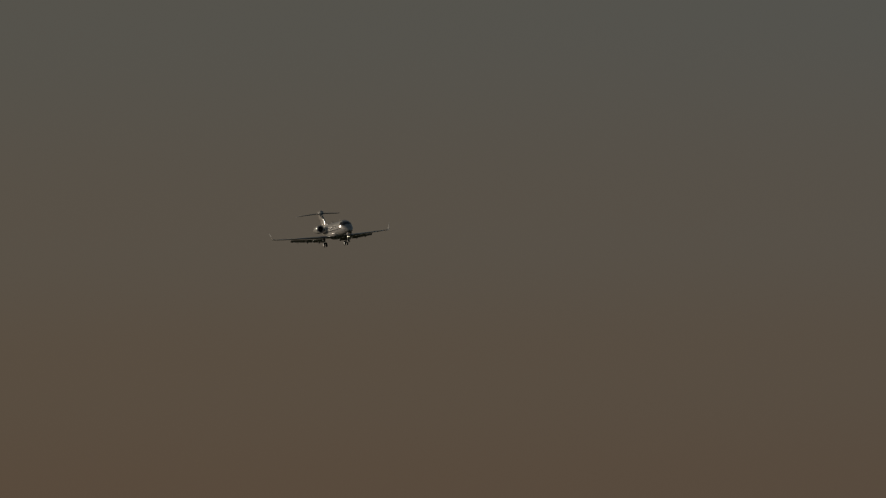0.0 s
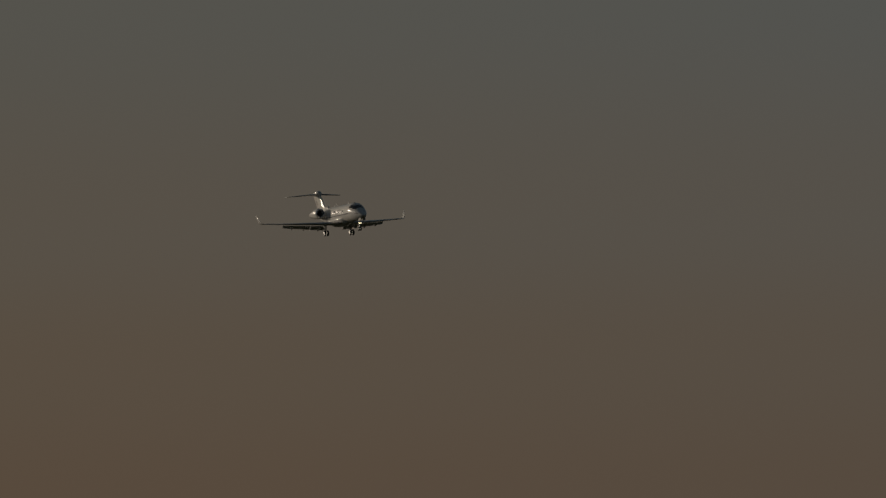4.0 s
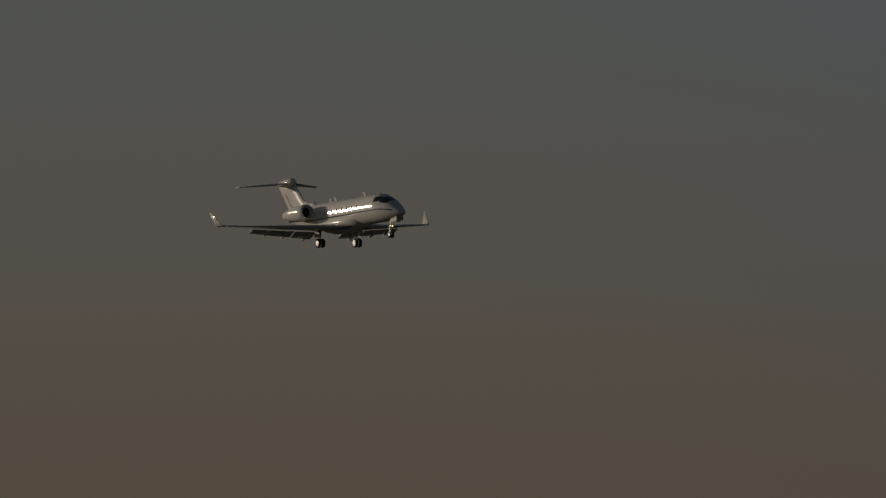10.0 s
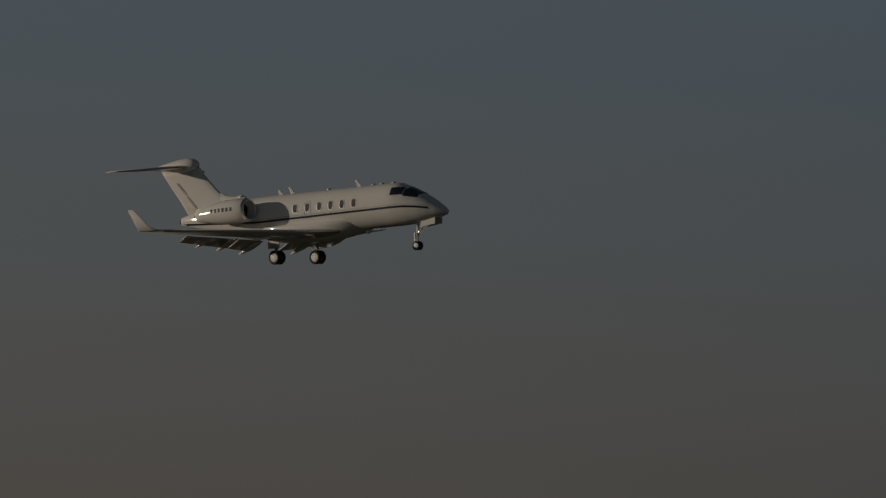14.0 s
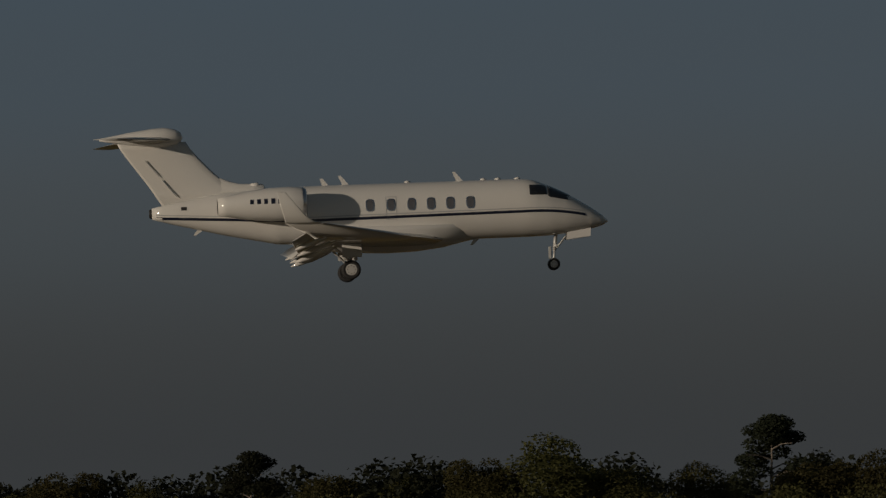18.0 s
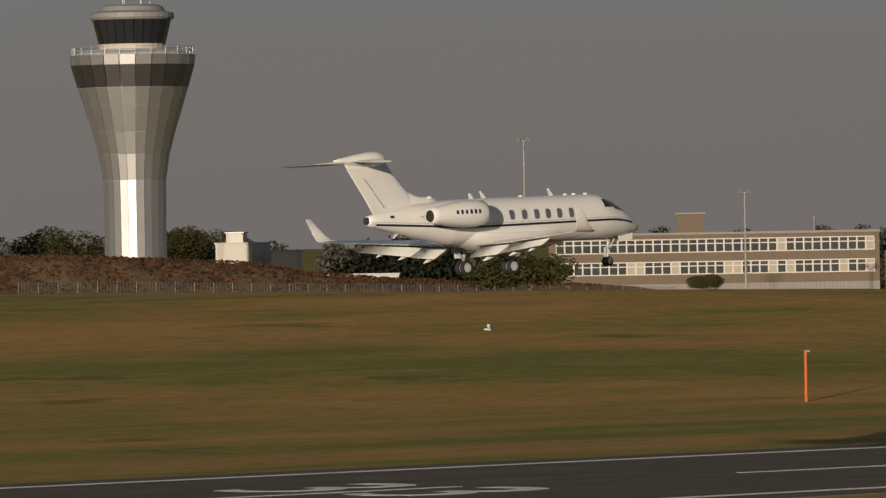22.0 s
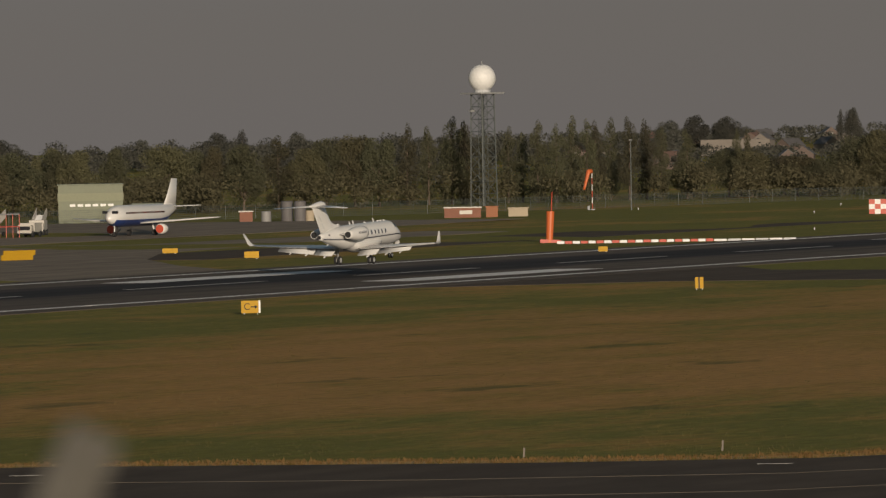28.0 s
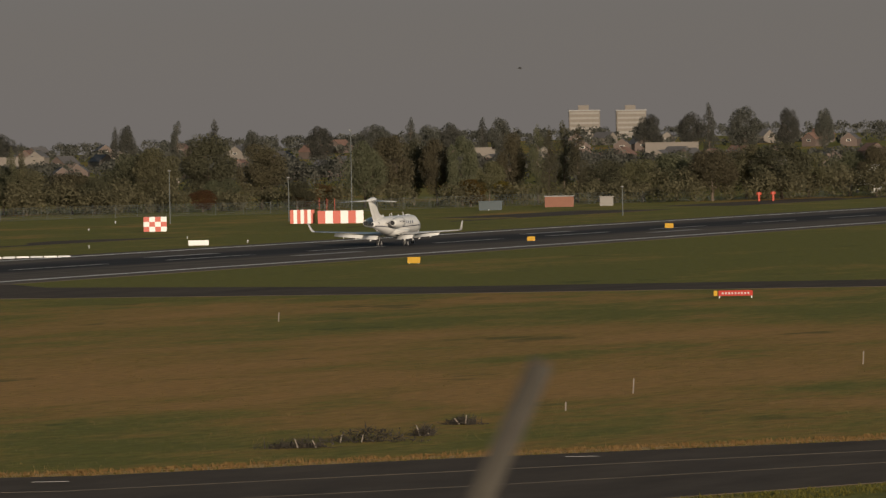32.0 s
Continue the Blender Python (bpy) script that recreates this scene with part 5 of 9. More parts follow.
    for x in (684.6, 690.5):
        part("canopy_post", rodded((x, 495.8, -0.5), (x, 495.8, 6.3), 0.14, n=8), GALV, t)
    part("porch", boxed(693.0, 704.6, 499.5, 505, -1, 4.9, 0.06), RENDER_WHITE, t)
    part("porch_roof", loft(bmesh.new(), [[(692.6, 499, 4.9), (705, 499, 4.9), (705, 505, 4.9), (692.6, 505, 4.9)], [(695, 502, 5.8), (703, 502, 5.8), (703, 505, 5.8), (695, 505, 5.8)]]), SLATE, t)
    pane_grid(t, 694.4, 697.6, 1.9, 4.3, 2, 499.5, FRAME_WHITE, WINDOW, 0.14, 0.5, seed=31)
    pane_grid(t, 699.4, 702.8, 1.9, 4.3, 2, 499.5, FRAME_WHITE, WINDOW, 0.14, 0.5, seed=32, blind=0.3)
    part("string_course", boxed(693.4, 703.5, 504.85, 505.02, 7.6, 7.8), SLATE, t)
    part("roof_plant", boxed(690.6, 695.6, 506.5, 508, 10.6, 12.4, 0.05), GALV, t)
    for k in range(5):
        part("stair_rail", rodded((688.2 + k * 1.1, 503.2, 7.2 + k * 0.9), (688.2 + k * 1.1, 503.2, 8.4 + k * 0.9), 0.05, n=5), GALV, t)
    part("flue", rodded((692.2, 503.8, 0), (692.2, 503.8, 11.5), 0.28, n=10), GALV, t)
    part("stair_frame", rod(rod(bmesh.new(), (689, 503.5, 0), (691.5, 503.5, 12), 0.1), (690.5, 503.5, 0), (692.8, 503.5, 12), 0.1), GALV, t)


def gable_body(x0, x1, ridge_x, eave, ridge, y0, y1):
    return prism(bmesh.new(), [(x0, -1), (x0, eave), (ridge_x, ridge), (x1, eave), (x1, -1)], "y", y0, y1)


def build_gable_hangar():
    h = thing("hangar", "grey sheet-clad gabled hangar with rooflights and sliding doors", "hangar")
    part("body", gable_body(749.5, 782.6, 765.7, 7.7, 13.0, 520, 580), PALE_SHEET, h)
    part("front_cladding", ribbed(749.6, 782.5, -0.8, 8, 519.95, 0.6, 0.015, lean=lambda x: 7.7 + (13.0 - 7.7) * (1 - abs(x - 765.9) / 16.6)), PALE_SHEET, h)
    for k, (a, b) in enumerate((((749.0, 7.55), (765.7, 13.0)), ((765.7, 13.0), (783.1, 7.55)))):
        part("roof_slope", prism(bmesh.new(), [a, (a[0], a[1] + 0.25), (b[0], b[1] + 0.25), b], "y", 519.5, 580.3), ROOF_SHEET, h, "grey roof sheets with dark rooflight strips")
    for i in range(12):
        for j in range(8):
            u = 0.12 + j * 0.105
            x, z = 749 + 16.7 * u, 7.55 + 5.45 * u
            bm = boxed(-0.72, 0.72, -0.24, 0.24, -0.02, 0.02)
            ob = part("rooflight", bm, SLATE, h, at=(x, 523.5 + i * 4.7, z + 0.3))
            ob.rotation_euler = (0, -math.atan2(5.45, 16.7), 0)
    for x in (755.6, 760.9, 766.1, 771.4):
        part("sliding_door", boxed(x, x + 5.1, 519.7, 519.85, -0.8, 5.9), TAUPE_SHEET, h)
    part("door_head", boxed(755.2, 777, 519.5, 519.8, 5.9, 6.4), SLATE, h)
    part("name_board", boxed(763.7, 769.2, 519.75, 519.9, 8.0, 9.1), BLACK, h, "dark blank board over the doors")
    part("red_board", boxed(751.5, 753.2, 519.75, 519.9, 3.2, 5.4), FRAME_WHITE, h)
    part("red_mark", prism(bmesh.new(), [(751.7, 3.5), (752.1, 3.5), (753.0, 5.0), (752.6, 5.0)], "y", 519.68, 519.74), RED, h)
    part("poster", boxed(779.6, 781.4, 519.75, 519.9, 3.8, 6.0), FRAME_WHITE, h)
    part("flat_annexe", boxed(733.5, 749.4, 522, 560, -1, 7.0, 0.05), PALE_SHEET, h)
    part("annexe_fascia", boxed(733.3, 749.3, 521.8, 522, 4.4, 7.2), CREAM, h)
    part("annexe_door", boxed(735.0, 744.8, 521.7, 521.9, -0.8, 3.2), UNLIT_BLACK, h, "open doorway, its inner shade a near-black sheet")
    part("annexe_door", boxed(746.2, 747.6, 521.7, 521.9, -0.8, 3.2), UNLIT_BLACK, h)
    part("annexe_window", boxed(735, 741.5, 521.7, 521.9, 3.4, 4.6), WINDOW, h)


def build_big_hangar():
    h = thing("hangar", "huge taupe hangar with twin gables and a yellow door frame", "hangar")
    x0, xm, x1, y0, y1 = 797.0, 843.0, 889.0, 488.0, 549.0
    for a, b in ((x0, xm), (xm, x1)):
        part("bay", gable_body(a, b, (a + b) / 2, 16.3, 20.2, y0, y1), TAUPE_SHEET, h)
        for p, q in (((a - 0.3, 16.2), ((a + b) / 2, 20.2)), (((a + b) / 2, 20.2), (b + 0.3, 16.2))):
            part("roof_slope", prism(bmesh.new(), [p, (p[0], p[1] + 0.3), (q[0], q[1] + 0.3), q], "y", y0 - 0.4, y1 + 0.3), ROOF_SHEET, h)
        part("gable_cladding", ribbed(a, b, 13.2, 17, y0 - 0.05, 0.8, 0.02, lean=lambda x, a=a, b=b: 16.2 + 3.9 * (1 - abs(x - (a + b) / 2) / ((b - a) / 2))), CREAM, h, "pale gable sheeting")
        # the firm's mark as plain shapes
        c = (a + b) / 2
        for k in (-1, 0, 1):
            part("mark_shield", boxed(c - 5.2 + k * 0.85, c - 4.6 + k * 0.85, y0 - 0.25, y0 - 0.12, 15.6, 17.8), PURPLE, h)
        for k, (w, s) in enumerate(((0.9, 1.5), (0.55, 0.95), (0.5, 0.95), (0.55, 0.95), (0.35, 0.95), (0.5, 0.95), (0.5, 1.5))):
            part("mark_bar", boxed(c - 2.6 + k * 1.35, c - 2.6 + k * 1.35 + w, y0 - 0.25, y0 - 0.12, 15.6, 15.6 + s), PURPLE, h)
        part("small_mark_bar", boxed(c - 0.2, c + 6.2, y0 - 0.25, y0 - 0.12, 14.2, 14.8), GREY_PAINT, h)
    part("side_cladding", ribbed(y0, y1, 0, 16.2, x0 - 0.05, 0.8, 0.02, face="side"), TAUPE_SHEET, h)
    part("lintel", boxed(x0 + 0.2, x1, y0 - 1.2, y0 - 0.1, 12.6, 13.9, 0.04), YELLOW_FRAME, h, "yellow steel lintel")
    part("left_jamb", boxed(x0 + 0.1, x0 + 0.9, y0 - 1.2, y0 - 0.1, -0.5, 12.6), YELLOW_FRAME, h)
    part("right_jamb", boxed(x1 - 4.0, x1, y0 - 1.2, y0 - 0.1, -0.5, 12.6), YELLOW_FRAME, h)
    part("mid_post", boxed(xm - 0.8, xm + 0.4, y0 - 0.9, y0 - 0.1, -0.5, 12.6), TAUPE_SHEET, h)
    doors = [(798.2, 804.0, 0.3), (804.2, 819.2, 0.5), (824.3, 842.0, 0.5), (843.6, 856.0, 0.3), (856.2, 870.5, 0.5), (870.7, 884.8, 0.3)]
    for k, (a, b, d) in enumerate(doors):
        part("sliding_door", ribbed(a, b, 1.8, 12.5, y0 - d, 0.9, 0.018), TAUPE_SHEET, h)
        part("door_foot", boxed(a, b, y0 - d, y0 - d + 0.1, 0, 1.8), TAUPE_SHEET, h)
    part("door_gap", boxed(819.3, 824.2, y0 - 0.15, y0 - 0.05, 0, 12.5), UNLIT_BLACK, h, "gap between the doors, its shade a near-black sheet")
    for x in (803.5, 841.5):
        part("door_post", boxed(x, x + 0.7, y0 - 0.7, y0 - 0.55, 0, 12.5), CREAM, h)


def build_embankment():
    rng = random.Random(4)
    bm = bmesh.new()
    crest = [(396, 7.9), (405, 9.0), (412, 9.9), (430, 10.7), (446, 11.2), (476, 11.8), (503, 10.6), (512, 9.3), (525, 8.3), (541, 7.4), (560, 7.0)]
    rows = []
    for x, z in [(np.interp(i, range(len(crest)), [c[0] for c in crest]), np.interp(i, range(len(crest)), [c[1] for c in crest])) for i in np.linspace(0, len(crest) - 1, 70)]:
        low = ground_z(x, 606) - 0.3
        col = []
        for k, u in enumerate((0, 0.25, 0.5, 0.75, 1.0, 1.0, 0.3)):
            y = (606, 612, 618, 624, 630, 645, 665)[k]
            j = 0.35 * (0 < k < 6)
            col.append(bm.verts.new((x + rng.uniform(-j, j), y, low + (z - low) * smooth_step(u) + rng.uniform(-j, j) * 0.6)))
        rows.append(col)
    for a, b in zip(rows, rows[1:]):
        for i in range(6):
            bm.faces.new((a[i], a[i + 1], b[i + 1], b[i]))
    tagged(part("embankment", bm, EARTH), "bare red-brown earth embankment with dry weeds", "embankment", kind="structure")


def set_out(build, x, y, degrees, narrow, back=1.0, along=0.0):
    """Build facing the camera's bank; back: how much farther off and larger than drawn; along: metres to shift it along its front."""
    since = len(THINGS)
    build()
    turned(since, x, y, degrees, narrow)
    a = radians(degrees)
    for ob in THINGS[since:]:
        ob.matrix_basis = pose(along * math.cos(a), -along * math.sin(a), 0) @ ob.matrix_basis
        ob.matrix_basis = pose(0, 0, 14) @ Matrix.Diagonal((back, back, back, 1)) @ pose(0, 0, -14) @ ob.matrix_basis


build_control_tower()
build_hotel()
set_out(build_office, 707, 770, 42, 0.74)
set_out(build_works, 825, 790, 46, 0.70)
set_out(build_grey_office, 680, 570, 49, 0.66)
set_out(build_stone_shed, 615, 500, 50, 0.64)
set_out(build_beige_hangar, 607.8, 466, 52.5, 0.61, 1.07)
set_out(build_old_terminal, 701, 508, 54, 0.60, 1.0, 2.2)
build_gable_hangar()
build_big_hangar()
build_embankment()
# trees by kind: x, y, height of the top above the runway, width
BROAD_0 = [(-47, 774, 10.5, 11.8), (-42, 784, 13.3, 11.9), (-33, 784, 11.5, 9.9), (-12, 755, 12.2, 11.5), (-4, 785, 11.6, 8.9), (4, 745, 14.0, 11.3), (10, 745, 16.1, 17.0), (19, 745, 12.3, 14.1), (28, 754, 12.7, 10.5), (42, 764, 12.8, 13.6), (49, 763, 13.6, 11.6), (82, 789, 17.0, 22.1), (85, 740, 13.3, 14.1), (95, 767, 15.0, 17.6), (107, 745, 17.2, 21.0), (115, 736, 14.0, 16.0), (67, 742, 13.0, 16.0), (119, 746, 13.9, 19.1), (131, 743, 13.8, 19.1), (137, 742, 14.7, 16.2), (148, 761, 12.2, 11.8), (161, 768, 15.0, 18.9)]
BROAD_1 = [(164, 737, 10.8, 16.2), (222, 711, 17.9, 17.9), (247, 724, 15.2, 12.6), (235, 728, 11.7, 14.5), (269, 737, 26.0, 11.9), (285, 721, 21.7, 11.8), (280, 690, 18.0, 14.1), (296, 716, 21.2, 14.7), (299, 709, 19.2, 11.7), (294, 685, 18.9, 10.4), (314, 709, 19.0, 8.8), (320, 706, 21.4, 14.7), (311, 677, 21.5, 11.3), (285, 710, 13.1, 14.5), (325, 703, 16.2, 9.8), (312, 687, 21.5, 17.2), (341, 685, 16.5, 12.6), (352, 690, 18.1, 13.7), (362, 697, 17.1, 12.9), (360, 675, 17.4, 17.4), (355, 655, 16.6, 10.4), (381, 686, 14.2, 9.9)]
BROAD_2 = [(381, 652, 16.4, 10.5), (390, 658, 14.4, 10.7), (402, 663, 17.1, 13.7), (431, 732, 15.1, 12.9), (428, 699, 16.9, 18.7), (435, 695, 15.3, 16.6), (430, 675, 14.5, 15.2), (437, 670, 15.0, 15.2), (458, 692, 16.3, 15.8), (436, 641, 22.2, 18.6), (445, 647, 20.8, 10.9), (444, 635, 15.2, 11.8), (450, 631, 21.7, 22.6), (454, 628, 18.8, 12.8), (445, 689, 19.3, 13.5), (630, 802, 15.6, 14.2), (610, 805, 15.7, 17.9), (623, 795, 15.3, 15.3)]
PINE_0 = [(-21, 765, 14.5, 8.0), (37, 774, 17.6, 10.4), (162, 727, 20.7, 8.7), (174, 745, 22.0, 13.1), (178, 739, 21.1, 12.1), (176, 714, 22.1, 13.5), (195, 740, 22.7, 14.1), (200, 742, 22.3, 10.4), (208, 746, 22.9, 12.3), (205, 732, 22.8, 12.1), (217, 749, 21.3, 8.6), (224, 742, 23.4, 13.3), (239, 737, 23.0, 12.3), (231, 698, 23.4, 10.8), (251, 733, 31.8, 10.0), (242, 694, 28.9, 9.9), (250, 702, 25.6, 11.0), (266, 728, 26.0, 12.3), (256, 689, 22.9, 9.9), (253, 711, 26.0, 12.0)]
ORANGE_0 = [(147, 695, 12.0, 5.2), (297, 678, 17.4, 4.8), (340, 663, 12.9, 6.7)]
CONIFER_0 = [(185, 727, 20.5, 12.0), (225, 726, 23.0, 12.2), (257, 678, 22.8, 11.6), (267, 690, 20.3, 6.8)]
YELLOW_0 = [(192, 694, 15.6, 14.1), (184, 665, 15.8, 12.7), (209, 689, 14.4, 16.8), (226, 673, 14.6, 10.4), (237, 669, 12.8, 14.8), (242, 678, 11.9, 13.2), (286, 672, 15.3, 13.4), (362, 634, 14.6, 10.7)]
SHRUB_0 = [(174, 663, 8.7, 7.3), (157, 667, 9.0, 8.4), (141, 701, 10.0, 9.3), (174, 663, 8.7, 8.4), (230, 635, 10.4, 8.3), (248, 649, 11.7, 9.1), (306, 646, 12.8, 5.8), (318, 607, 12.2, 8.4), (289, 610, 10.2, 4.1), (290, 593, 11.8, 4.3), (298, 593, 11.1, 2.4), (306, 596, 12.4, 6.6), (279, 576, 11.4, 2.6), (278, 593, 10.7, 2.7)]
RUST_0 = [(254, 684, 14.8, 8.5), (295, 657, 13.2, 9.2)]
BUSH_0 = [(443, 509, 12.9, 12.7), (449, 490, 9.3, 3.8), (473, 516, 9.2, 4.6)]
MIXED_0 = [(347, 608, 14.8, 10.3), (443, 666, 23.2, 22.3), (450, 662, 22.6, 17.2)]


# ---- trees ----
BARK = material("bark", (0.10, 0.075, 0.055), 0.9, vary=0.3, scale=1.5, fine=12, bump=0.4)
# brush heap bark, darkened to stand for the shadows between its branches
DARK_BARK = material("shade_dark_bark", (0.035, 0.028, 0.020), 0.9, vary=0.3, scale=1.5, fine=12)
PALE_BARK = material("pale_bark", (0.20, 0.17, 0.14), 0.85, vary=0.3, scale=1.5, fine=12, bump=0.3)
LEAF = {
    "broad": leaf_material("green_leaves", (0.086, 0.084, 0.030)),
    "pine": leaf_material("pine_needles", (0.033, 0.039, 0.023)),
    "conifer": leaf_material("conifer_needles", (0.052, 0.064, 0.032)),
    "yellow": leaf_material("yellowing_leaves", (0.145, 0.110, 0.024)),
    "orange": leaf_material("orange_leaves", (0.18, 0.07, 0.02)),
    "rust": leaf_material("rust_leaves", (0.135, 0.078, 0.034)),
    "shrub": leaf_material("shrub_leaves", (0.088, 0.086, 0.028)),
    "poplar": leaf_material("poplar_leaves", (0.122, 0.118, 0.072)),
    "mixed": leaf_material("autumn_green_leaves", (0.12, 0.104, 0.042)),
    # fence row, poplars too: leaf colours paled and greyed to stand for haze
    "fence_broad": leaf_material("haze_paled_green_leaves", (0.126, 0.126, 0.076)),
    "fence_mixed": leaf_material("haze_paled_autumn_leaves", (0.145, 0.134, 0.078)),
    # skyline leaves: pale and greyish, with distance haze put into the colour
    "far_broad": leaf_material("far_haze_paled_leaves", (0.118, 0.118, 0.098)),
}


def leaf_cards(rng, points, out, size):
    """Small bent four-cornered clumps at points, turned mostly outwards."""
    n = len(points)
    a = out * 0.8 + rng.normal(0, 0.6, (n, 3))
    a /= np.linalg.norm(a, axis=1)[:, None] + 1e-6
    u = np.cross(a, rng.normal(0, 1, (n, 3)))
    u /= np.linalg.norm(u, axis=1)[:, None] + 1e-6
    v = np.cross(a, u)
    s = (size * rng.uniform(0.6, 1.35, n))[:, None]
    k = rng.uniform(0.5, 1.0, (n, 4, 1))
    bend = a * s * 0.3
    quads = np.stack([points + u * s * k[:, 0], points + v * s * k[:, 1] + bend, points - u * s * k[:, 2], points - v * s * k[:, 3] + bend], axis=1)
    return quads.reshape(-1, 3)


def leafy_mesh(name, mat, quads):
    """Clumps as one mesh."""
    me = bpy.data.meshes.new(name)
    n = len(quads)
    me.vertices.add(n), me.loops.add(n), me.polygons.add(n // 4)
    me.vertices.foreach_set("co", quads.astype(np.float32).ravel())
    me.loops.foreach_set("vertex_index", np.arange(n, dtype=np.int32))
    me.polygons.foreach_set("loop_start", np.arange(0, n, 4, dtype=np.int32))
    me.polygons.foreach_set("loop_total", np.full(n // 4, 4, dtype=np.int32))
    me.update(calc_edges=True)
    me.materials.append(mat)
    return me


def lobes_of(kind, rng):
    """Lobes of a crown in a box 1 wide and 1 high: centre, half sizes."""
    lobes = []
    if kind == "pine":
        for i in range(24):
            z = 0.36 + 0.61 * rng.random() ** 0.8
            r = min(0.38, 0.30 * (1.05 - z) / 0.5 + 0.12) * rng.random() ** 0.4
            a = rng.random() * 6.28
            lobes.append((r * math.cos(a), r * math.sin(a), z, 0.19, 0.19, 0.05))
        lobes.append((0, 0, 0.95, 0.16, 0.16, 0.05))
    elif kind == "conifer":
        for i in range(20):
            z = 0.1 + 0.88 * i / 19
            r = 0.33 * (1 - z) ** 0.7
            a = rng.random() * 6.28
            lobes.append((r * 0.5 * math.cos(a), r * 0.5 * math.sin(a), z, r * 0.8 + 0.06, r * 0.8 + 0.06, 0.06))
    elif kind == "poplar":
        for i in range(22):
            z = 0.08 + 0.88 * i / 21
            r = 0.30 * math.sin(math.pi * min(1, 0.16 + 0.82 * z)) ** 0.7
            a = rng.random() * 6.28
            lobes.append((r * 0.75 * math.cos(a), r * 0.75 * math.sin(a), z, 0.2 * r / 0.3 + 0.05, 0.2 * r / 0.3 + 0.05, 0.075))
    elif kind == "shrub":
        for i in range(12):
            a, r = rng.random() * 6.28, 0.34 * math.sqrt(rng.random())
            lobes.append((r * math.cos(a), r * math.sin(a), 0.25 + 0.5 * rng.random() * (1 - r), 0.2, 0.2, 0.24))
    else:
        for i in range(28):
            a, c = rng.random() * 6.28, rng.uniform(-0.95, 1)
            s = math.sqrt(1 - c * c)
            q = rng.uniform(0.12, 0.2)
            lobes.append(((0.5 - q) * s * math.cos(a), (0.5 - q) * s * math.sin(a), 0.54 + (0.46 - q * 0.75) * c, q, q, q * 0.75))
        lobes.append((0, 0, 0.5, 0.3, 0.3, 0.36))
    return lobes


def crown_mesh(name, kind, mat, seed, count, tall, wide, leaf):
    """A crown for a tree of that height and width in metres."""
    rng = np.random.default_rng(seed)
    lobes = lobes_of(kind, rng)
    weight = np.array([l[3] * l[4] + l[3] * l[5] * 2 for l in lobes])
    shares = np.maximum(8, (count * weight / weight.sum()).astype(int))
    quads = []
    for (x, y, z, a, b, c), n in zip(lobes, shares):
        d = rng.normal(0, 1, (n, 3))
        d /= np.linalg.norm(d, axis=1)[:, None]
        r = rng.uniform(0.45, 1.08, n)[:, None] ** 0.6
        p = np.array([x, y, z]) * (wide, wide, tall) + d * r * np.array([a * wide, b * wide, c * tall])
        quads.append(leaf_cards(rng, p, d * 0.9 + np.array([0, 0, 0.2]), leaf))
    return leafy_mesh(name, mat, np.concatenate(quads))


def trunk_mesh(name, kind, mat, seed, tall, wide):
    rng = random.Random(seed)
    bm = bmesh.new()
    base = tall * (0.014 if kind in ("poplar", "pine") else 0.02)
    top = 0.92 if kind in ("pine", "conifer", "poplar") else 0.55
    pts = [Vector((0, 0, -0.6))]
    for i in range(1, 6):
        pts.append(Vector((rng.uniform(-1, 1) * wide * 0.02, rng.uniform(-1, 1) * wide * 0.02, tall * top * i / 5)))
    for i in range(5):
        rod(bm, pts[i], pts[i + 1], base * (1 - i * 0.17) * (1.4 if i == 0 else 1), base * (1 - (i + 1) * 0.17), 7)
    for i in range(9):
        h = rng.uniform(0.25, 0.85) * top
        if kind == "pine":
            h = rng.uniform(0.5, 0.95) * top
        k = min(4, int(h / top * 5))
        p = pts[k].lerp(pts[k + 1], h / top * 5 - k)
        a = rng.random() * 6.28
        reach = wide * (0.36 if kind != "poplar" else 0.15) * rng.uniform(0.6, 1.0)
        q = p + Vector((math.cos(a) * reach, math.sin(a) * reach, reach * (0.9 if kind != "pine" else 0.25)))
        mid = p.lerp(q, 0.5) + Vector((0, 0, reach * 0.1))
        rod(bm, p, mid, base * 0.4, base * 0.28, 5)
        rod(bm, mid, q, base * 0.28, base * 0.1, 5)
    return mesh_of(name, bm, mat)


TREE_LABEL = {
    "broad": "dark green broadleaved tree with a full rounded crown", "pine": "tall dark pine with layered clumps of needles",
    "conifer": "dense dark conical evergreen tree", "yellow": "broadleaved tree turning yellow in autumn",
    "orange": "small tree with orange autumn leaves", "rust": "tree with rusty brown autumn leaves",
    "shrub": "low green shrub at the wood's edge", "poplar": "tall narrow poplar in a row along the airfield fence",
    "mixed": "broadleaved tree with yellowish green autumn leaves", "fence_broad": "green broadleaved tree, paled for haze, along the airfield fence",
    "fence_mixed": "broadleaved tree in autumn colours paled for haze along the fence", "far_broad": "distant tree standing on the skyline in haze",
    "far_poplar": "distant slim tree standing on the skyline in haze"}
MODELS = {}


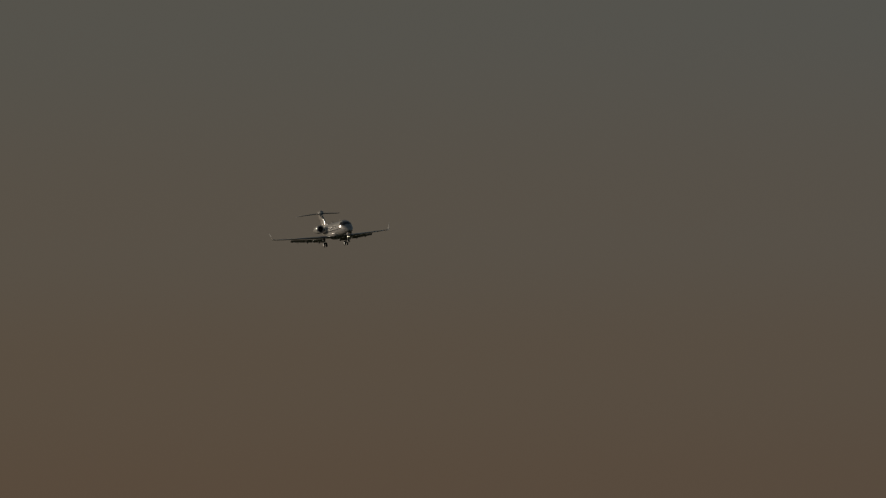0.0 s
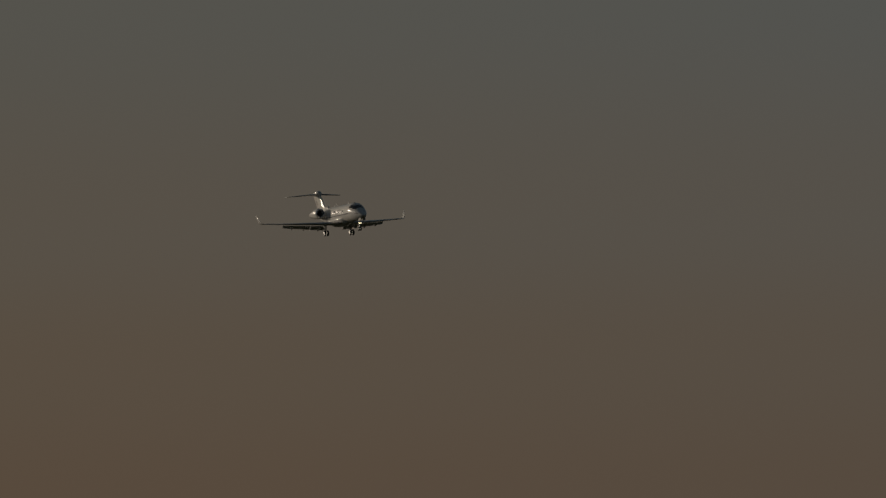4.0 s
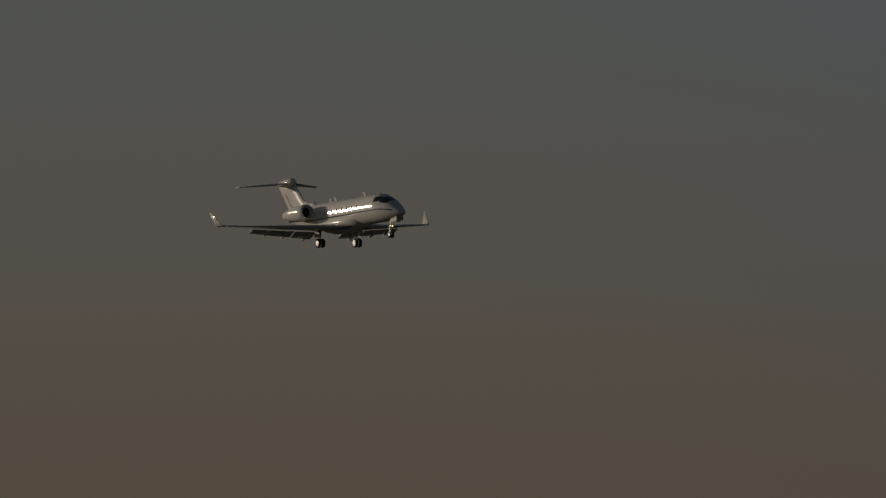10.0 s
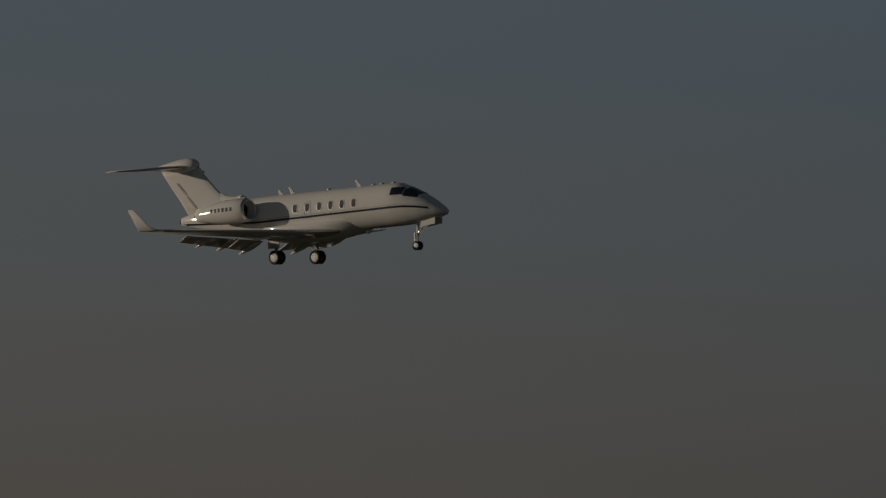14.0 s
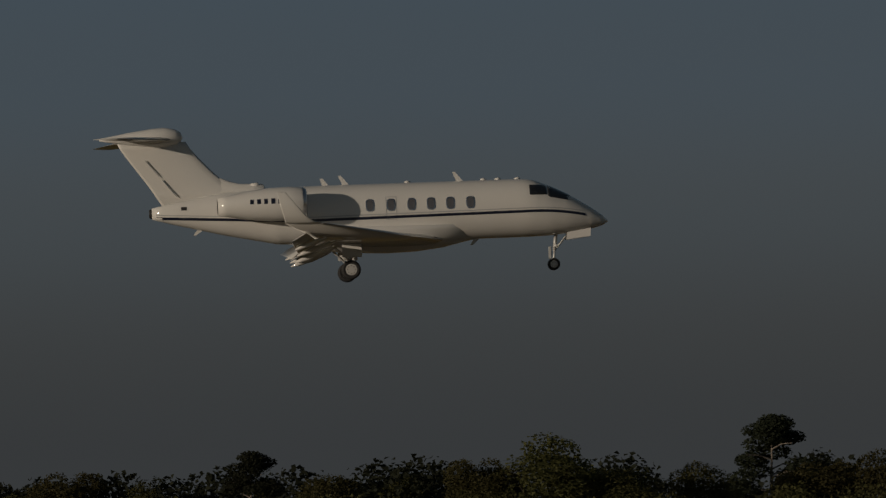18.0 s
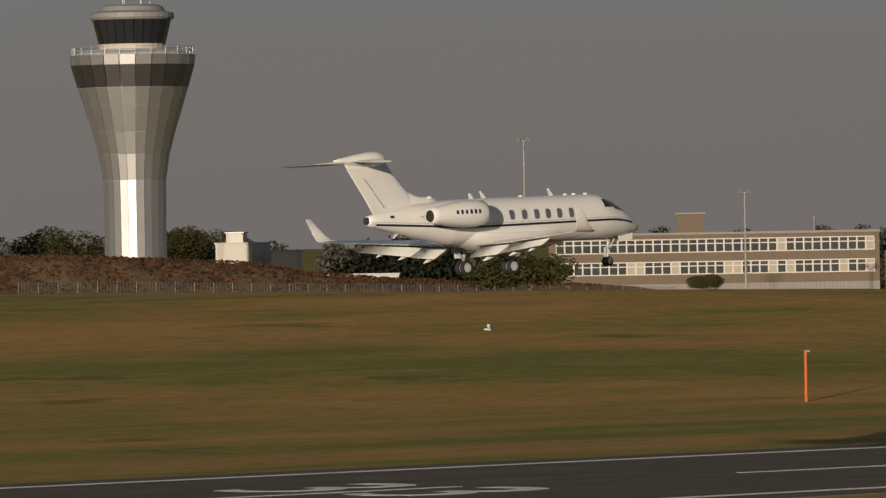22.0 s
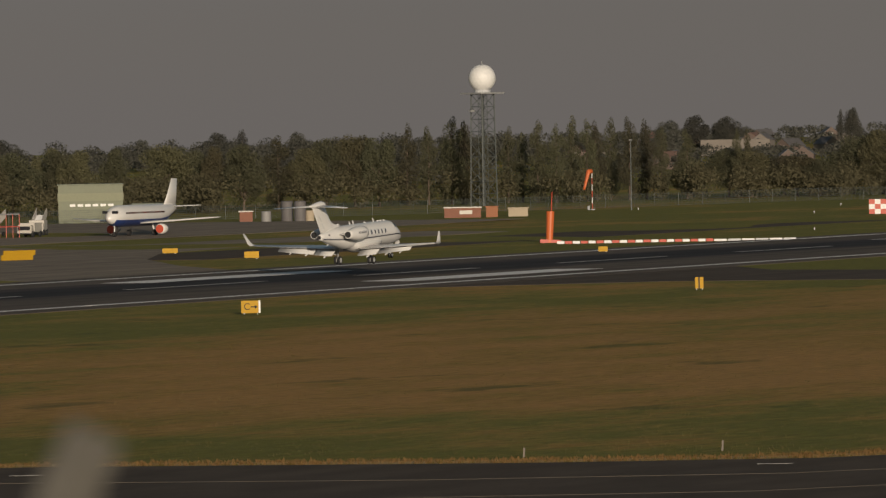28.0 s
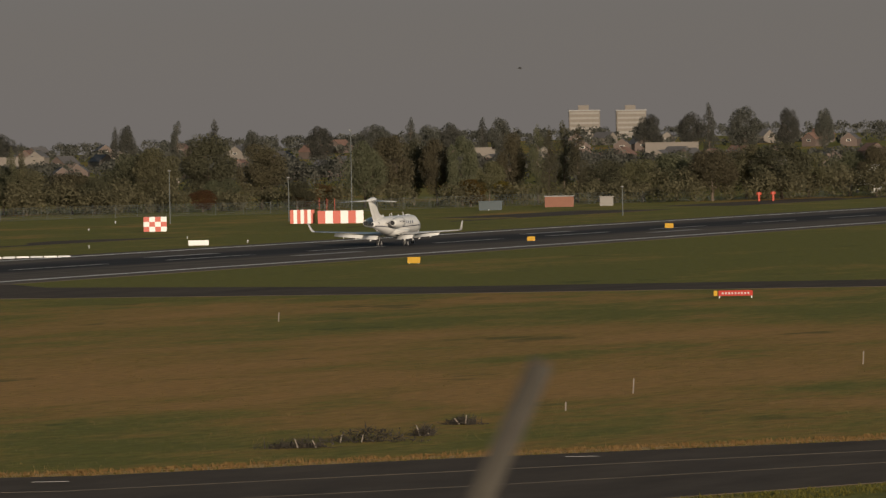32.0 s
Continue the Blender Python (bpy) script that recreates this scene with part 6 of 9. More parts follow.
def tree_model(kind, variant):
    """Meshes for one of the shapes of a kind, 18 m high."""
    key = (kind, variant)
    if key not in MODELS:
        shape = {"yellow": "broad", "orange": "broad", "rust": "broad", "mixed": "broad", "fence_broad": "broad", "fence_mixed": "broad", "far_broad": "broad", "far_poplar": "poplar"}.get(kind, kind)
        tall, wide = {"broad": (18, 13), "pine": (20, 9), "conifer": (16, 8), "poplar": (20, 7.5), "shrub": (6, 9)}[shape]
        count, leaf = {"broad": (16000, 0.205), "pine": (12000, 0.19), "conifer": (9000, 0.17), "poplar": (9000, 0.165), "shrub": (5000, 0.165)}[shape]
        seed = sum(map(ord, kind)) * 10 + variant
        MODELS[key] = (crown_mesh("crown", shape, LEAF.get(kind, LEAF["far_broad"]), seed, count, tall, wide, leaf), trunk_mesh("trunk", shape, PALE_BARK if shape == "pine" else BARK, seed, tall, wide), tall, wide)
    return MODELS[key]


TREE_COUNT = [0]


def plant(kind, x, y, top, width, variants=3, group="", z=None):
    """One tree: its top at that height above the runway, its crown that wide."""
    i = TREE_COUNT[0]
    TREE_COUNT[0] += 1
    crown, trunk, tall, wide = tree_model(kind, i % variants)
    z = ground_z(x, y) if z is None else z
    h = max(2.0, top - z)
    tree = thing("shrub" if kind == "shrub" else "tree", TREE_LABEL[kind], "shrub" if kind == "shrub" else "tree", pose(x, y, z, 0, 0, (i * 137) % 360), group)
    tree.scale = (width / wide, width / wide, h / tall)
    for name, me in (("trunk", trunk), ("crown", crown)):
        ob = new(name, me)
        ob.parent = tree
    return tree


def leafy_band(name, label, mat, seed, runs, count, leaf):
    """Undergrowth or far woods that nobody could count: clumps along runs (x0, y0, x1, y1, depth, low, high)."""
    rng = np.random.default_rng(seed)
    quads = []
    total = sum(math.hypot(r[2] - r[0], r[3] - r[1]) * r[6] for r in runs)
    for x0, y0, x1, y1, depth, low, high in runs:
        length = math.hypot(x1 - x0, y1 - y0)
        n = int(count * length * high / total)
        blobs = max(4, int(length / (high * 0.3)))
        t = rng.random(blobs)
        off = rng.uniform(-0.5, 0.5, blobs) * depth
        nx, ny = -(y1 - y0) / length, (x1 - x0) / length
        hs = rng.uniform(low, high, blobs)
        cx, cy = x0 + (x1 - x0) * t + nx * off, y0 + (y1 - y0) * t + ny * off
        cz = np.array([ground_z(a, b) for a, b in zip(cx, cy)])
        pick = rng.integers(0, blobs, n)
        d = rng.normal(0, 1, (n, 3))
        d /= np.linalg.norm(d, axis=1)[:, None]
        d[:, 2] = np.abs(d[:, 2]) * np.sign(rng.random(n) - 0.25)
        h = hs[pick]
        r = rng.uniform(0.35, 1.0, n) ** 0.6
        w = h * rng.uniform(0.35, 0.6, n)
        p = np.stack([cx[pick] + d[:, 0] * w * r, cy[pick] + d[:, 1] * w * r, cz[pick] + h * 0.5 + d[:, 2] * h * 0.5 * r], axis=1)
        quads.append(leaf_cards(rng, p, d + np.array([0, 0, 0.2]), leaf))
    me = leafy_mesh(name, mat, np.concatenate(quads))
    return tagged(new(name, me), label, "undergrowth", kind="stuff")


for rows, kind in ((BROAD_0, "broad"), (BROAD_1, "broad"), (BROAD_2, "broad"), (PINE_0, "pine"), (ORANGE_0, "orange"), (CONIFER_0, "conifer"), (YELLOW_0, "yellow"), (SHRUB_0, "shrub"), (RUST_0, "rust"), (BUSH_0, "shrub"), (MIXED_0, "mixed")):
    for x, y, top, width in rows:
        plant(kind, x, y, top, width, 4 if kind == "broad" else 3, "trees of the wood behind the rise")
for x, y, top, width in ((303, 622, 12.0, 5.0), (309, 626, 11.2, 5.5), (297, 634, 11.6, 4.5)):
    plant("shrub", x, y, top, width, 3, "bushes by the cottages")
leafy_band("undergrowth", "dark undergrowth along the foot of the wood", LEAF["broad"], 5, [(-60, 735, 60, 730, 25, 7, 10), (60, 730, 180, 712, 30, 7, 11), (180, 712, 320, 672, 26, 7, 10), (320, 690, 360, 680, 20, 4, 7), (436, 692, 500, 686, 18, 8, 11)], 120000, 0.24)
leafy_band("undergrowth", "dense garden hedges and bushes in front of the brick houses", LEAF["broad"], 15, [(436, 812, 471, 798, 6, 4.5, 7.5)], 16000, 0.26)
leafy_band("wood", "dense dark wood behind the front trees", LEAF["pine"], 6, [(-80, 800, 150, 795, 35, 9, 13.5), (180, 792, 270, 768, 55, 12, 17), (226, 781, 266, 769, 20, 17, 22), (454, 712, 506, 700, 22, 10, 14), (653, 788, 668, 777, 14, 11, 15), (262, 772, 340, 740, 35, 12, 17), (430, 985, 520, 945, 30, 8, 11), (330, 990, 560, 900, 30, 7, 10), (560, 900, 700, 800, 30, 7, 10)], 270000, 0.42)
leafy_band("wood", "hazy wood on the skyline beyond the houses", LEAF["mixed"], 7, [(250, 1250, 700, 1080, 60, 8, 12), (700, 1080, 1000, 900, 50, 5, 8), (950, 1000, 1350, 850, 60, 4, 7)], 90000, 0.58)

# trees along the far fence: x, y, height of the top above the runway, width
FENCE_BROAD = [(1092, 590, 10.9, 8.8), (1112, 586, 12.3, 9.5), (1124, 583, 11.9, 6.9), (1133, 576, 12.3, 5.9), (1156, 572, 12.4, 7.0), (1152, 559, 12.5, 8.0), (1188, 559, 13.3, 8.2), (1188, 548, 13.9, 7.1), (1283, 515, 9.8, 8.7), (1301, 510, 8.1, 9.9), (1303, 496, 12.5, 9.9), (1320, 485, 15.7, 12.4), (1319, 451, 13.7, 8.8), (1347, 450, 14.6, 6.5), (1292, 456, 5.8, 7.5), (1282, 495, 7.3, 6.9), (1298, 474, 6.7, 7.5), (1330, 434, 14.4, 6.4), (1351, 410, 9.0, 9.5), (1365, 399, 10.8, 10.1), (1370, 378, 11.9, 12.5), (1409, 374, 9.8, 11.6)]
FENCE_MIXED = [(1105, 603, 9.6, 6.9), (1098, 585, 11.8, 8.9), (1130, 588, 12.5, 6.9), (1122, 578, 12.1, 7.4), (1147, 573, 13.0, 10.2), (1154, 566, 12.3, 4.8), (1172, 556, 11.7, 8.2), (1190, 554, 14.2, 8.8), (1278, 521, 7.6, 9.8), (1278, 508, 9.5, 7.5), (1300, 504, 7.7, 8.8), (1299, 488, 13.2, 9.9), (1330, 477, 13.7, 10.1), (1333, 450, 15.1, 9.4), (1338, 442, 14.0, 7.1), (1290, 515, 9.4, 9.3), (1285, 501, 8.4, 8.7), (1357, 432, 15.1, 6.0), (1354, 403, 9.1, 10.1), (1353, 388, 11.0, 10.0), (1375, 387, 11.7, 10.2), (1391, 378, 9.6, 11.5), (1404, 367, 11.2, 7.3), (1351, 435, 9.1, 7.1), (1362, 415, 6.3, 7.2)]
FENCE_POPLAR = [(1167, 559, 13.4, 6.6), (1190, 543, 15.2, 4.6), (1202, 544, 14.6, 4.6), (1204, 540, 16.3, 6.1), (1211, 541, 15.3, 4.5), (1208, 539, 15.5, 4.5), (1212, 537, 13.3, 4.5), (1233, 541, 14.3, 4.6), (1233, 538, 13.2, 4.2), (1222, 530, 15.4, 4.7), (1222, 526, 14.7, 4.3), (1241, 531, 16.2, 5.0), (1237, 526, 15.5, 4.5), (1251, 530, 15.2, 4.3), (1258, 530, 15.7, 4.6), (1251, 523, 15.8, 4.9), (1267, 526, 15.3, 4.6), (1248, 515, 13.9, 3.8), (1254, 512, 13.3, 4.6), (1278, 511, 13.1, 3.0), (1291, 514, 13.0, 3.0), (1356, 426, 15.7, 4.2), (1338, 418, 15.4, 3.5), (1355, 420, 16.4, 5.3), (1348, 415, 15.6, 4.2)]
FENCE_RUST = [(1309, 456, 5.4, 6.4), (1295, 456, 3.3, 5.2), (1284, 473, 4.5, 5.7), (1010, 560, 5.6, 6.0), (1014, 556, 5.0, 5.0)]
FENCE_YELLOW = [(1311, 426, 5.5, 7.5), (1329, 425, 5.0, 5.3)]
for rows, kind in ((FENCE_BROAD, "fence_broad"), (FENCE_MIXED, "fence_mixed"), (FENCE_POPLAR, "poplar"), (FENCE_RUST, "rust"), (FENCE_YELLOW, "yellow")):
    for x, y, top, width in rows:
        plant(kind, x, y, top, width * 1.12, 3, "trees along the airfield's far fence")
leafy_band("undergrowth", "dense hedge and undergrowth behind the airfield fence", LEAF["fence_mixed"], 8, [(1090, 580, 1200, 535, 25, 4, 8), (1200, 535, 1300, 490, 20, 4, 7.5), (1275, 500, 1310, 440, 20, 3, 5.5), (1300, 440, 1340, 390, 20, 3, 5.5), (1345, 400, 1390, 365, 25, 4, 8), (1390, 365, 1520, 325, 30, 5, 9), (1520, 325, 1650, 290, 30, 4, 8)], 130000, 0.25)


# ---- lamps, masts and signals ----
LAMP_POST = material("dull_green_grey_paint", (0.075, 0.085, 0.082), 0.6, vary=0.15)
def street_lamp(x, y, top, arm, turn=0, base=None):
    """A lamp post with an arm; arm: metres to the right (+) or left (-)."""
    z = ground_z(x, y) if base is None else base
    lamp = thing("street_lamp", "slim grey steel street lamp with a single arm", "street lamp", pose(x, y, z, 0, 0, turn), "street lamps by the road")
    h = top - z
    part("post", rodded((0, 0, 0), (0, 0, h), 0.11, 0.07, 8), LAMP_POST, lamp)
    part("arm", rodded((0, 0, h), (arm, 0, h + 0.12), 0.05, n=6), LAMP_POST, lamp)
    part("head", boxed(min(arm, arm * 1.45), max(arm, arm * 1.45), -0.16, 0.16, h + 0.08, h + 0.26, 0.05), FRAME_WHITE, lamp, "pale lamp head")
    return lamp


for x, y, top, arm in ((104, 682, 8.0, 0.8), (111.5, 681, 8.6, -0.8), (126, 678, 7.7, 0.8), (129, 678, 9.6, -0.4), (133.4, 677, 9.3, -0.7), (156, 672, 10.2, 0.5), (165.6, 670, 8.8, 1.5), (178, 666.6, 10.3, -1.2), (200.8, 660, 10.4, 1.5), (217.7, 655, 11.4, -1.2), (231, 650, 12.4, 1.6)):
    street_lamp(x, y, top, arm, -15)
for x, y, top, arm in ((249.7, 643, 13.3, -1.2), (259, 639.4, 13.8, 1.2), (276, 632.5, 14.8, -0.8), (278, 631.6, 15.0, 0.8), (288.5, 627, 15.6, 1.6)):
    street_lamp(x, y, top, arm, -20)
for x, y, top, arm in ((368, 799, 15.9, 2.2), (381, 793, 16.8, -2.6), (383, 792, 16.0, 1.6), (393, 787, 16.5, 1.0), (400, 784, 16.9, 1.4), (426, 770, 18.4, -2.2), (432.7, 766, 17.8, -2.2), (435, 765, 16.9, 1.2), (452, 755, 18.0, -2.0), (441, 762, 17.6, 1.4), (458, 752, 17.2, 1.8)):
    street_lamp(x, y, top, arm, -28)
for i in range(4):
    x = 138 + i * 3.3
    bollard = thing("white_post", "short white flag post by the road", "post", pose(x, 676 - i * 0.7, ground_z(x, 676), 0, 0, 0), "white posts by the road")
    part("pole", rodded((0, 0, 0), (0, 0, 6.4 + 0.2 * i - ground_z(x, 676)), 0.09, n=6), FRAME_WHITE, bollard)


def floodlight_mast(x, y, top, heads=2, base=None, wide=1.4):
    z = ground_z(x, y) if base is None else base
    m = thing("floodlight_mast", "tall slim grey mast with floodlights on a crossbar", "floodlight", pose(x, y, z, 0, 0, -45), "floodlight masts")
    h = top - z
    part("pole", rodded((0, 0, 0), (0, 0, h), 0.2, 0.1, 8), GALV, m)
    part("crossbar", rodded((-wide * 0.6, 0, h), (wide * 0.6, 0, h), 0.06, n=6), GALV, m)
    for i in range(heads):
        u = -0.5 + i / max(1, heads - 1)
        part("lamp", boxed(u * wide - 0.28, u * wide + 0.28, -0.25, 0.25, h - 0.1, h + 0.42, 0.05), LAMP_POST, m, "dark lamp housing")


for x, y, top, heads in ((533, 725, 32.3, 3), (461, 760, 20.3, 2), (600, 690, 25.6, 2), (660, 712, 18.5, 2), (628, 500, 19.8, 4), (720, 548, 18.3, 4), (728, 540, 16.4, 4), (657, 536, 14.4, 2), (606, 494, 14.6, 2)):
    floodlight_mast(x, y, top, heads)
for x, y, top in ((599, 494, 10.0), (594.5, 502, 9.4), (559, 486, 9.6), (612, 485, 9.3), (640, 600, 11.0), (633, 583, 12.0)):
    street_lamp(x, y, top, 1.4, -48)


def lattice(bm, half0, half1, z0, z1, bays, r=0.05, r_leg=0.08):
    """A square lattice: four legs, rings and diagonals."""
    def corner(k, u):
        h = half0 + (half1 - half0) * u
        return Vector(((-h, h, h, -h)[k % 4], (-h, -h, h, h)[k % 4], z0 + (z1 - z0) * u))
    for k in range(4):
        rod(bm, corner(k, 0), corner(k, 1), r_leg, n=5)
        for i in range(bays):
            u, v = i / bays, (i + 1) / bays
            rod(bm, corner(k, v), corner(k + 1, v), r, n=4)
            a, b = (k, k + 1) if i % 2 else (k + 1, k)
            rod(bm, corner(a, u), corner(b, v), r, n=4)
    return bm


def build_masts():
    m = thing("radio_mast", "grey lattice radio mast with aerials behind the trees", "radio mast", pose(485, 758, 4))
    part("lattice_tower", lattice(bmesh.new(), 0.6, 0.35, 0, 28, 14, 0.06, 0.1), LAMP_POST, m)
    part("top_aerial", rodded((0, 0, 28), (0, 0, 30), 0.08), GALV, m)
    for dx, h in ((-1.2, 24.3), (1.4, 27.2), (2.2, 26.4)):
        part("side_pole", rodded((dx, 0, 0), (dx, 0, h), 0.16, 0.1), LAMP_POST, m)
    m = thing("radio_mast", "white tubular mast with a ringed platform behind the hangar", "radio mast", pose(724, 545, 0))
    part("pole", rodded((0, 0, 0), (0, 0, 16.5), 0.3, 0.2), FRAME_WHITE, m)
    part("spike", rodded((0, 0, 16.5), (0, 0, 18.2), 0.06), FRAME_WHITE, m)
    for z in (14.6, 15.3):
        bm = bmesh.new()
        for i in range(8):
            a, b = math.pi * i / 4, math.pi * (i + 1) / 4
            rod(bm, (0.8 * math.cos(a), 0.8 * math.sin(a), z), (0.8 * math.cos(b), 0.8 * math.sin(b), z), 0.07, n=4)
        part("platform_ring", bm, FRAME_WHITE, m)
    w = thing("water_tower", "distant pale concrete water tower", "water tower", pose(1418, 1108, ground_z(1418, 1108)))
    part("shaft", rodded((0, 0, 0), (0, 0, 17), 0.7, 0.7, 12), CREAM, w)
    part("tank", rodded((0, 0, 15.5), (0, 0, 19), 1.1, 1.2, 12), CREAM, w)
    # glide path mast in orange and white
    m = thing("glide_path_mast", "orange and white lattice aerial mast with three white aerial boxes", "aerial mast", pose(433.3, 384.5, 0.3, 0, 0, -47))
    for k in range(7):
        part("lattice_bay", lattice(bmesh.new(), 0.42, 0.42, k * 2.05, (k + 1) * 2.05, 3, 0.035, 0.06), ORANGE if k not in (2, 3) else FRAME_WHITE, m)
    for z in (12.4, 8.1, 4.0):
        part("aerial_box", boxed(-1.0, 0.45, -0.75, -0.5, z - 0.2, z + 0.2, 0.05), FRAME_WHITE, m)
        part("bracket", boxed(-0.1, 0.1, -0.6, -0.3, z - 0.08, z + 0.08), GALV, m)
    part("lamp", rodded((0, 0, 14.35), (0, 0, 14.7), 0.12), RED, m)
    hut = thing("equipment_hut", "red and white chequered equipment hut on the grass", "hut", pose(446, 391.3, 0.35, 0, 0, -47))
    part("body", boxed(-1.75, 1.75, -1.2, 1.2, 0, 2.45, 0.03), SIGN_WHITE, hut)
    part("plinth", boxed(-1.85, 1.85, -1.3, 1.3, -0.4, 0.02), GREY_PAINT, hut)
    for i in range(4):
        for j in range(2):
            if (i + j) % 2:
                part("red_panel", boxed(-1.75 + i * 0.875, -0.9 + i * 0.875, -1.215, -1.19, 0.05 + j * 1.2, 1.2 + j * 1.2), ORANGE, hut)
    for j in range(2):
        part("red_panel", boxed(1.74, 1.765, -1.1 + 1.1 * j, 0.0 + 1.1 * j, 0.05 + j * 1.2, 1.2 + j * 1.2), ORANGE, hut)
    part("gauge_post", rodded((-0.6, 0, 2.45), (-0.6, 0, 3.5), 0.05), GALV, hut)
    part("gauge", rodded((-0.6, -0.06, 3.6), (-0.6, 0.06, 3.6), 0.2, n=12), FRAME_WHITE, hut)


def windsock(x, y, h, droop, turn, label):
    w = thing("windsock", label, "windsock", pose(x, y, ground_z(x, y), 0, 0, turn))
    for i in range(6):
        part("pole_section", rodded((0, 0, h * i / 6), (0, 0, h * (i + 1) / 6), 0.07, n=8), SIGN_WHITE if i % 2 else RED, w)
    part("frame_ring", lathe(bmesh.new(), [(0, 0.42), (0.12, 0.44), (0.12, 0.38), (0, 0.37)], (-1, 0, -0.3), (-0.1, 0, h + 0.1), 16), ORANGE, w)
    d = Vector((-math.cos(radians(droop)), 0, -math.sin(radians(droop))))
    pts = [Vector((-0.15, 0, h + 0.1)), Vector((-0.75, 0, h - 0.05))]
    for i in range(5):
        pts.append(pts[-1] + d * (0.62 * h / 6.4))
    rings = []
    for i, p in enumerate(pts):
        nxt = (pts[min(i + 1, len(pts) - 1)] - pts[max(i - 1, 0)]).normalized()
        q = nxt.to_track_quat("Z", "Y")
        r = 0.45 - 0.035 * i
        rings.append([p + q @ Vector((r * math.cos(a), r * math.sin(a) * (0.75 if i > 1 else 1), 0)) for a in [2 * math.pi * k / 14 for k in range(14)]])
    part("sock", loft(bmesh.new(), rings), ORANGE, w, "hanging orange cloth sock", smooth=True)
    part("foot", boxed(-0.35, 0.35, -0.35, 0.35, -0.2, 0.12), GREY_PAINT, w)
    part("control_box", boxed(-0.95, -0.65, -0.15, 0.15, 0, 0.7, 0.02), GREY_PAINT, w)


def stub_light(x, y, h, mat, cap, label, group, name="marker_light"):
    m = thing(name, label, "airfield light", pose(x, y, ground_z(x, y)), group)
    part("stem", rodded((0, 0, -0.05), (0, 0, h * 0.72), h * 0.13, n=10), mat, m)
    part("top", rodded((0, 0, h * 0.72), (0, 0, h), h * 0.3, h * 0.26, n=12), cap, m)
    return m


build_masts()
windsock(473, 393.8, 6.2, 80, -45, "limp orange windsock on a red and white pole")
windsock(1099, 466.5, 6.6, 72, -30, "orange windsock on a red and white pole by the far fence")
for x, y in ((485, 390.5), (495.5, 390.2)):
    stub_light(x, y, 1.75, ORANGE, ORANGE, "thick orange signal light post on the grass", "orange signal lights", "signal_light")
pole = thing("marker_pole", "orange marker pole standing in the grass", "marker", pose(355.3, 376.9, ground_z(355.3, 376.9)))
part("pole", rodded((0, 0, -0.2), (0, 0, 3.8), 0.13, 0.11, 8), ORANGE, pole)
part("cap_lamp", boxed(0.0, 0.35, -0.1, 0.1, 3.7, 3.85), FRAME_WHITE, pole)
for x, y in ((233, 443.5), (325.1, 449.8), (391.2, 454.9), (435.7, 450.9), (439.7, 438.5), (433.6, 398.7)):
    box_ = thing("ground_marker", "small white concrete marker set in the grass", "marker", pose(x, y, ground_z(x, y), 0, 0, x % 60), "white ground markers")
    part("slab", boxed(-0.5, 0.5, -0.3, 0.3, -0.1, 0.14, 0.04), GREY_PAINT, box_)
    part("stud", boxed(-0.12, 0.12, -0.12, 0.12, 0.2, 0.5, 0.03), GREY_PAINT, box_)
for x, y in ((441.5, 452.2),):
    stub_light(x, y, 0.9, SIGN_WHITE, SIGN_WHITE, "white marker post with an orange foot", "white ground markers", "marker_post")
for x, y in ((540.4, 324.2), (539, 313.8), (541.6, 334.5), (543, 345)):
    stub_light(x, y, 0.95, GREY_PAINT, BLACK, "white edge marker with a dark top in the grass", "taxiway edge markers", "edge_marker")


# ---- signs ----
def face_to(x, y):
    """The turn by which a board at x, y faces the camera's bank."""
    return -math.degrees(math.atan2(x, y))


def airfield_board(x, y, w, h, mat, label, turn=None, base=0.15, name="airfield_sign"):
    b = thing(name, label, "airfield sign", pose(x, y, ground_z(x, y), 0, 0, face_to(x, y) if turn is None else turn), "airfield signs")
    b.scale = (0.75, 0.75, 0.75)
    part("board", boxed(-w / 2, w / 2, -0.12, 0.12, base, base + h, 0.03), mat, b)
    for s in (-1, 1):
        part("leg", boxed(s * w * 0.35 - 0.04, s * w * 0.35 + 0.04, -0.05, 0.05, -0.05, base + 0.02), GALV, b)
    return b


airfield_board(252.8, 244, 1.25, 0.95, YELLOW, "blank yellow airfield board beside the runway")
sign = airfield_board(485.2, 235, 2.0, 1.3, YELLOW, "yellow taxiway sign with a white end panel")
part("end_panel", boxed(0.8, 1.0, -0.14, 0.14, 0.15, 1.45), SIGN_WHITE, sign)
lettering("sign_text", "C", 1.0, BLACK, pose(-0.42, -0.125, 0.8, 90, 0, 0), sign)
part("arrow_shaft", boxed(-0.02, 0.5, -0.14, -0.118, 0.74, 0.86), BLACK, sign)
part("arrow_tip", prism(bmesh.new(), [(0.42, 0.58), (0.72, 0.8), (0.42, 1.02)], "y", -0.14, -0.118), BLACK, sign)
sign = airfield_board(574, 313, 1.9, 1.0, YELLOW, "yellow taxiway sign with dark arrows by the runway")
part("arrow_shaft", boxed(-0.6, -0.1, -0.14, -0.118, 0.6, 0.72), BLACK, sign)
part("arrow_tip", prism(bmesh.new(), [(-0.3, 0.46), (-0.02, 0.66), (-0.3, 0.86)], "y", -0.14, -0.118), BLACK, sign)
part("sign_bar", boxed(0.2, 0.6, -0.14, -0.118, 0.45, 0.88), BLACK, sign)
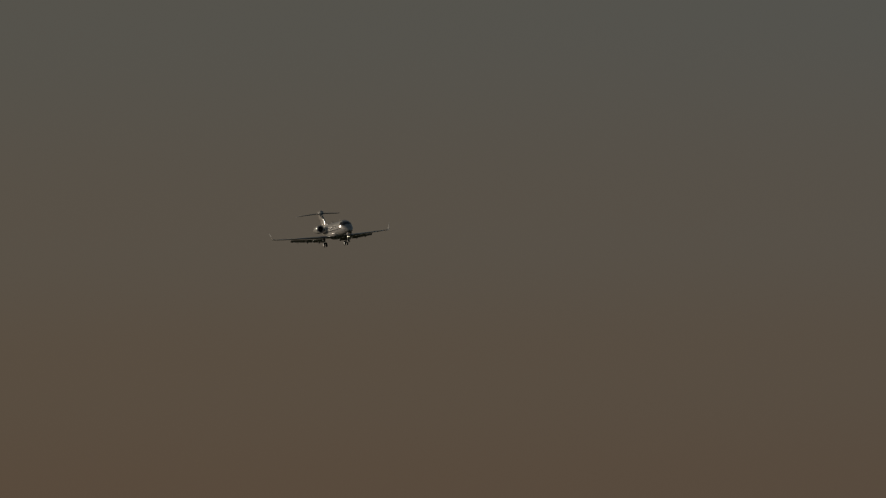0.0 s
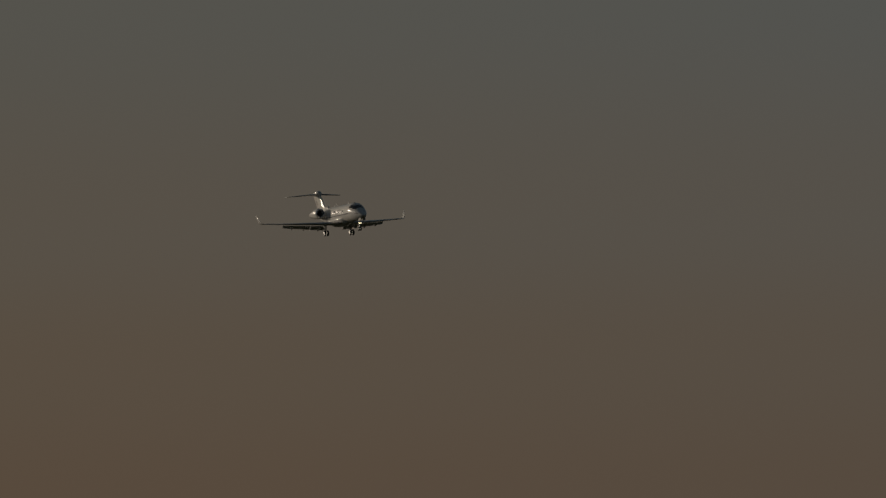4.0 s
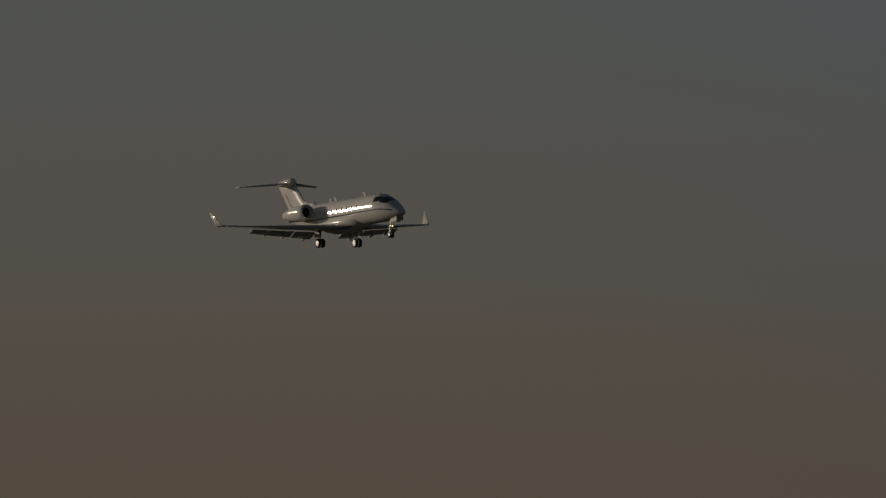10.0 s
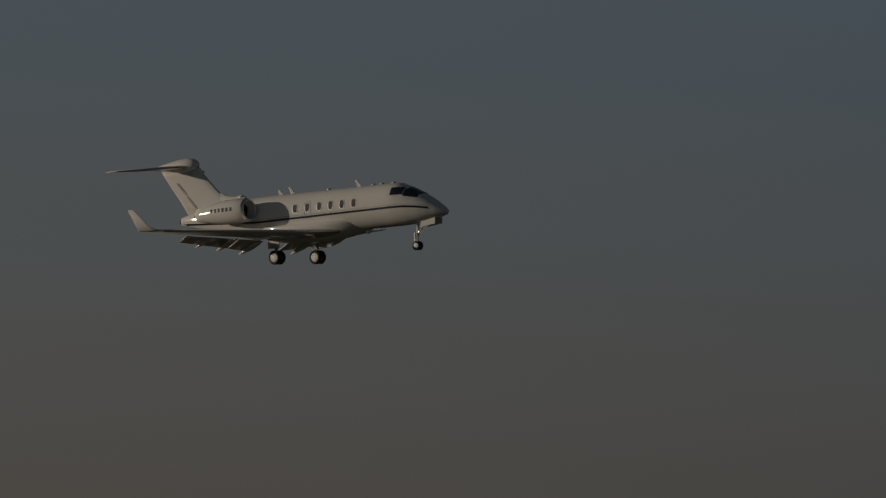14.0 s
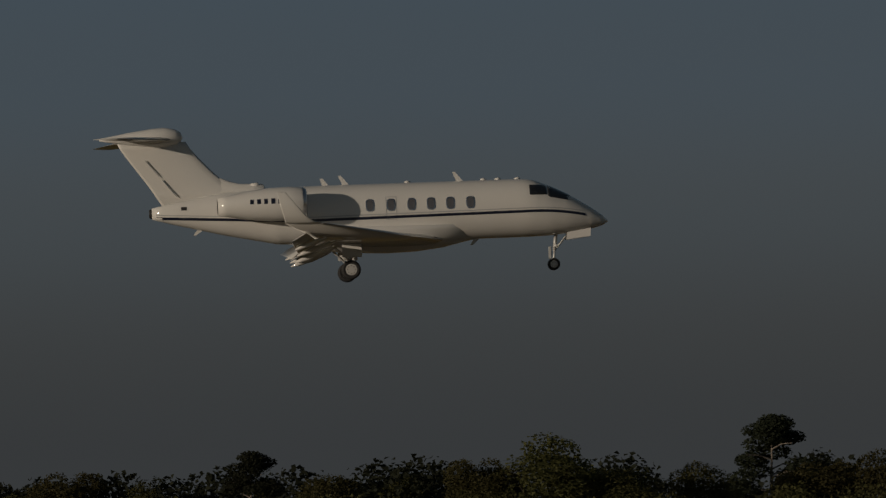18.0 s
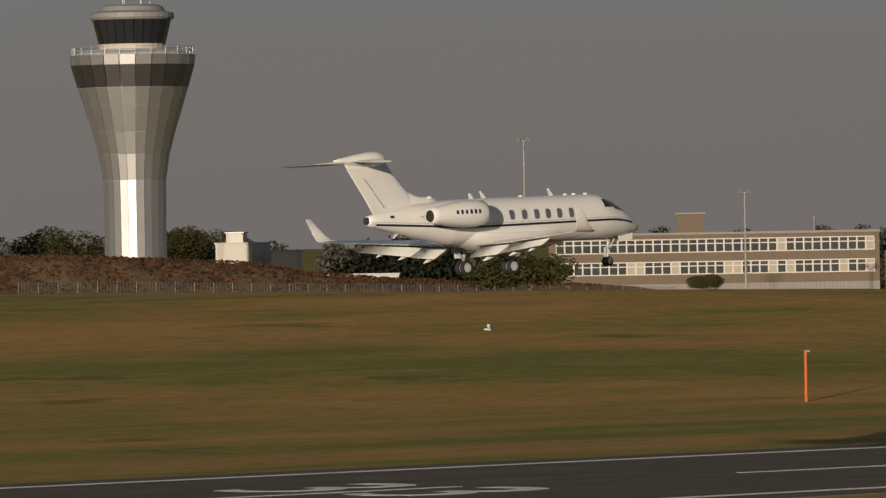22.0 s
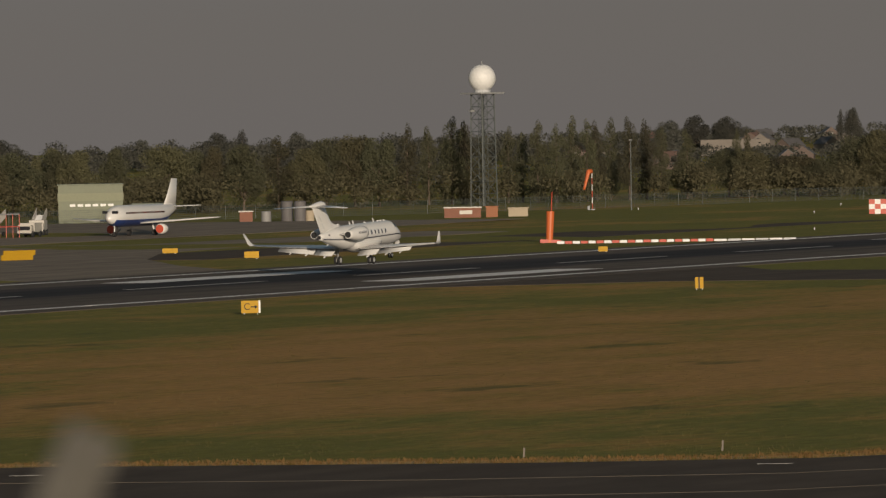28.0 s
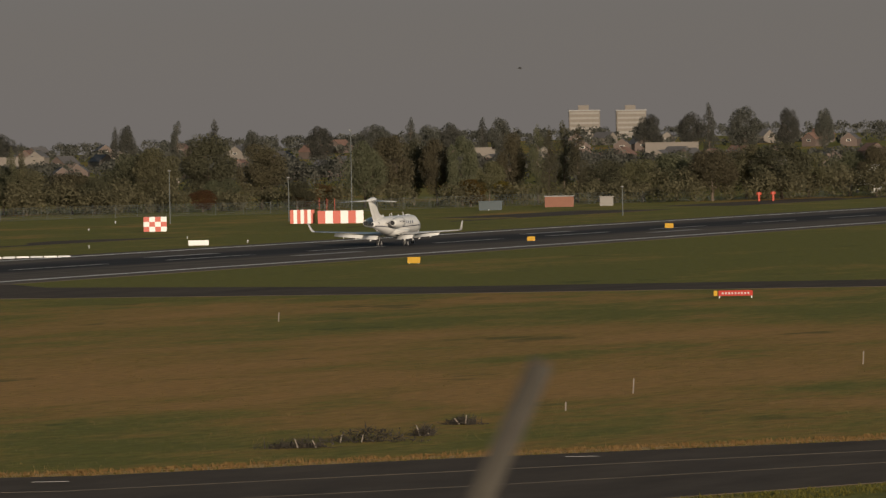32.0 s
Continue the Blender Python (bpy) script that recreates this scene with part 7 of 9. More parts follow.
for x, y, w, h in ((721.4, 305, 1.4, 1.0), (736, 367, 2.4, 1.0), (704.5, 341, 2.2, 1.3), (724, 242, 1.9, 1.2), (868.6, 274, 1.4, 1.0), (970.6, 285, 1.7, 1.2)):
    airfield_board(x, y, w, h * 0.75, YELLOW, "blank yellow airfield board in the grass")
for x, y, w in ((728, 383, 5.2), (704.6, 371, 5.0)):
    airfield_board(x, y, w * 1.3, 0.85, YELLOW, "long yellow barrier beside the taxiway", turn=-20, name="yellow_barrier")
sign = airfield_board(551.9, 224.4, 0.95, 1.3, YELLOW, "small yellow double board at the taxiway's edge")
part("dark_gap", boxed(-0.1, 0.06, -0.14, 0.14, 0.1, 1.45), BLACK, sign)
airfield_board(865, 319.3, 3.6, 0.9, SIGN_WHITE, "long white board in the grass by the runway")
# mandatory hold sign
sign = thing("hold_sign", "red runway hold sign with white letters and a black end", "airfield sign", pose(265.2, 145.6, 0.05, 0, -1.8, -49), "airfield signs")
part("frame", boxed(-3.04, 3.08, -0.1, 0.1, 0.15, 1.11, 0.02), SIGN_WHITE, sign)
part("red_panel", boxed(-2.95, -1.12, -0.125, -0.09, 0.2, 1.06), SIGN_RED, sign)
part("red_panel", boxed(-1.04, 2.2, -0.125, -0.09, 0.2, 1.06), SIGN_RED, sign)
part("black_panel", boxed(2.3, 3.02, -0.125, -0.09, 0.2, 1.06), BLACK, sign)
lettering("sign_text", "33-15", 0.62, SIGN_WHITE, pose(-2.03, -0.13, 0.64, 90, 0, 0), sign)
lettering("sign_text", "CAT I / II / III", 0.6, SIGN_WHITE, pose(0.58, -0.13, 0.64, 90, 0, 0), sign)
lettering("sign_text", "E1", 0.6, YELLOW, pose(2.66, -0.13, 0.64, 90, 0, 0), sign)
for x in (-2.6, -0.8, 1.0, 2.8):
    part("leg", boxed(x - 0.04, x + 0.04, -0.05, 0.05, -0.1, 0.14), GALV, sign)
sign = thing("hold_sign", "long red runway sign seen from an angle with small white marks", "airfield sign", pose(560.5, 158.7, 0, 0, 0, -74), "airfield signs")
part("board", boxed(-1.6, 1.3, -0.12, 0.12, 0.2, 0.66, 0.03), SIGN_RED, sign)
for k in range(9):
    part("text_bar", boxed(-1.3 + k * 0.27, -1.17 + k * 0.27, -0.14, -0.11, 0.34, 0.5), GREY_PAINT, sign)
part("end_box", boxed(-2.0, -1.68, -0.12, 0.12, 0.2, 0.66, 0.03), YELLOW, sign)
for x in (-1.5, 1.2):
    part("leg", boxed(x - 0.05, x + 0.05, -0.05, 0.05, -0.05, 0.22), GALV, sign)
for x, y, turn in ((253.3, 157.8, -45), (221.5, 168.5, -50)):
    g = thing("guard_light", "pair of runway guard lights in a black and yellow housing", "airfield light", pose(x, y, 0.03, 0, 0, turn), "runway guard lights")
    part("housing", boxed(-0.32, 0.32, -0.1, 0.1, 0.32, 0.66, 0.03), BLACK, g)
    for s in (-1, 1):
        part("lens", rodded((s * 0.15, -0.14, 0.49), (s * 0.15, -0.09, 0.49), 0.10, n=14), PORT_GLASS, g)
    part("stem", boxed(-0.22, -0.08, -0.06, 0.06, 0, 0.34), YELLOW, g)
    part("base", boxed(-0.3, 0.3, -0.15, 0.15, -0.02, 0.16, 0.05), BLACK, g)
g = thing("guard_light", "single taxiway guard light seen from behind", "airfield light", pose(257.9, 153.5, 0.03, 0, 0, -10), "runway guard lights")
part("housing", boxed(-0.2, 0.2, -0.1, 0.1, 0.2, 0.55, 0.03), BLACK, g)
part("stem", boxed(-0.15, 0.05, -0.08, 0.08, -0.02, 0.25), YELLOW, g)


# ---- barriers along the apron edge ----
def block_row(x0, y0, x1, y1, n, w, h, z, label, group, deep=0.5, other=None):
    turn = math.degrees(math.atan2(y1 - y0, x1 - x0))
    for i in range(n):
        u = (i + 0.5) / n
        m = pose(x0 + (x1 - x0) * u, y0 + (y1 - y0) * u, z, 0, 0, turn)
        b = thing("barrier_block", label, "barrier", m, group)
        shape = loft(bmesh.new(), [[(x, y, 0) for x, y in ((-w / 2, -deep / 2), (w / 2, -deep / 2), (w / 2, deep / 2), (-w / 2, deep / 2))], [(x, y, h) for x, y in ((-w / 2 * 0.94, -deep * 0.3), (w / 2 * 0.94, -deep * 0.3), (w / 2 * 0.94, deep * 0.3), (-w / 2 * 0.94, deep * 0.3))]])
        part("body", shape, (other or RED) if i % 2 else SIGN_WHITE, b)


block_row(617, 484, 716, 474, 46, 2.1, 0.6, 0.05, "red and white plastic barrier block on the apron edge", "apron barriers")
for i in range(30):
    x = 690 + i * 1.6
    stub_light(x, 462.0 - 0.28 * (x - 690) + ((i * 7) % 5) * 0.3, 0.55, SIGN_WHITE if i % 3 else ORANGE, SIGN_WHITE, "short white cone on the apron edge", "apron cones", "traffic_cone")
# red and white bar beside the orange pillar
block_row(777.6, 334.9, 787, 318, 20, 0.9, 0.32, 0.0, "low red and white bar section on the grass", "low marker bar", 0.4)
block_row(787, 318, 791.9, 309, 6, 1.6, 0.25, 0.0, "low white bar section on the grass", "low marker bar", 0.3, GREY_PAINT)
p = thing("orange_pillar", "leaning orange cloth pillar with a thin red mast", "marker", pose(786, 339.5, 0, 0, 3, -60))
part("pillar", rodded((0, 0, 0), (0, 0, 3.9), 0.42, 0.5, 14), ORANGE, p)
part("mast", rodded((0.1, 0, 3.9), (0.1, 0, 6.3), 0.06), RED, p)
part("foot", boxed(-1.2, 1.4, -0.4, 0.4, -0.05, 0.4, 0.05), RED, p)


# ---- ground equipment at the stone shed ----
def cabinet(x, y, w, h, mat, label):
    c = thing("cabinet", label, "equipment box", pose(x, y, ground_z(x, y), 0, 0, -48))
    part("case", boxed(-w / 2, w / 2, -0.3, 0.3, 0, h, 0.04), mat, c)
    part("lid", boxed(-w / 2 - 0.05, w / 2 + 0.05, -0.35, 0.35, h, h + 0.08), GREY_PAINT, c)


for x, y, w, h, mat, label in ((516, 420, 0.8, 1.5, WALL_GREY, "grey equipment cabinet behind the fence"), (508, 413, 0.5, 1.5, WALL_GREY, "grey equipment post box"), (511, 411, 0.8, 1.3, WALL_GREY, "grey equipment box on the grass"), (526, 424, 0.9, 1.7, YELLOW, "yellow equipment container by the shed"), (553, 448, 2.2, 2.4, GREY_SHEET, "tall grey sheet screen by the shed"), (506, 412, 0.4, 1.1, WALL_GREY, "small grey metal equipment cabinet"), (494, 398, 0.5, 0.9, WALL_GREY, "low grey box on the grass"), (534, 428, 1.0, 1.2, WALL_GREY, "grey metal equipment cabinet by the shed")):
    cabinet(x, y, w, h, mat, label)
m = thing("lattice_post", "short red and white lattice post with instruments", "aerial mast", pose(503.5, 407.8, ground_z(503.5, 407.8), 0, 0, -40))
for k in range(4):
    part("lattice_bay", lattice(bmesh.new(), 0.22, 0.22, k * 1.05, (k + 1) * 1.05, 2, 0.03, 0.04), RED if k % 2 == 0 else SIGN_WHITE, m)
part("instrument", boxed(-0.3, 0.3, -0.1, 0.1, 4.2, 4.5, 0.04), GREY_PAINT, m)


def mesh_fence(name, label, pts, h, gap, group=""):
    """Posts and wires between corners."""
    fence = thing(name, label, "fence")
    for (x0, y0), (x1, y1) in zip(pts, pts[1:]):
        n = max(1, int(math.hypot(x1 - x0, y1 - y0) / gap))
        ps = [(x0 + (x1 - x0) * i / n, y0 + (y1 - y0) * i / n) for i in range(n + 1)]
        ps = [(x, y, ground_z(x, y)) for x, y in ps]
        for x, y, z in ps:
            part("post", rodded((x, y, z - 0.2), (x, y, z + h), 0.05, n=5), PALE_BARK if h < 2 else LAMP_POST, fence)
        wires = bmesh.new()
        for a, b in zip(ps, ps[1:]):
            for k in range(7):
                u = (k + 0.5) / 7 * h
                rod(wires, (a[0], a[1], a[2] + u), (b[0], b[1], b[2] + u), 0.02, n=3, caps=False)
            for k in range(int(gap / 0.4)):
                u = k / int(gap / 0.4)
                c = [a[i] + (b[i] - a[i]) * u for i in range(3)]
                rod(wires, c, (c[0], c[1], c[2] + h), 0.02, n=3, caps=False)
        part("wire_mesh", wires, LAMP_POST, fence)


mesh_fence("chain_fence", "grey wire fence with steel posts by the shed", [(566, 462), (545, 442), (527, 424)], 2.2, 3.0)
mesh_fence("airfield_fence", "grey wire airfield fence in front of the trees", [(985, 520), (1071, 490), (1212, 455), (1300, 415)], 2.4, 7.0)
mesh_fence("airfield_fence", "grey wire airfield fence in front of the trees", [(1300, 415), (1400, 372), (1560, 315)], 2.4, 8.0)
mesh_fence("post_fence", "low wire fence at the foot of the embankment", [(452, 604), (500, 603), (545, 600)], 1.3, 2.6)


# ---- parked aircraft ----
def airliner(label, m, length, radius, fin, belly=None, high_wing=False, t_tail=False, props=False, span=None, cover=None, stripe=None, tail_paint=None, engine_paint=None, paint=None):
    """A parked aircraft with its nose along +x, standing on its wheels at z = 0."""
    a = thing("airliner", label, "airplane", m, "parked aircraft")
    paint = paint or WHITE
    up = radius * 1.0 + length * 0.055
    span = span or length * 0.9
    prof = [(0, 0.04, -0.25), (0.015, 0.3, -0.2), (0.04, 0.6, -0.12), (0.08, 0.86, -0.04), (0.13, 1, 0), (0.62, 1, 0), (0.75, 0.88, 0.12), (0.88, 0.52, 0.42), (0.97, 0.2, 0.66), (1.0, 0.06, 0.7)]
    rings = [[(length * (0.45 - u), radius * r * math.cos(k), up + radius * (dz + r * math.sin(k))) for k in [2 * math.pi * i / 20 for i in range(20)]] for u, r, dz in prof]
    part("fuselage", loft(bmesh.new(), rings), paint, a, smooth=True)
    if belly:
        rings = [[(length * (0.45 - u), radius * 1.02 * r * math.cos(k), up + radius * (dz + 1.02 * r * math.sin(k))) for k in [math.pi + math.pi * (0.12 + 0.76 * i / 10) for i in range(11)]] for u, r, dz in prof[2:8]]
        part("painted_belly", loft(bmesh.new(), rings, False, False), belly, a, "deep blue painted belly")
    for s in (-1, 1):
        part("cockpit_window", boxed(length * 0.405, length * 0.425, s * radius * 0.5 - radius * 0.25, s * radius * 0.5 + radius * 0.25, up + radius * 0.25, up + radius * 0.5), GLASS_DARK, a)
        part("window_row", boxed(-length * 0.22, length * 0.33, s * radius * 0.98 - 0.02, s * radius * 0.98 + 0.02, up + radius * 0.18, up + radius * 0.34), GLASS_DARK, a)
        if stripe:
            part("side_stripe", boxed(-length * 0.3, length * 0.36, s * radius * 1.0 - 0.015, s * radius * 1.0 + 0.015, up - radius * 0.18, up - radius * 0.08), stripe, a)
        zw = up + radius * 0.98 if high_wing else up - radius * 0.75
        root = length * 0.16
        sweep = 0.0 if props else span * 0.19
        part("wing", wing_piece([((root * 0.6, s * radius * 0.5, zw), root, 0.12, 0), ((root * 0.6 - sweep, s * span / 2, zw + (0.0 if high_wing else span * 0.03)), root * 0.4, 0.1, 0)]), paint, a, smooth=True)
        ez = zw - (radius * 0.1 if high_wing and props else radius * 0.55)
        ex, ey = root * 0.75 - sweep * 0.32, s * span * 0.17
        eng = part("engine", lathe(bmesh.new(), [(0, radius * 0.36), (0.1, radius * 0.46), (length * 0.05, radius * 0.48), (length * 0.1, radius * 0.3)], (-1, 0, 0), (ex, ey, ez), 16), engine_paint or paint, a, smooth=True)
        part("intake", rodded((ex + 0.02, ey, ez), (ex + 0.06, ey, ez), radius * 0.4, radius * 0.36, 16), cover or BLACK, eng, "red engine cover" if cover else "")
        if props:
            for k in range(4):
                q = math.pi * k / 2 + 0.5
                part("propeller_blade", rodded((ex + 0.2, ey, ez), (ex + 0.2, ey + radius * 1.3 * math.cos(q), ez + radius * 1.3 * math.sin(q)), 0.1, 0.06, 5), BLACK, eng)
        zt = up + radius * 0.6 + fin if t_tail else up + radius * 0.7
        xt = -length * 0.5 if t_tail else -length * 0.46
        part("tailplane", wing_piece([((xt + length * 0.05, s * 0.1, zt), length * 0.08, 0.1, 0), ((xt - length * 0.03, s * span * 0.18, zt + 0.1), length * 0.045, 0.1, 0)]), paint, a, smooth=True)
        for dx, dy in ((-length * 0.03, span * 0.09),):
            leg = part("main_leg", rodded((dx, s * dy, 0.3), (dx, s * dy * 0.8, zw), 0.1), STEEL, a)
            part("wheel", rodded((dx, s * dy - 0.25, 0.42), (dx, s * dy + 0.25, 0.42), 0.42, n=14), BLACK, leg)
    leg = part("nose_leg", rodded((length * 0.36, 0, 0.3), (length * 0.36, 0, up), 0.08), STEEL, a)
    part("wheel", rodded((length * 0.36, -0.2, 0.35), (length * 0.36, 0.2, 0.35), 0.35, n=14), BLACK, leg)
    z0 = up + radius * 0.55
    part("fin", loft(bmesh.new(), [[(x - u, h, z) for u, h in foil(c, 0.1)] for x, z, c in ((-length * 0.33, z0, length * 0.19), (-length * 0.40, z0 + fin * 0.45, length * 0.14), (-length * 0.465, z0 + fin, length * 0.085))]), tail_paint or paint, a, smooth=True)
    return a


DULL_WHITE = material("dusty_white_paint", (0.36, 0.335, 0.30), 0.35, vary=0.08)
SEA_BLUE = material("deep_blue_paint", (0.02, 0.045, 0.17), 0.35, vary=0.05)
airliner("white airliner with a deep blue belly and red engine covers", pose(873, 440, 0.05, 0, 0, 184), 25.5, 1.5, 4.2, belly=SEA_BLUE, span=22, cover=RED)
airliner("white airliner with grey side lines parked by the hangar", pose(731, 405, 0.05, 0, 0, 3.5), 25.5, 1.45, 4.9, span=18, stripe=GREY_PAINT, engine_paint=SEA_BLUE)
airliner("white regional jet with a tall tail on the apron", pose(741, 486, 0.05, 0, 0, 150), 20, 1.5, 4.0, high_wing=True, t_tail=True, span=20, paint=DULL_WHITE)
airliner("grey-white turboprop with a high wing on the apron", pose(717, 474, 0.05, 0, 0, 135), 19, 1.2, 3.4, high_wing=True, props=True, span=26, paint=DULL_WHITE)
airliner("small grey jet with a high tailplane on the apron", pose(737, 456, 0.05, 0, 0, 205), 14, 0.95, 3.0, t_tail=True, span=14, paint=DULL_WHITE)
airliner("small white propeller aircraft on the apron", pose(689, 478, 0.05, 0, 0, 190), 14, 0.9, 3.0, high_wing=True, props=True, span=15, paint=DULL_WHITE)
airliner("small white business jet on the apron", pose(712, 470, 0.05, 0, 0, 200), 12, 0.8, 2.2, t_tail=True, span=12, paint=DULL_WHITE)
airliner("small white light jet beside the big hangar", pose(788, 466, 0.05, 0, 0, 190), 12, 0.85, 2.3, span=12, stripe=NAVY)
airliner("white airliner parked far off beyond the runway", pose(1483, 384, 0.05, 0, 0, 150), 30, 2.3, 5.5, span=28)
airliner("small white business jet on the apron", pose(700, 480, 0.05, 0, 0, 160), 11, 0.75, 2.1, span=11, paint=DULL_WHITE)


def service_truck(label, m, w, h, body, cab=FRAME_WHITE, tank=False):
    t = thing("service_truck", label, "truck", m, "apron vehicles")
    if tank:
        part("tank", rodded((-w * 0.5, 0, h * 0.62), (w * 0.22, 0, h * 0.62), h * 0.34, n=16), body, t, smooth=True)
    else:
        part("body", boxed(-w * 0.5, w * 0.22, -1.1, 1.1, 0.7, h, 0.06), body, t)
    part("cab", boxed(w * 0.25, w * 0.5, -1.05, 1.05, 0.5, h * 0.86, 0.12), cab, t)
    part("windscreen", boxed(w * 0.42, w * 0.505, -0.9, 0.9, h * 0.5, h * 0.78), GLASS_DARK, t)
    part("side_window", boxed(w * 0.3, w * 0.42, -1.07, -1.0, h * 0.5, h * 0.76), GLASS_DARK, t)
    part("chassis", boxed(-w * 0.5, w * 0.48, -0.9, 0.9, 0.45, 0.72), BLACK, t)
    for x in (-w * 0.33, w * 0.36):
        for s in (-1, 1):
            part("wheel", rodded((x, s * 1.08 - 0.12, 0.45), (x, s * 1.08 + 0.12, 0.45), 0.45, n=14), BLACK, t)


service_truck("white fuel tanker with a silver tank on the apron", pose(694, 489, 0.05, 0, 0, 175), 6, 2.3, GALV, tank=True)
service_truck("dark service truck on the apron", pose(703, 486, 0.05, 0, 0, 170), 5, 1.9, SLATE)
service_truck("white van beside the parked airliner", pose(884, 462, 0.05, 0, 0, 200), 5, 2.2, FRAME_WHITE)
service_truck("white van near the hangar", pose(775, 470, 0.05, 0, 0, 180), 5, 2.2, SLATE)
service_truck("small white van on the apron", pose(870, 456, 0.05, 0, 0, 190), 5, 2.0, FRAME_WHITE)
service_truck("yellow apron tractor with a dark roof", pose(838, 462, 0.05, 0, 0, 190), 4, 1.8, YELLOW, YELLOW)
service_truck("white catering truck on the apron", pose(850, 458, 0.05, 0, 0, 180), 6, 2.6, FRAME_WHITE)


def stair_truck(x, y, turn):
    s = thing("passenger_stairs", "white wheeled passenger stairs with grey steps", "stairs", pose(x, y, 0.05, 0, 0, turn), "passenger stairs")
    bm = bmesh.new()
    for i in range(12):
        box(bm, -2.4 + i * 0.4, -2.0 + i * 0.4, -0.7, 0.7, 0.45 + i * 0.2, 0.65 + i * 0.2)
    part("steps", bm, GREY_PAINT, s)
    for k in (-1, 1):
        part("side_panel", prism(bmesh.new(), [(-2.5, 0.4), (2.4, 2.7), (2.4, 3.9), (-2.5, 1.5)], "y", k * 0.75 - 0.03, k * 0.75 + 0.03), FRAME_WHITE, s)
        for x2 in (-1.6, 1.6):
            part("wheel", rodded((x2, k * 0.75 - 0.1, 0.35), (x2, k * 0.75 + 0.1, 0.35), 0.35, n=12), BLACK, s)
    part("frame", boxed(-2.2, 2.3, -0.6, 0.6, 0.3, 0.5), GALV, s)


stair_truck(770, 456, 20)
stair_truck(878, 466, 0)
stair_truck(868, 470, 10)
stair_truck(890, 465, 15)
# red scaffold staging and loaders
for x, y, w, h in ((815, 462, 5, 2.6), (822, 466, 5, 2.8), (845, 470, 6, 3.4), (852, 472, 6, 3.8), (860, 474, 5, 3.2), (868, 476, 5, 2.8), (805, 458, 4, 1.8), (867, 465.3, 5, 3.0), (865, 460.7, 5, 3.7), (863, 456, 5, 3.4)):
    s = thing("work_staging", "red and white tubular work staging on the apron", "staging", pose(x, y, 0.05, 0, 0, -20), "work staging")
    bm = bmesh.new()
    for i in range(5):
        for j in (0, 1):
            rod(bm, (-w / 2 + w * i / 4, j * 1.4, 0), (-w / 2 + w * i / 4, j * 1.4, h), 0.045, n=4)
    part("uprights_frame", bm, RED if w > 4.5 else GALV, s)
    for k in (0.45, 0.95):
        part("deck", boxed(-w / 2, w / 2, 0, 1.4, h * k, h * k + 0.12), RED if k < 0.6 else GALV, s)
    part("rail", rodded((-w / 2, 0, h + 0.0), (w / 2, 0, h + 0.0), 0.06, n=4), GALV, s)
for x, y in ((822, 494), (806, 486)):
    s = thing("boom_lift", "orange boom lift by the hangar doors", "lift", pose(x, y, 0.05, 0, 0, -60))
    part("base", boxed(-1.1, 1.1, -0.8, 0.8, 0.4, 1.2, 0.05), YELLOW, s)
    part("boom", rodded((0, 0, 1.2), (0.8, 0, 3.2), 0.16), ORANGE, s)
    part("basket", boxed(0.3, 1.5, -0.5, 0.5, 3.2, 3.9), ORANGE, s)
    for dx in (-0.8, 0.8):
        part("wheel", rodded((dx, -0.85, 0.4), (dx, 0.85, 0.4), 0.4, n=12), BLACK, s)


# ---- radome, sheds and huts along the far side ----
def build_radome():
    r = thing("radar_tower", "white radar dome on a tall grey lattice tower", "radar tower", pose(1176, 521, 0, 0, 0, -25))
    part("lattice_tower", lattice(bmesh.new(), 1.75, 1.5, 0, 20.8, 9, 0.07, 0.12), LAMP_POST, r)
    part("platform", boxed(-2.9, 2.9, -2.9, 2.9, 20.8, 21.1), GALV, r)
    part("stair_cage", lattice(bmesh.new(), 0.6, 0.6, 0, 20.5, 14, 0.04, 0.05), LAMP_POST, r)
    part("collar", rodded((0, 0, 21.1), (0, 0, 21.6), 1.5, 1.6, 20), GREY_PAINT, r)
    bm = bmesh.new()
    bmesh.ops.create_icosphere(bm, subdivisions=3, radius=2.55, matrix=Matrix.Translation((0, 0, 23.8)))
    part("dome", bm, SIGN_WHITE, r, "white panelled dome")
    part("lightning_rod", rodded((0, 0, 26.3), (0, 0, 26.9), 0.06), GALV, r)
    part("side_bracket", boxed(-3.2, -2.2, -0.3, 0.3, 17.5, 17.9), GALV, r)


def low_shed(label, x, y, w, d, h, wall, roof, turn=None, z=None):
    s = thing("shed", label, "shed", pose(x, y, ground_z(x, y) if z is None else z, 0, 0, face_to(x, y) if turn is None else turn))
    part("wall", boxed(-w / 2, w / 2, 0, d, 0, h, 0.03), wall, s)
    part("roof", boxed(-w / 2 - 0.15, w / 2 + 0.15, -0.2, d + 0.2, h, h + 0.18), roof, s)
    return s


def chequer(label, x, y, w, h, n, m, turn=None):
    s = thing("equipment_hut", label, "hut", pose(x, y, 0, 0, 0, face_to(x, y) if turn is None else turn), "red and white huts")
    part("body", boxed(-w / 2, w / 2, 0, 2.2, 0, h, 0.03), SIGN_WHITE, s)
    for i in range(n):
        for j in range(m):
            if (i + j) % 2 == 0:
                part("red_panel", boxed(-w / 2 + w * i / n, -w / 2 + w * (i + 1) / n, -0.02, 0.01, h * j / m, h * (j + 1) / m), RED, s)
    part("side_panel", boxed(w / 2 - 0.01, w / 2 + 0.02, 0.2, 2.0, 0.2, h - 0.2), RED, s)


build_radome()
s = low_shed("brick and white shed under the radar tower", 1034, 462, 6.0, 4, 1.6, DARK_BRICK, FRAME_WHITE)
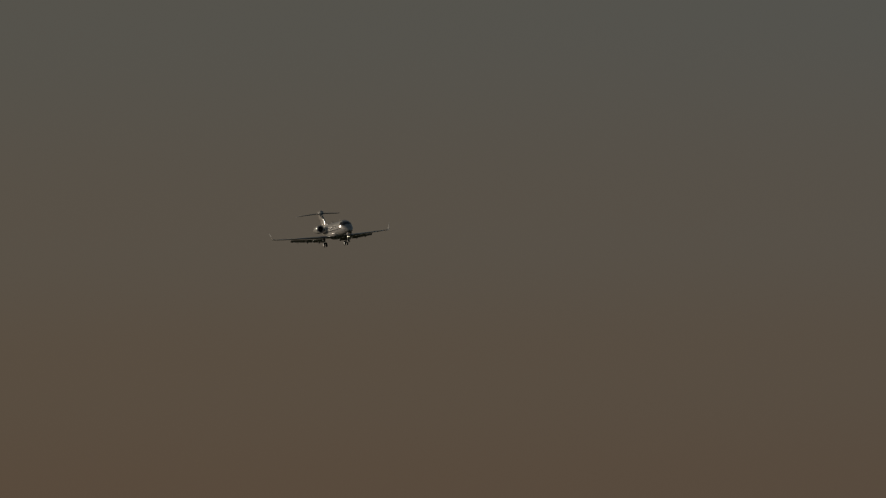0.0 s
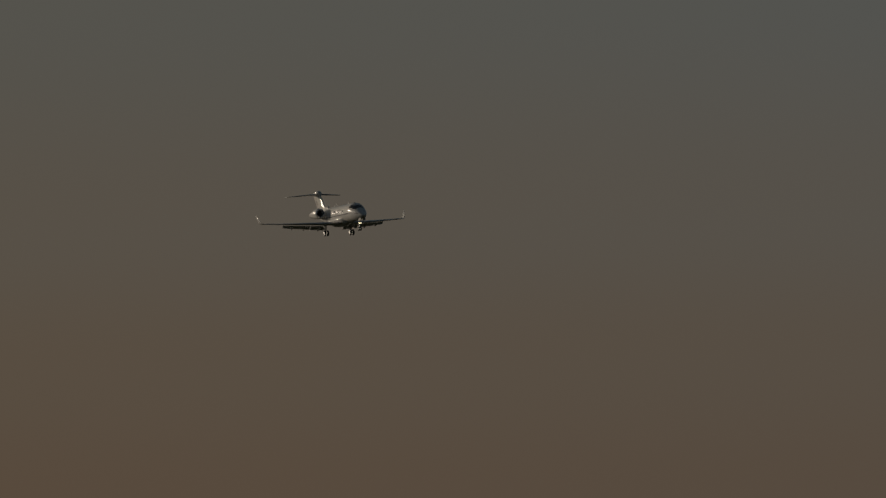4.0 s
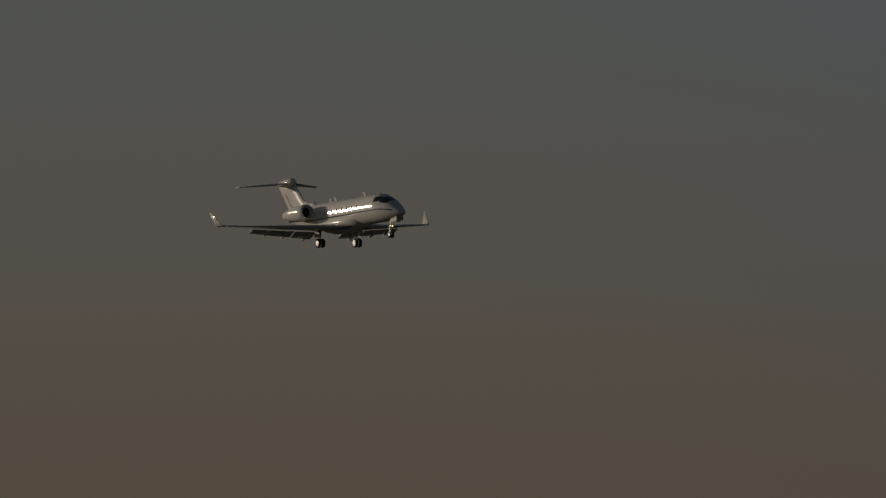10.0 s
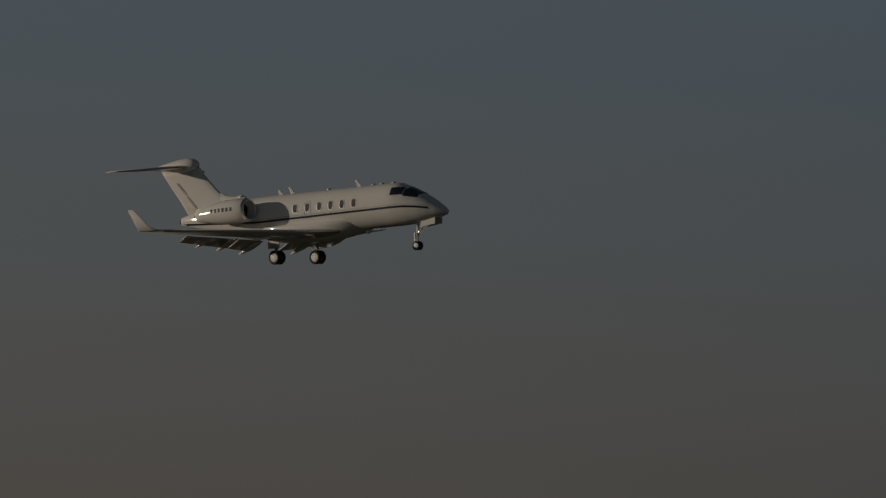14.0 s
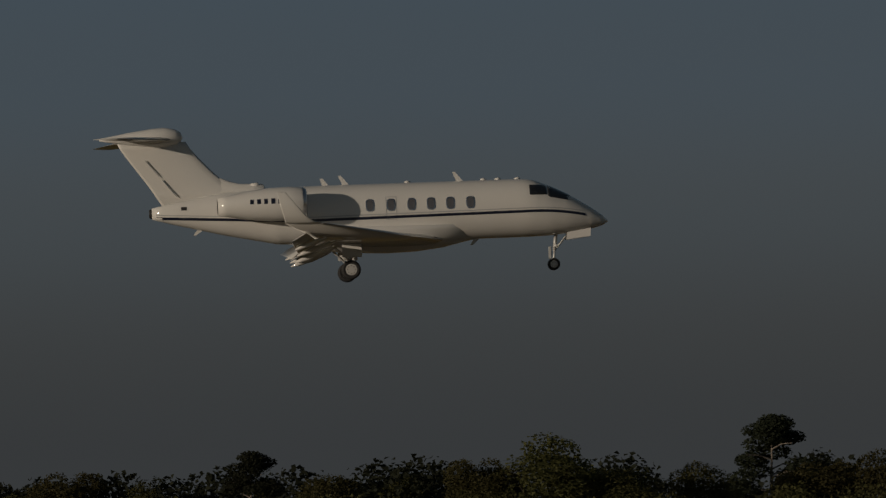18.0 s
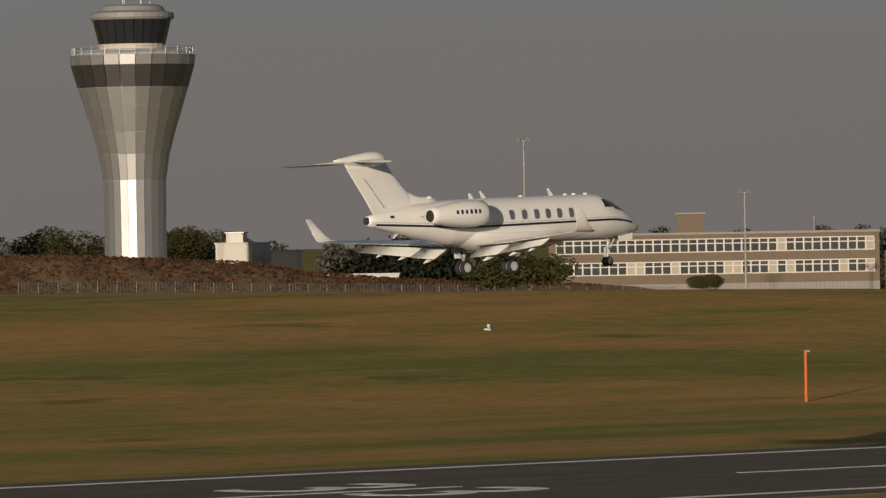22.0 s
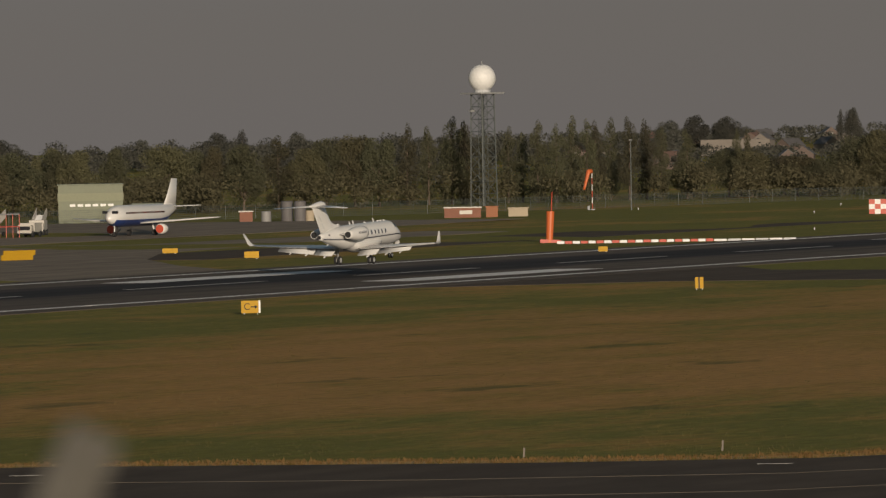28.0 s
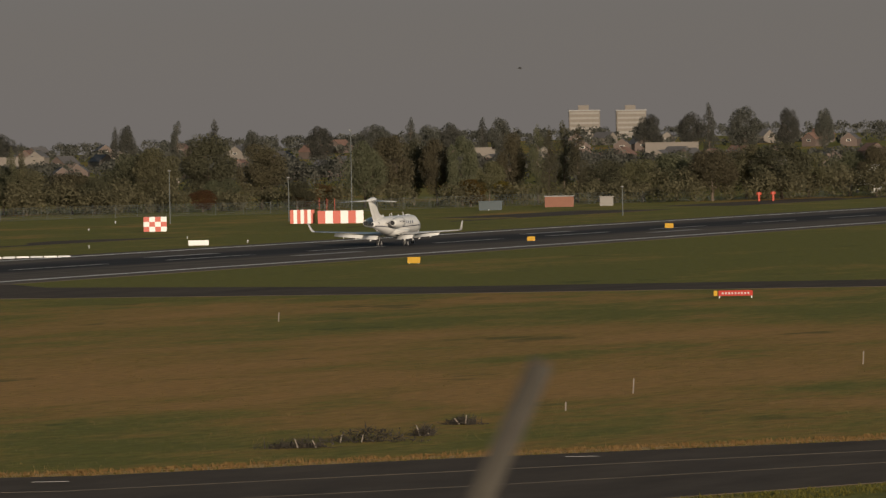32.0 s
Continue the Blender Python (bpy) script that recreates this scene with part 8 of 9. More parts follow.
part("window", boxed(-0.5, 1.6, -0.04, 0.02, 0.6, 1.2), FRAME_WHITE, s)
low_shed("orange brick store by the fence", 1038, 458.5, 1.9, 3, 1.65, BRICK, BRICK)
low_shed("cream store by the fence", 1043, 456, 3.2, 3, 1.3, CREAM, CREAM)
GREEN_SHEET = material("green_sheet_cladding", (0.12, 0.135, 0.08), 0.55, vary=0.1, scale=0.3, fine=2)
s = low_shed("dull green sheet-clad hall with white marks", 1011, 518.5, 10.6, 10, 6.2, GREEN_SHEET, GREEN_SHEET)
for k in range(6):
    part("lit_pane", boxed(-3.4 + k * 1.25, -2.5 + k * 1.25, -0.05, 0.0, 2.7, 3.1), SIGN_WHITE, s)
part("upper_panel", boxed(-5.4, 5.4, -0.06, 0.0, 3.6, 4.9), material("pale_green_panel", (0.17, 0.18, 0.11), 0.6), s)
low_shed("open brown store shed with a pale roof by the fence", 1002.7, 486.2, 2.1, 3, 1.7, DARK_BRICK, FRAME_WHITE)
low_shed("low green sheet-clad annexe", 1018, 511, 6.0, 8, 2.8, GREEN_SHEET, GREEN_SHEET)
for x, y, h, r, mat in ((1000, 481.3, 1.75, 0.8, GREY_SHEET), (1002, 478.5, 3.3, 0.97, SLATE), (1000.5, 475.5, 3.3, 0.97, SLATE), (1001, 474, 1.75, 0.7, CREAM)):
    t = thing("storage_tank", "upright round storage tank by the fence", "tank", pose(x, y, 0), "tanks by the fence")
    part("shell", lathe(bmesh.new(), [(0, r), (h * 0.95, r), (h, r * 0.8)], (0, 0, 1), n=18), mat, t, smooth=False)
chequer("small red and white chequered hut on the grass", 1010, 380, 3.6, 2.3, 4, 3)
chequer("long red and white striped hut by the fence", 1071, 370.5, 7.5, 2.2, 6, 1)
chequer("red and white slatted hut by the fence", 1072, 377.5, 4.0, 2.4, 7, 1)
for k in range(3):
    part("aerial_pole", rodded((1070.5 + k, 374 - k, 2.2), (1070.5 + k, 374 - k, 4.2), 0.05, n=5), RED, thing("aerial_pole", "thin red aerial pole on the hut", "aerial"))
low_shed("low grey-green shed by the fence", 1246, 401, 4.4, 4, 1.6, BLUE_GREY, BLUE_GREY)
low_shed("brown shed with dark openings by the fence", 1277, 397, 5.6, 4, 2.0, DARK_BRICK, GREY_SHEET)
low_shed("pale grey container by the fence", 1287, 390.5, 2.6, 3, 1.7, WALL_GREY, WALL_GREY)
for x, y in ((1329.7, 371.7), (1336.7, 370.7)):
    stub_light(x, y, 1.9, RED, RED, "orange-red signal light by the fence", "orange signal lights", "signal_light")
for x, y, top in ((1105, 413, 9.0), (1112, 394, 7.5), (1116, 384, 15.4), (1130, 340, 5.0), (1089, 455, 12)):
    p = thing("aerial_pole", "thin grey aerial pole by the far fence", "aerial", pose(x, y, 0), "aerial poles")
    part("pole", rodded((0, 0, 0), (0, 0, top), 0.11, 0.07, 6), LAMP_POST, p)
    part("head", boxed(-0.5, 0.5, -0.1, 0.1, top - 0.1, top + 0.1), GALV, p)
for x, y in ((1092, 455), (1126, 431), (889, 321), (1033, 400), (1220, 393), (975, 330), (860, 333), (930, 345)):
    stub_light(x, y, 0.35, SIGN_WHITE, SIGN_WHITE, "small white ground light on the far grass", "far ground lights", "ground_light")
for x, y, h in ((501, 178.5, 0.8), (357, 107, 0.9), (399.5, 105.4, 0.9), (335, 104, 0.5), (271.2, 118.5, 0.45), (277.3, 111.8, 0.5)):
    p = thing("wooden_stake", "thin wooden stake in the rough grass", "stake", pose(x, y, ground_z(x, y), 3, 2, 0), "wooden stakes")
    part("stake", boxed(-0.035, 0.035, -0.035, 0.035, -0.1, h * 0.9), PALE_BARK, p)


# ---- houses ----
def house(label, x, y, w, d, eave, ridge, wall, roof, turn, gables=1, z=None, chimney=True, name="house", low=1.0):
    """A house whose gable faces the camera's side; gables: how many stand side by side."""
    h = thing(name, label, "house", pose(x, y, ground_z(x, y) if z is None else z, 0, 0, turn), "houses")
    g = w / gables
    for k in range(gables):
        x0 = -w / 2 + k * g
        part("wall", prism(bmesh.new(), [(x0, -low), (x0, eave), (x0 + g / 2, ridge), (x0 + g, eave), (x0 + g, -low)], "y", 0, d), wall, h)
        for a, b in (((x0 - 0.2, eave - 0.15), (x0 + g / 2, ridge)), ((x0 + g / 2, ridge), (x0 + g + 0.2, eave - 0.15))):
            part("roof_slope", prism(bmesh.new(), [a, (a[0], a[1] + 0.18), (b[0], b[1] + 0.18), b], "y", -0.25, d + 0.25), roof, h)
        win = part("window", boxed(x0 + g * 0.36, x0 + g * 0.64, -0.06, 0.02, eave * 0.72, eave * 0.98), FRAME_WHITE, h)
        part("pane", boxed(x0 + g * 0.39, x0 + g * 0.61, -0.08, -0.05, eave * 0.75, eave * 0.95), WINDOW, win)
    if chimney:
        c = part("chimney", boxed(w * 0.18, w * 0.18 + 0.9, d * 0.4, d * 0.4 + 0.9, ridge - 1.2, ridge + 1.3), BRICK, h)
        for k in range(2):
            part("chimney_pot", rodded((w * 0.18 + 0.25 + 0.4 * k, d * 0.4 + 0.45, ridge + 1.3), (w * 0.18 + 0.25 + 0.4 * k, d * 0.4 + 0.45, ridge + 1.75), 0.14, n=8), BRICK, c)
    return h


WHITEWASH = material("white_washed_wall", (0.515, 0.468, 0.390), 0.85, vary=0.06, scale=0.5, fine=4)
since = len(THINGS)
house("white cottage with three pointed gables", 448.5, 893, 12.5, 9, 3.0, 6.6, WHITEWASH, SLATE, -27, 3, 4.2, low=8.0)
house("small brick gabled outbuilding with white bargeboards", 418.4, 908, 6.0, 6, 1.2, 3.4, BRICK, FRAME_WHITE, -25, 1, 3.2, False, low=8.0)
house("blue-grey house with two gables and a dark roof", 434.5, 900, 7.0, 9, 3.0, 5.2, BLUE_GREY, TILE, -26, 2, 3.6, low=8.0)
house("pale house half hidden by a bush", 428, 903.5, 6.0, 7, 2.6, 5.4, WHITEWASH, TILE, -26, 1, 3.6, low=8.0)
for ob in THINGS[since:]:
    # the houses by the road stand in front of the wood
    ob.matrix_basis = pose(0, 0, 14) @ Matrix.Diagonal((0.7, 0.7, 0.7, 1)) @ pose(0, 0, -14) @ ob.matrix_basis
house("brick house with a hipped tiled roof and tall chimneys", 486, 874, 14, 10, 5.0, 9.2, DARK_BRICK, TILE, -29, 1, 3.6)
house("brick house with a tiled roof", 497, 869, 9, 10, 4.4, 8.2, DARK_BRICK, TILE, -29, 1, 3.6)
house("small white gabled house among the trees", 141.2, 706, 3.2, 6, 1.0, 2.7, WHITEWASH, TILE, -11, 1, 4.3, False)
house("dark tiled bungalow by the road", 177, 698, 9.0, 7, 0.6, 2.6, TILE, TILE, -14, 1, 3.4, False)
s = low_shed("low flat-roofed brick building with a white fascia", 504.5, 863.5, 9.0, 8, 2.6, BRICK, FRAME_WHITE, -30, 4.2)
s = low_shed("low flat-roofed dark building", 511, 860, 6.0, 8, 2.2, SLATE, GALV, -30, 4.2)
s = low_shed("white flat-roofed plant building with a dish", 623.8, 781.6, 5.6, 8, 8.5, FRAME_WHITE, FRAME_WHITE, -58, 4)
low_shed("white plant block on a flat roof", 625.5, 783.5, 2.5, 3, 10.0, FRAME_WHITE, GALV, -50, 4)
low_shed("small white plant block by the tower", 629.5, 777.2, 3.7, 4, 7.3, FRAME_WHITE, GALV, -52, 4)
s = low_shed("low white building with a grey band", 636, 770, 14.0, 8, 3.2, FRAME_WHITE, GALV, -39, 4.5)
for k in range(2):
    t_ = thing("red_pillar", "short red pillar by the embankment's end", "pillar", pose(455.5 + k * 2.6, 694 - k, 5.5), "red pillars")
    part("shaft", boxed(-0.5, 0.5, -0.4, 0.4, 0, 4.2, 0.05), RED, t_)
    part("cap", boxed(-0.6, 0.6, -0.5, 0.5, 4.2, 4.4), GREY_SHEET, t_)
s = low_shed("small white cottage-like lodge with a pale roof", 462, 690, 3.0, 4, 1.2, FRAME_WHITE, FRAME_WHITE, -34, 6.6)


# ---- lounge building behind the grey office ----
def build_lounge():
    b = thing("terminal_lounge", "modern white-edged lounge building with greenish glass", "building", pose(707.2, 580.5, 0, 0, 0, face_to(707.2, 580.5)))
    part("wall", boxed(-5.4, 5.4, 0.3, 9, -0.5, 9.0), WALL_GREY, b)
    part("roof_fascia", boxed(-5.7, 5.6, -0.8, 9.3, 8.7, 10.2, 0.05), FRAME_WHITE, b, "deep white roof edge")
    part("roof_top", boxed(-6.6, 6.0, -1.2, 9.5, 10.25, 10.5), GREY_SHEET, b)
    for i in range(7):
        part("glass_panel", boxed(-5.2 + i * 1.5, -3.8 + i * 1.5, 0.1, 0.3, 5.0, 8.6), GREEN_GLASS, b)
        part("mullion", boxed(-3.8 + i * 1.5, -3.7 + i * 1.5, 0.0, 0.35, 5.0, 8.6), FRAME_WHITE, b)
    c = thing("entrance_canopy", "thin grey canopy roof on posts beside the lounge", "canopy", pose(701, 588, 0, 0, 0, face_to(701, 588)))
    part("roof", boxed(-5.6, 4.4, -1.0, 6.0, 9.1, 9.8, 0.06), GREY_SHEET, c)
    part("roof_edge", boxed(-6.4, -3.0, -1.2, -1.02, 9.3, 9.9), FRAME_WHITE, c)
    for x in (-4.5, 0.0, 4.0):
        part("post", rodded((x, -0.5, -0.5), (x, -0.5, 9.1), 0.12, n=8), LAMP_POST, c)
    part("back_wall", boxed(-5.0, 4.2, 4.0, 5.8, -0.5, 9.0), SLATE, c)


build_lounge()


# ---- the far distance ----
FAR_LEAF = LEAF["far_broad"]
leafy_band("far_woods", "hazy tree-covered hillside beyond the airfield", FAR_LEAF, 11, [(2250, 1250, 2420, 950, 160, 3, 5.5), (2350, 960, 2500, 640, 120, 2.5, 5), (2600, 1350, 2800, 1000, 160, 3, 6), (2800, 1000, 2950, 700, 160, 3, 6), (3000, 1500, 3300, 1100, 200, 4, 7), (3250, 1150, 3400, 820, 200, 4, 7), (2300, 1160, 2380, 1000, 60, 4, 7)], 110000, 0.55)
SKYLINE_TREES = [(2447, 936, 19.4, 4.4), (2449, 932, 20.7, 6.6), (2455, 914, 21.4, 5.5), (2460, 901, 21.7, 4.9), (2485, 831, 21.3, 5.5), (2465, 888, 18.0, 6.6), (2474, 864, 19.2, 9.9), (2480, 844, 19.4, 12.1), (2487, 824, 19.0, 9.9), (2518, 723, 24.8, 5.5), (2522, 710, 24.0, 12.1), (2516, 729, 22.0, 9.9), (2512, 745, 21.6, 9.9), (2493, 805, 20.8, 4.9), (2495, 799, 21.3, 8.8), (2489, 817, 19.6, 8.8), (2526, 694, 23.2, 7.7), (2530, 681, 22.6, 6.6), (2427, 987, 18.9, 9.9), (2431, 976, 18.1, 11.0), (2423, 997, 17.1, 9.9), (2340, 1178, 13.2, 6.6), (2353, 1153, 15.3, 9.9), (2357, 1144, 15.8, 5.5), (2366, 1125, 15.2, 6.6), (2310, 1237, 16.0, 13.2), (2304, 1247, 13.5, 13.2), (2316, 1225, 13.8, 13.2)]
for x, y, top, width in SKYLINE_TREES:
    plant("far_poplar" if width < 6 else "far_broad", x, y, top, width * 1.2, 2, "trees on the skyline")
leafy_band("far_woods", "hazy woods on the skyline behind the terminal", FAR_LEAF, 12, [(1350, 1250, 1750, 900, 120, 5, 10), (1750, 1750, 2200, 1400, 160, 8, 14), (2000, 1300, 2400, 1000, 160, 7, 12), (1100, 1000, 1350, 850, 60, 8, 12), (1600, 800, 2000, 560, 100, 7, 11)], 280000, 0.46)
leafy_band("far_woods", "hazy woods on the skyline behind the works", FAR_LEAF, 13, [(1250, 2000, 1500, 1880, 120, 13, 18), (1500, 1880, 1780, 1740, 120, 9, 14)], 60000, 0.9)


# far houses and blocks: haze put into the colours, muted and less saturated
FAR_BRICK = material("haze_muted_brick", (0.105, 0.078, 0.066), 0.85, vary=0.15, scale=0.6, fine=6)
FAR_CONCRETE = material("haze_muted_concrete", (0.165, 0.145, 0.125), 0.85, vary=0.1, scale=0.4, fine=4)


def far_houses():
    rng = random.Random(21)
    models = []
    for wall, roof in ((FAR_CONCRETE, SLATE), (FAR_BRICK, TILE), (FAR_BRICK, SLATE)):
        models.append(house("distant house on the wooded hillside", 2480, 820, 7, 9, 3.6, 6.2, wall, roof, -70, chimney=False))
    for i in range(110):
        b, d = radians(rng.uniform(66.8, 76.5)), rng.choice((2250, 2330, 2420, 2520, 2650, 2850, 3050)) * rng.uniform(0.985, 1.015)
        x, y = d * math.sin(b), d * math.cos(b)
        copy_thing(models[i % 3], pose(x, y, ground_z(x, y) - 0.5, 0, 0, rng.uniform(-110, -20)))


def tower_block(label, x, y, w, d, h, floors, turn, bands=True):
    t = thing("tower_block", label, "apartment block", pose(x, y, ground_z(x, y) - 1, 0, 0, turn), "distant tower blocks")
    part("wall", boxed(-w / 2, w / 2, 0, d, 0, h, 0.1), FAR_CONCRETE, t)
    for k in range(floors):
        z = h * (k + 0.35) / floors
        part("window_band", boxed(-w / 2 + 0.6, w / 2 - 0.6, -0.12, 0.0, z, z + h / floors * 0.42), WALL_GREY, t)
        part("side_window_band", boxed(-w / 2 - 0.12, -w / 2, 0.6, d - 0.6, z, z + h / floors * 0.42), WALL_GREY, t)
    part("roof", boxed(-w / 2 - 0.3, w / 2 + 0.3, -0.3, d + 0.3, h, h + 0.6), GREY_SHEET, t)
    part("roof_house", boxed(-w * 0.2, w * 0.15, d * 0.3, d * 0.7, h + 0.6, h + 3.0), FAR_CONCRETE, t)
    return t


far_houses()
tower_block("long pale hospital-like block with window bands far off", 2466, 2040, 40, 14, 17, 6, -50)
tower_block("dark lower block beside the pale one", 2445, 2062, 12, 12, 15, 5, -50)
tower_block("pale tower block on the skyline", 3437, 1054, 16, 14, 15.5, 6, -72)
tower_block("pale tower block on the skyline", 3445, 1031, 15.5, 14, 15.0, 6, -72)
for x, y, w, h, label in ((2414, 966, 26, 6, "long pale warehouse roof on the hillside"), (2495, 731, 20, 6.5, "long white building on the hillside"), (2474, 800, 9, 6, "white building among the trees"), (2475, 798, 7, 5, "white building among the trees"), (2415, 963, 18, 5, "pale warehouse on the hillside")):
    low_shed(label, x, y, w, 8, h, FAR_CONCRETE, FAR_CONCRETE)

# ---- fences on the camera's bank ----
RUSTY = material("weathered_steel", (0.105, 0.098, 0.085), 0.7, 0.2, vary=0.25, scale=4, fine=40)
DARK_STEEL = material("rusted_dark_steel", (0.06, 0.052, 0.042), 0.75, 0.2, vary=0.25, scale=4, fine=40)


def steel_post(top, foot, r, label, mat):
    p = thing("fence_post", label, "fence post", None, "fence posts on the bank")
    t, f = Vector(top), Vector(foot)
    part("cranked_top", rodded(f, t, r, n=6), mat, p)
    part("upright", rodded((f.x, f.y, ground_z(f.x, f.y) - 0.1), f, r, n=6), mat, p)


steel_post((3.294, 1.689, 13.843), (3.266, 1.741, 13.72), 0.018, "grey steel fence post with a cranked top", RUSTY)
steel_post((8.396, 2.636, 13.712), (8.362, 2.745, 13.47), 0.018, "dark steel fence post with a cranked top", DARK_STEEL)
POSTS = [(-37.2, 7.9), (-33.5, 8.0), (-30.0, 8.0), (-27.0, 8.0), (-24.1, 8.0), (-21.2, 8.0), (-18.4, 8.0), (-41.0, 7.9)]
POSTS = [(x, y - 0.0074 * x) for x, y in POSTS]
TARRED = material("blackened_concrete", (0.05, 0.045, 0.04), 0.9, vary=0.3, scale=6, fine=40)
for x, y in POSTS:
    p = thing("concrete_post", "dark concrete fence post with a cranked head", "fence post", None, "concrete posts of the bank fence")
    z = 14.0 + math.hypot(x, y) * (0.0124 if x < -22 else 0.009)
    part("upright", rodded((x, y, ground_z(x, y) - 0.2), (x, y, z - 0.28), 0.07, n=6), TARRED, p)
    part("head", rodded((x, y, z - 0.3), (x - 0.14, y - 0.22, z + 0.02), 0.055, 0.04, n=6), TARRED, p)
w = thing("barbed_wire", "taut barbed wire along the bank fence", "wire")
rail = sorted(POSTS)
for (x0, y0), (x1, y1) in zip(rail, rail[1:]):
    bm = bmesh.new()
    z0, z1 = 14.0 + math.hypot(x0, y0) * (0.0122 if x0 < -22 else 0.0088), 14.0 + math.hypot(x1, y1) * (0.0122 if x1 < -22 else 0.0088)
    a, b = Vector((x0 - 0.12, y0 - 0.2, z0 - 0.03)), Vector((x1 - 0.12, y1 - 0.2, z1 - 0.03))
    rod(bm, a, b, 0.004, n=3)
    n = int((b - a).length / 0.12)
    for i in range(n):
        c = a.lerp(b, (i + 0.5) / n)
        rod(bm, c - Vector((0, 0, 0.014)), c + Vector((0, 0, 0.014)), 0.007, n=3)
    part("strand", bm, TARRED, w)

# ---- birds ----
FEATHER = material("dark_feathers", (0.03, 0.028, 0.026), 0.8, vary=0.2)
def build_bird():
    b = thing("bird", "small dark bird in flight", "bird", None, "birds")
    part("body", lathe(bmesh.new(), [(0, 0.01), (0.08, 0.05), (0.2, 0.06), (0.34, 0.03), (0.42, 0.015)], (-1, 0, 0), (0.2, 0, 0), 10), FEATHER, b, smooth=True)
    for s in (-1, 1):
        part("wing", loft(bmesh.new(), [[(0.08, s * 0.03, 0.0), (-0.1, s * 0.03, 0.0), (-0.1, s * 0.03, 0.012), (0.08, s * 0.03, 0.012)], [(0.06, s * 0.22, 0.1), (-0.06, s * 0.22, 0.1), (-0.06, s * 0.22, 0.11), (0.06, s * 0.22, 0.11)], [(-0.06, s * 0.4, 0.12), (-0.12, s * 0.4, 0.12), (-0.12, s * 0.4, 0.125), (-0.06, s * 0.4, 0.125)]]), FEATHER, b)
    part("tail", prism(bmesh.new(), [(-0.18, -0.015), (-0.18, 0.015), (-0.34, 0.05), (-0.34, -0.05)], "z", -0.006, 0.006), FEATHER, b)
    return b


BIRDS = [
    (build_bird(), [(0.0, -120.0, 260.0, 37.0, 190), (8.0, -261.0, 150.0, 35.6, 190), (8.5, -264.2, 142.1, 35.6, 190), (9.0, -266.7, 137.3, 35.7, 190), (9.5, -267.6, 135.6, 37.7, 190), (10.0, -272.0, 122.0, 39.0, 190), (32.0, -500.0, -300.0, 60.0, 190)]),
    (build_bird(), [(0.0, -120.0, 262.0, 45.0, 190), (8.5, -256.0, 150.0, 39.0, 190), (9.0, -264.4, 141.7, 38.0, 190), (9.5, -269.2, 132.5, 35.8, 190), (10.0, -276.0, 118.0, 36.0, 190), (32.0, -520.0, -300.0, 50.0, 190)]),
    (build_bird(), [(0.0, -380.0, 570.0, 44.4, 10), (18.5, 85.5, 562.4, 37.9, 10), (19.0, 112.7, 558.8, 37.0, 10), (19.5, 133.0, 554.8, 36.8, 10), (32.0, 760.0, 380.0, 63.4, 10)]),
    (build_bird(), [(0.0, 620.4, 286.0, 9.6, 290), (29.0, 624.8, 209.0, 15.1, 290), (30.0, 628.3, 202.2, 17.1, 290), (31.0, 629.6, 198.0, 20.6, 290), (32.0, 629.2, 199.3, 20.4, 290)]),
]


# ---- rough grass and brushwood beside the near taxiway ----
def tufts(name, label, mat, seed, places, blades=3):
    """Blades of grass in clumps; places: arrays of x, y, height."""
    rng = np.random.default_rng(seed)
    out = []
    for xs, ys, hs in places:
        n = len(xs)
        z = np.zeros(n)
        for k in range(blades):
            a = rng.uniform(0, 6.28, n)
            w = hs * rng.uniform(0.12, 0.3, n)
            lean = rng.normal(0, 0.35, (n, 2)) * hs[:, None]
            bx, by = xs + rng.normal(0, 0.12, n), ys + rng.normal(0, 0.12, n)
            tip = np.stack([bx + lean[:, 0], by + lean[:, 1], z + hs * rng.uniform(0.6, 1.1, n)], axis=1)
            l = np.stack([bx - np.cos(a) * w, by - np.sin(a) * w, z - 0.02], axis=1)
            r = np.stack([bx + np.cos(a) * w, by + np.sin(a) * w, z - 0.02], axis=1)
            out.append(np.stack([l, r, tip], axis=1).reshape(-1, 3))
    v = np.concatenate(out)
    me = bpy.data.meshes.new(name)
    me.from_pydata(v.tolist(), [], np.arange(len(v)).reshape(-1, 3).tolist())
    me.materials.append(mat)
    tagged(new(name, me), label, "grass", kind="stuff")


def along_edge(rng, line, n, near, far, low, high):
    """Places beside a line of points, on its far side."""
    seg = [(a, b, math.hypot(b[0] - a[0], b[1] - a[1])) for a, b in zip(line, line[1:])]
    xs, ys = [], []
    total = sum(s[2] for s in seg)
    for a, b, l in seg:
        m = int(n * l / total)
        u, off = rng.random(m), near + (far - near) * rng.random(m) ** 1.3
        nx, ny = -(b[1] - a[1]) / l, (b[0] - a[0]) / l
        xs.append(a[0] + (b[0] - a[0]) * u + nx * off)
        ys.append(a[1] + (b[1] - a[1]) * u + ny * off)
    xs, ys = np.concatenate(xs), np.concatenate(ys)
    return xs, ys, rng.uniform(low, high, len(xs))


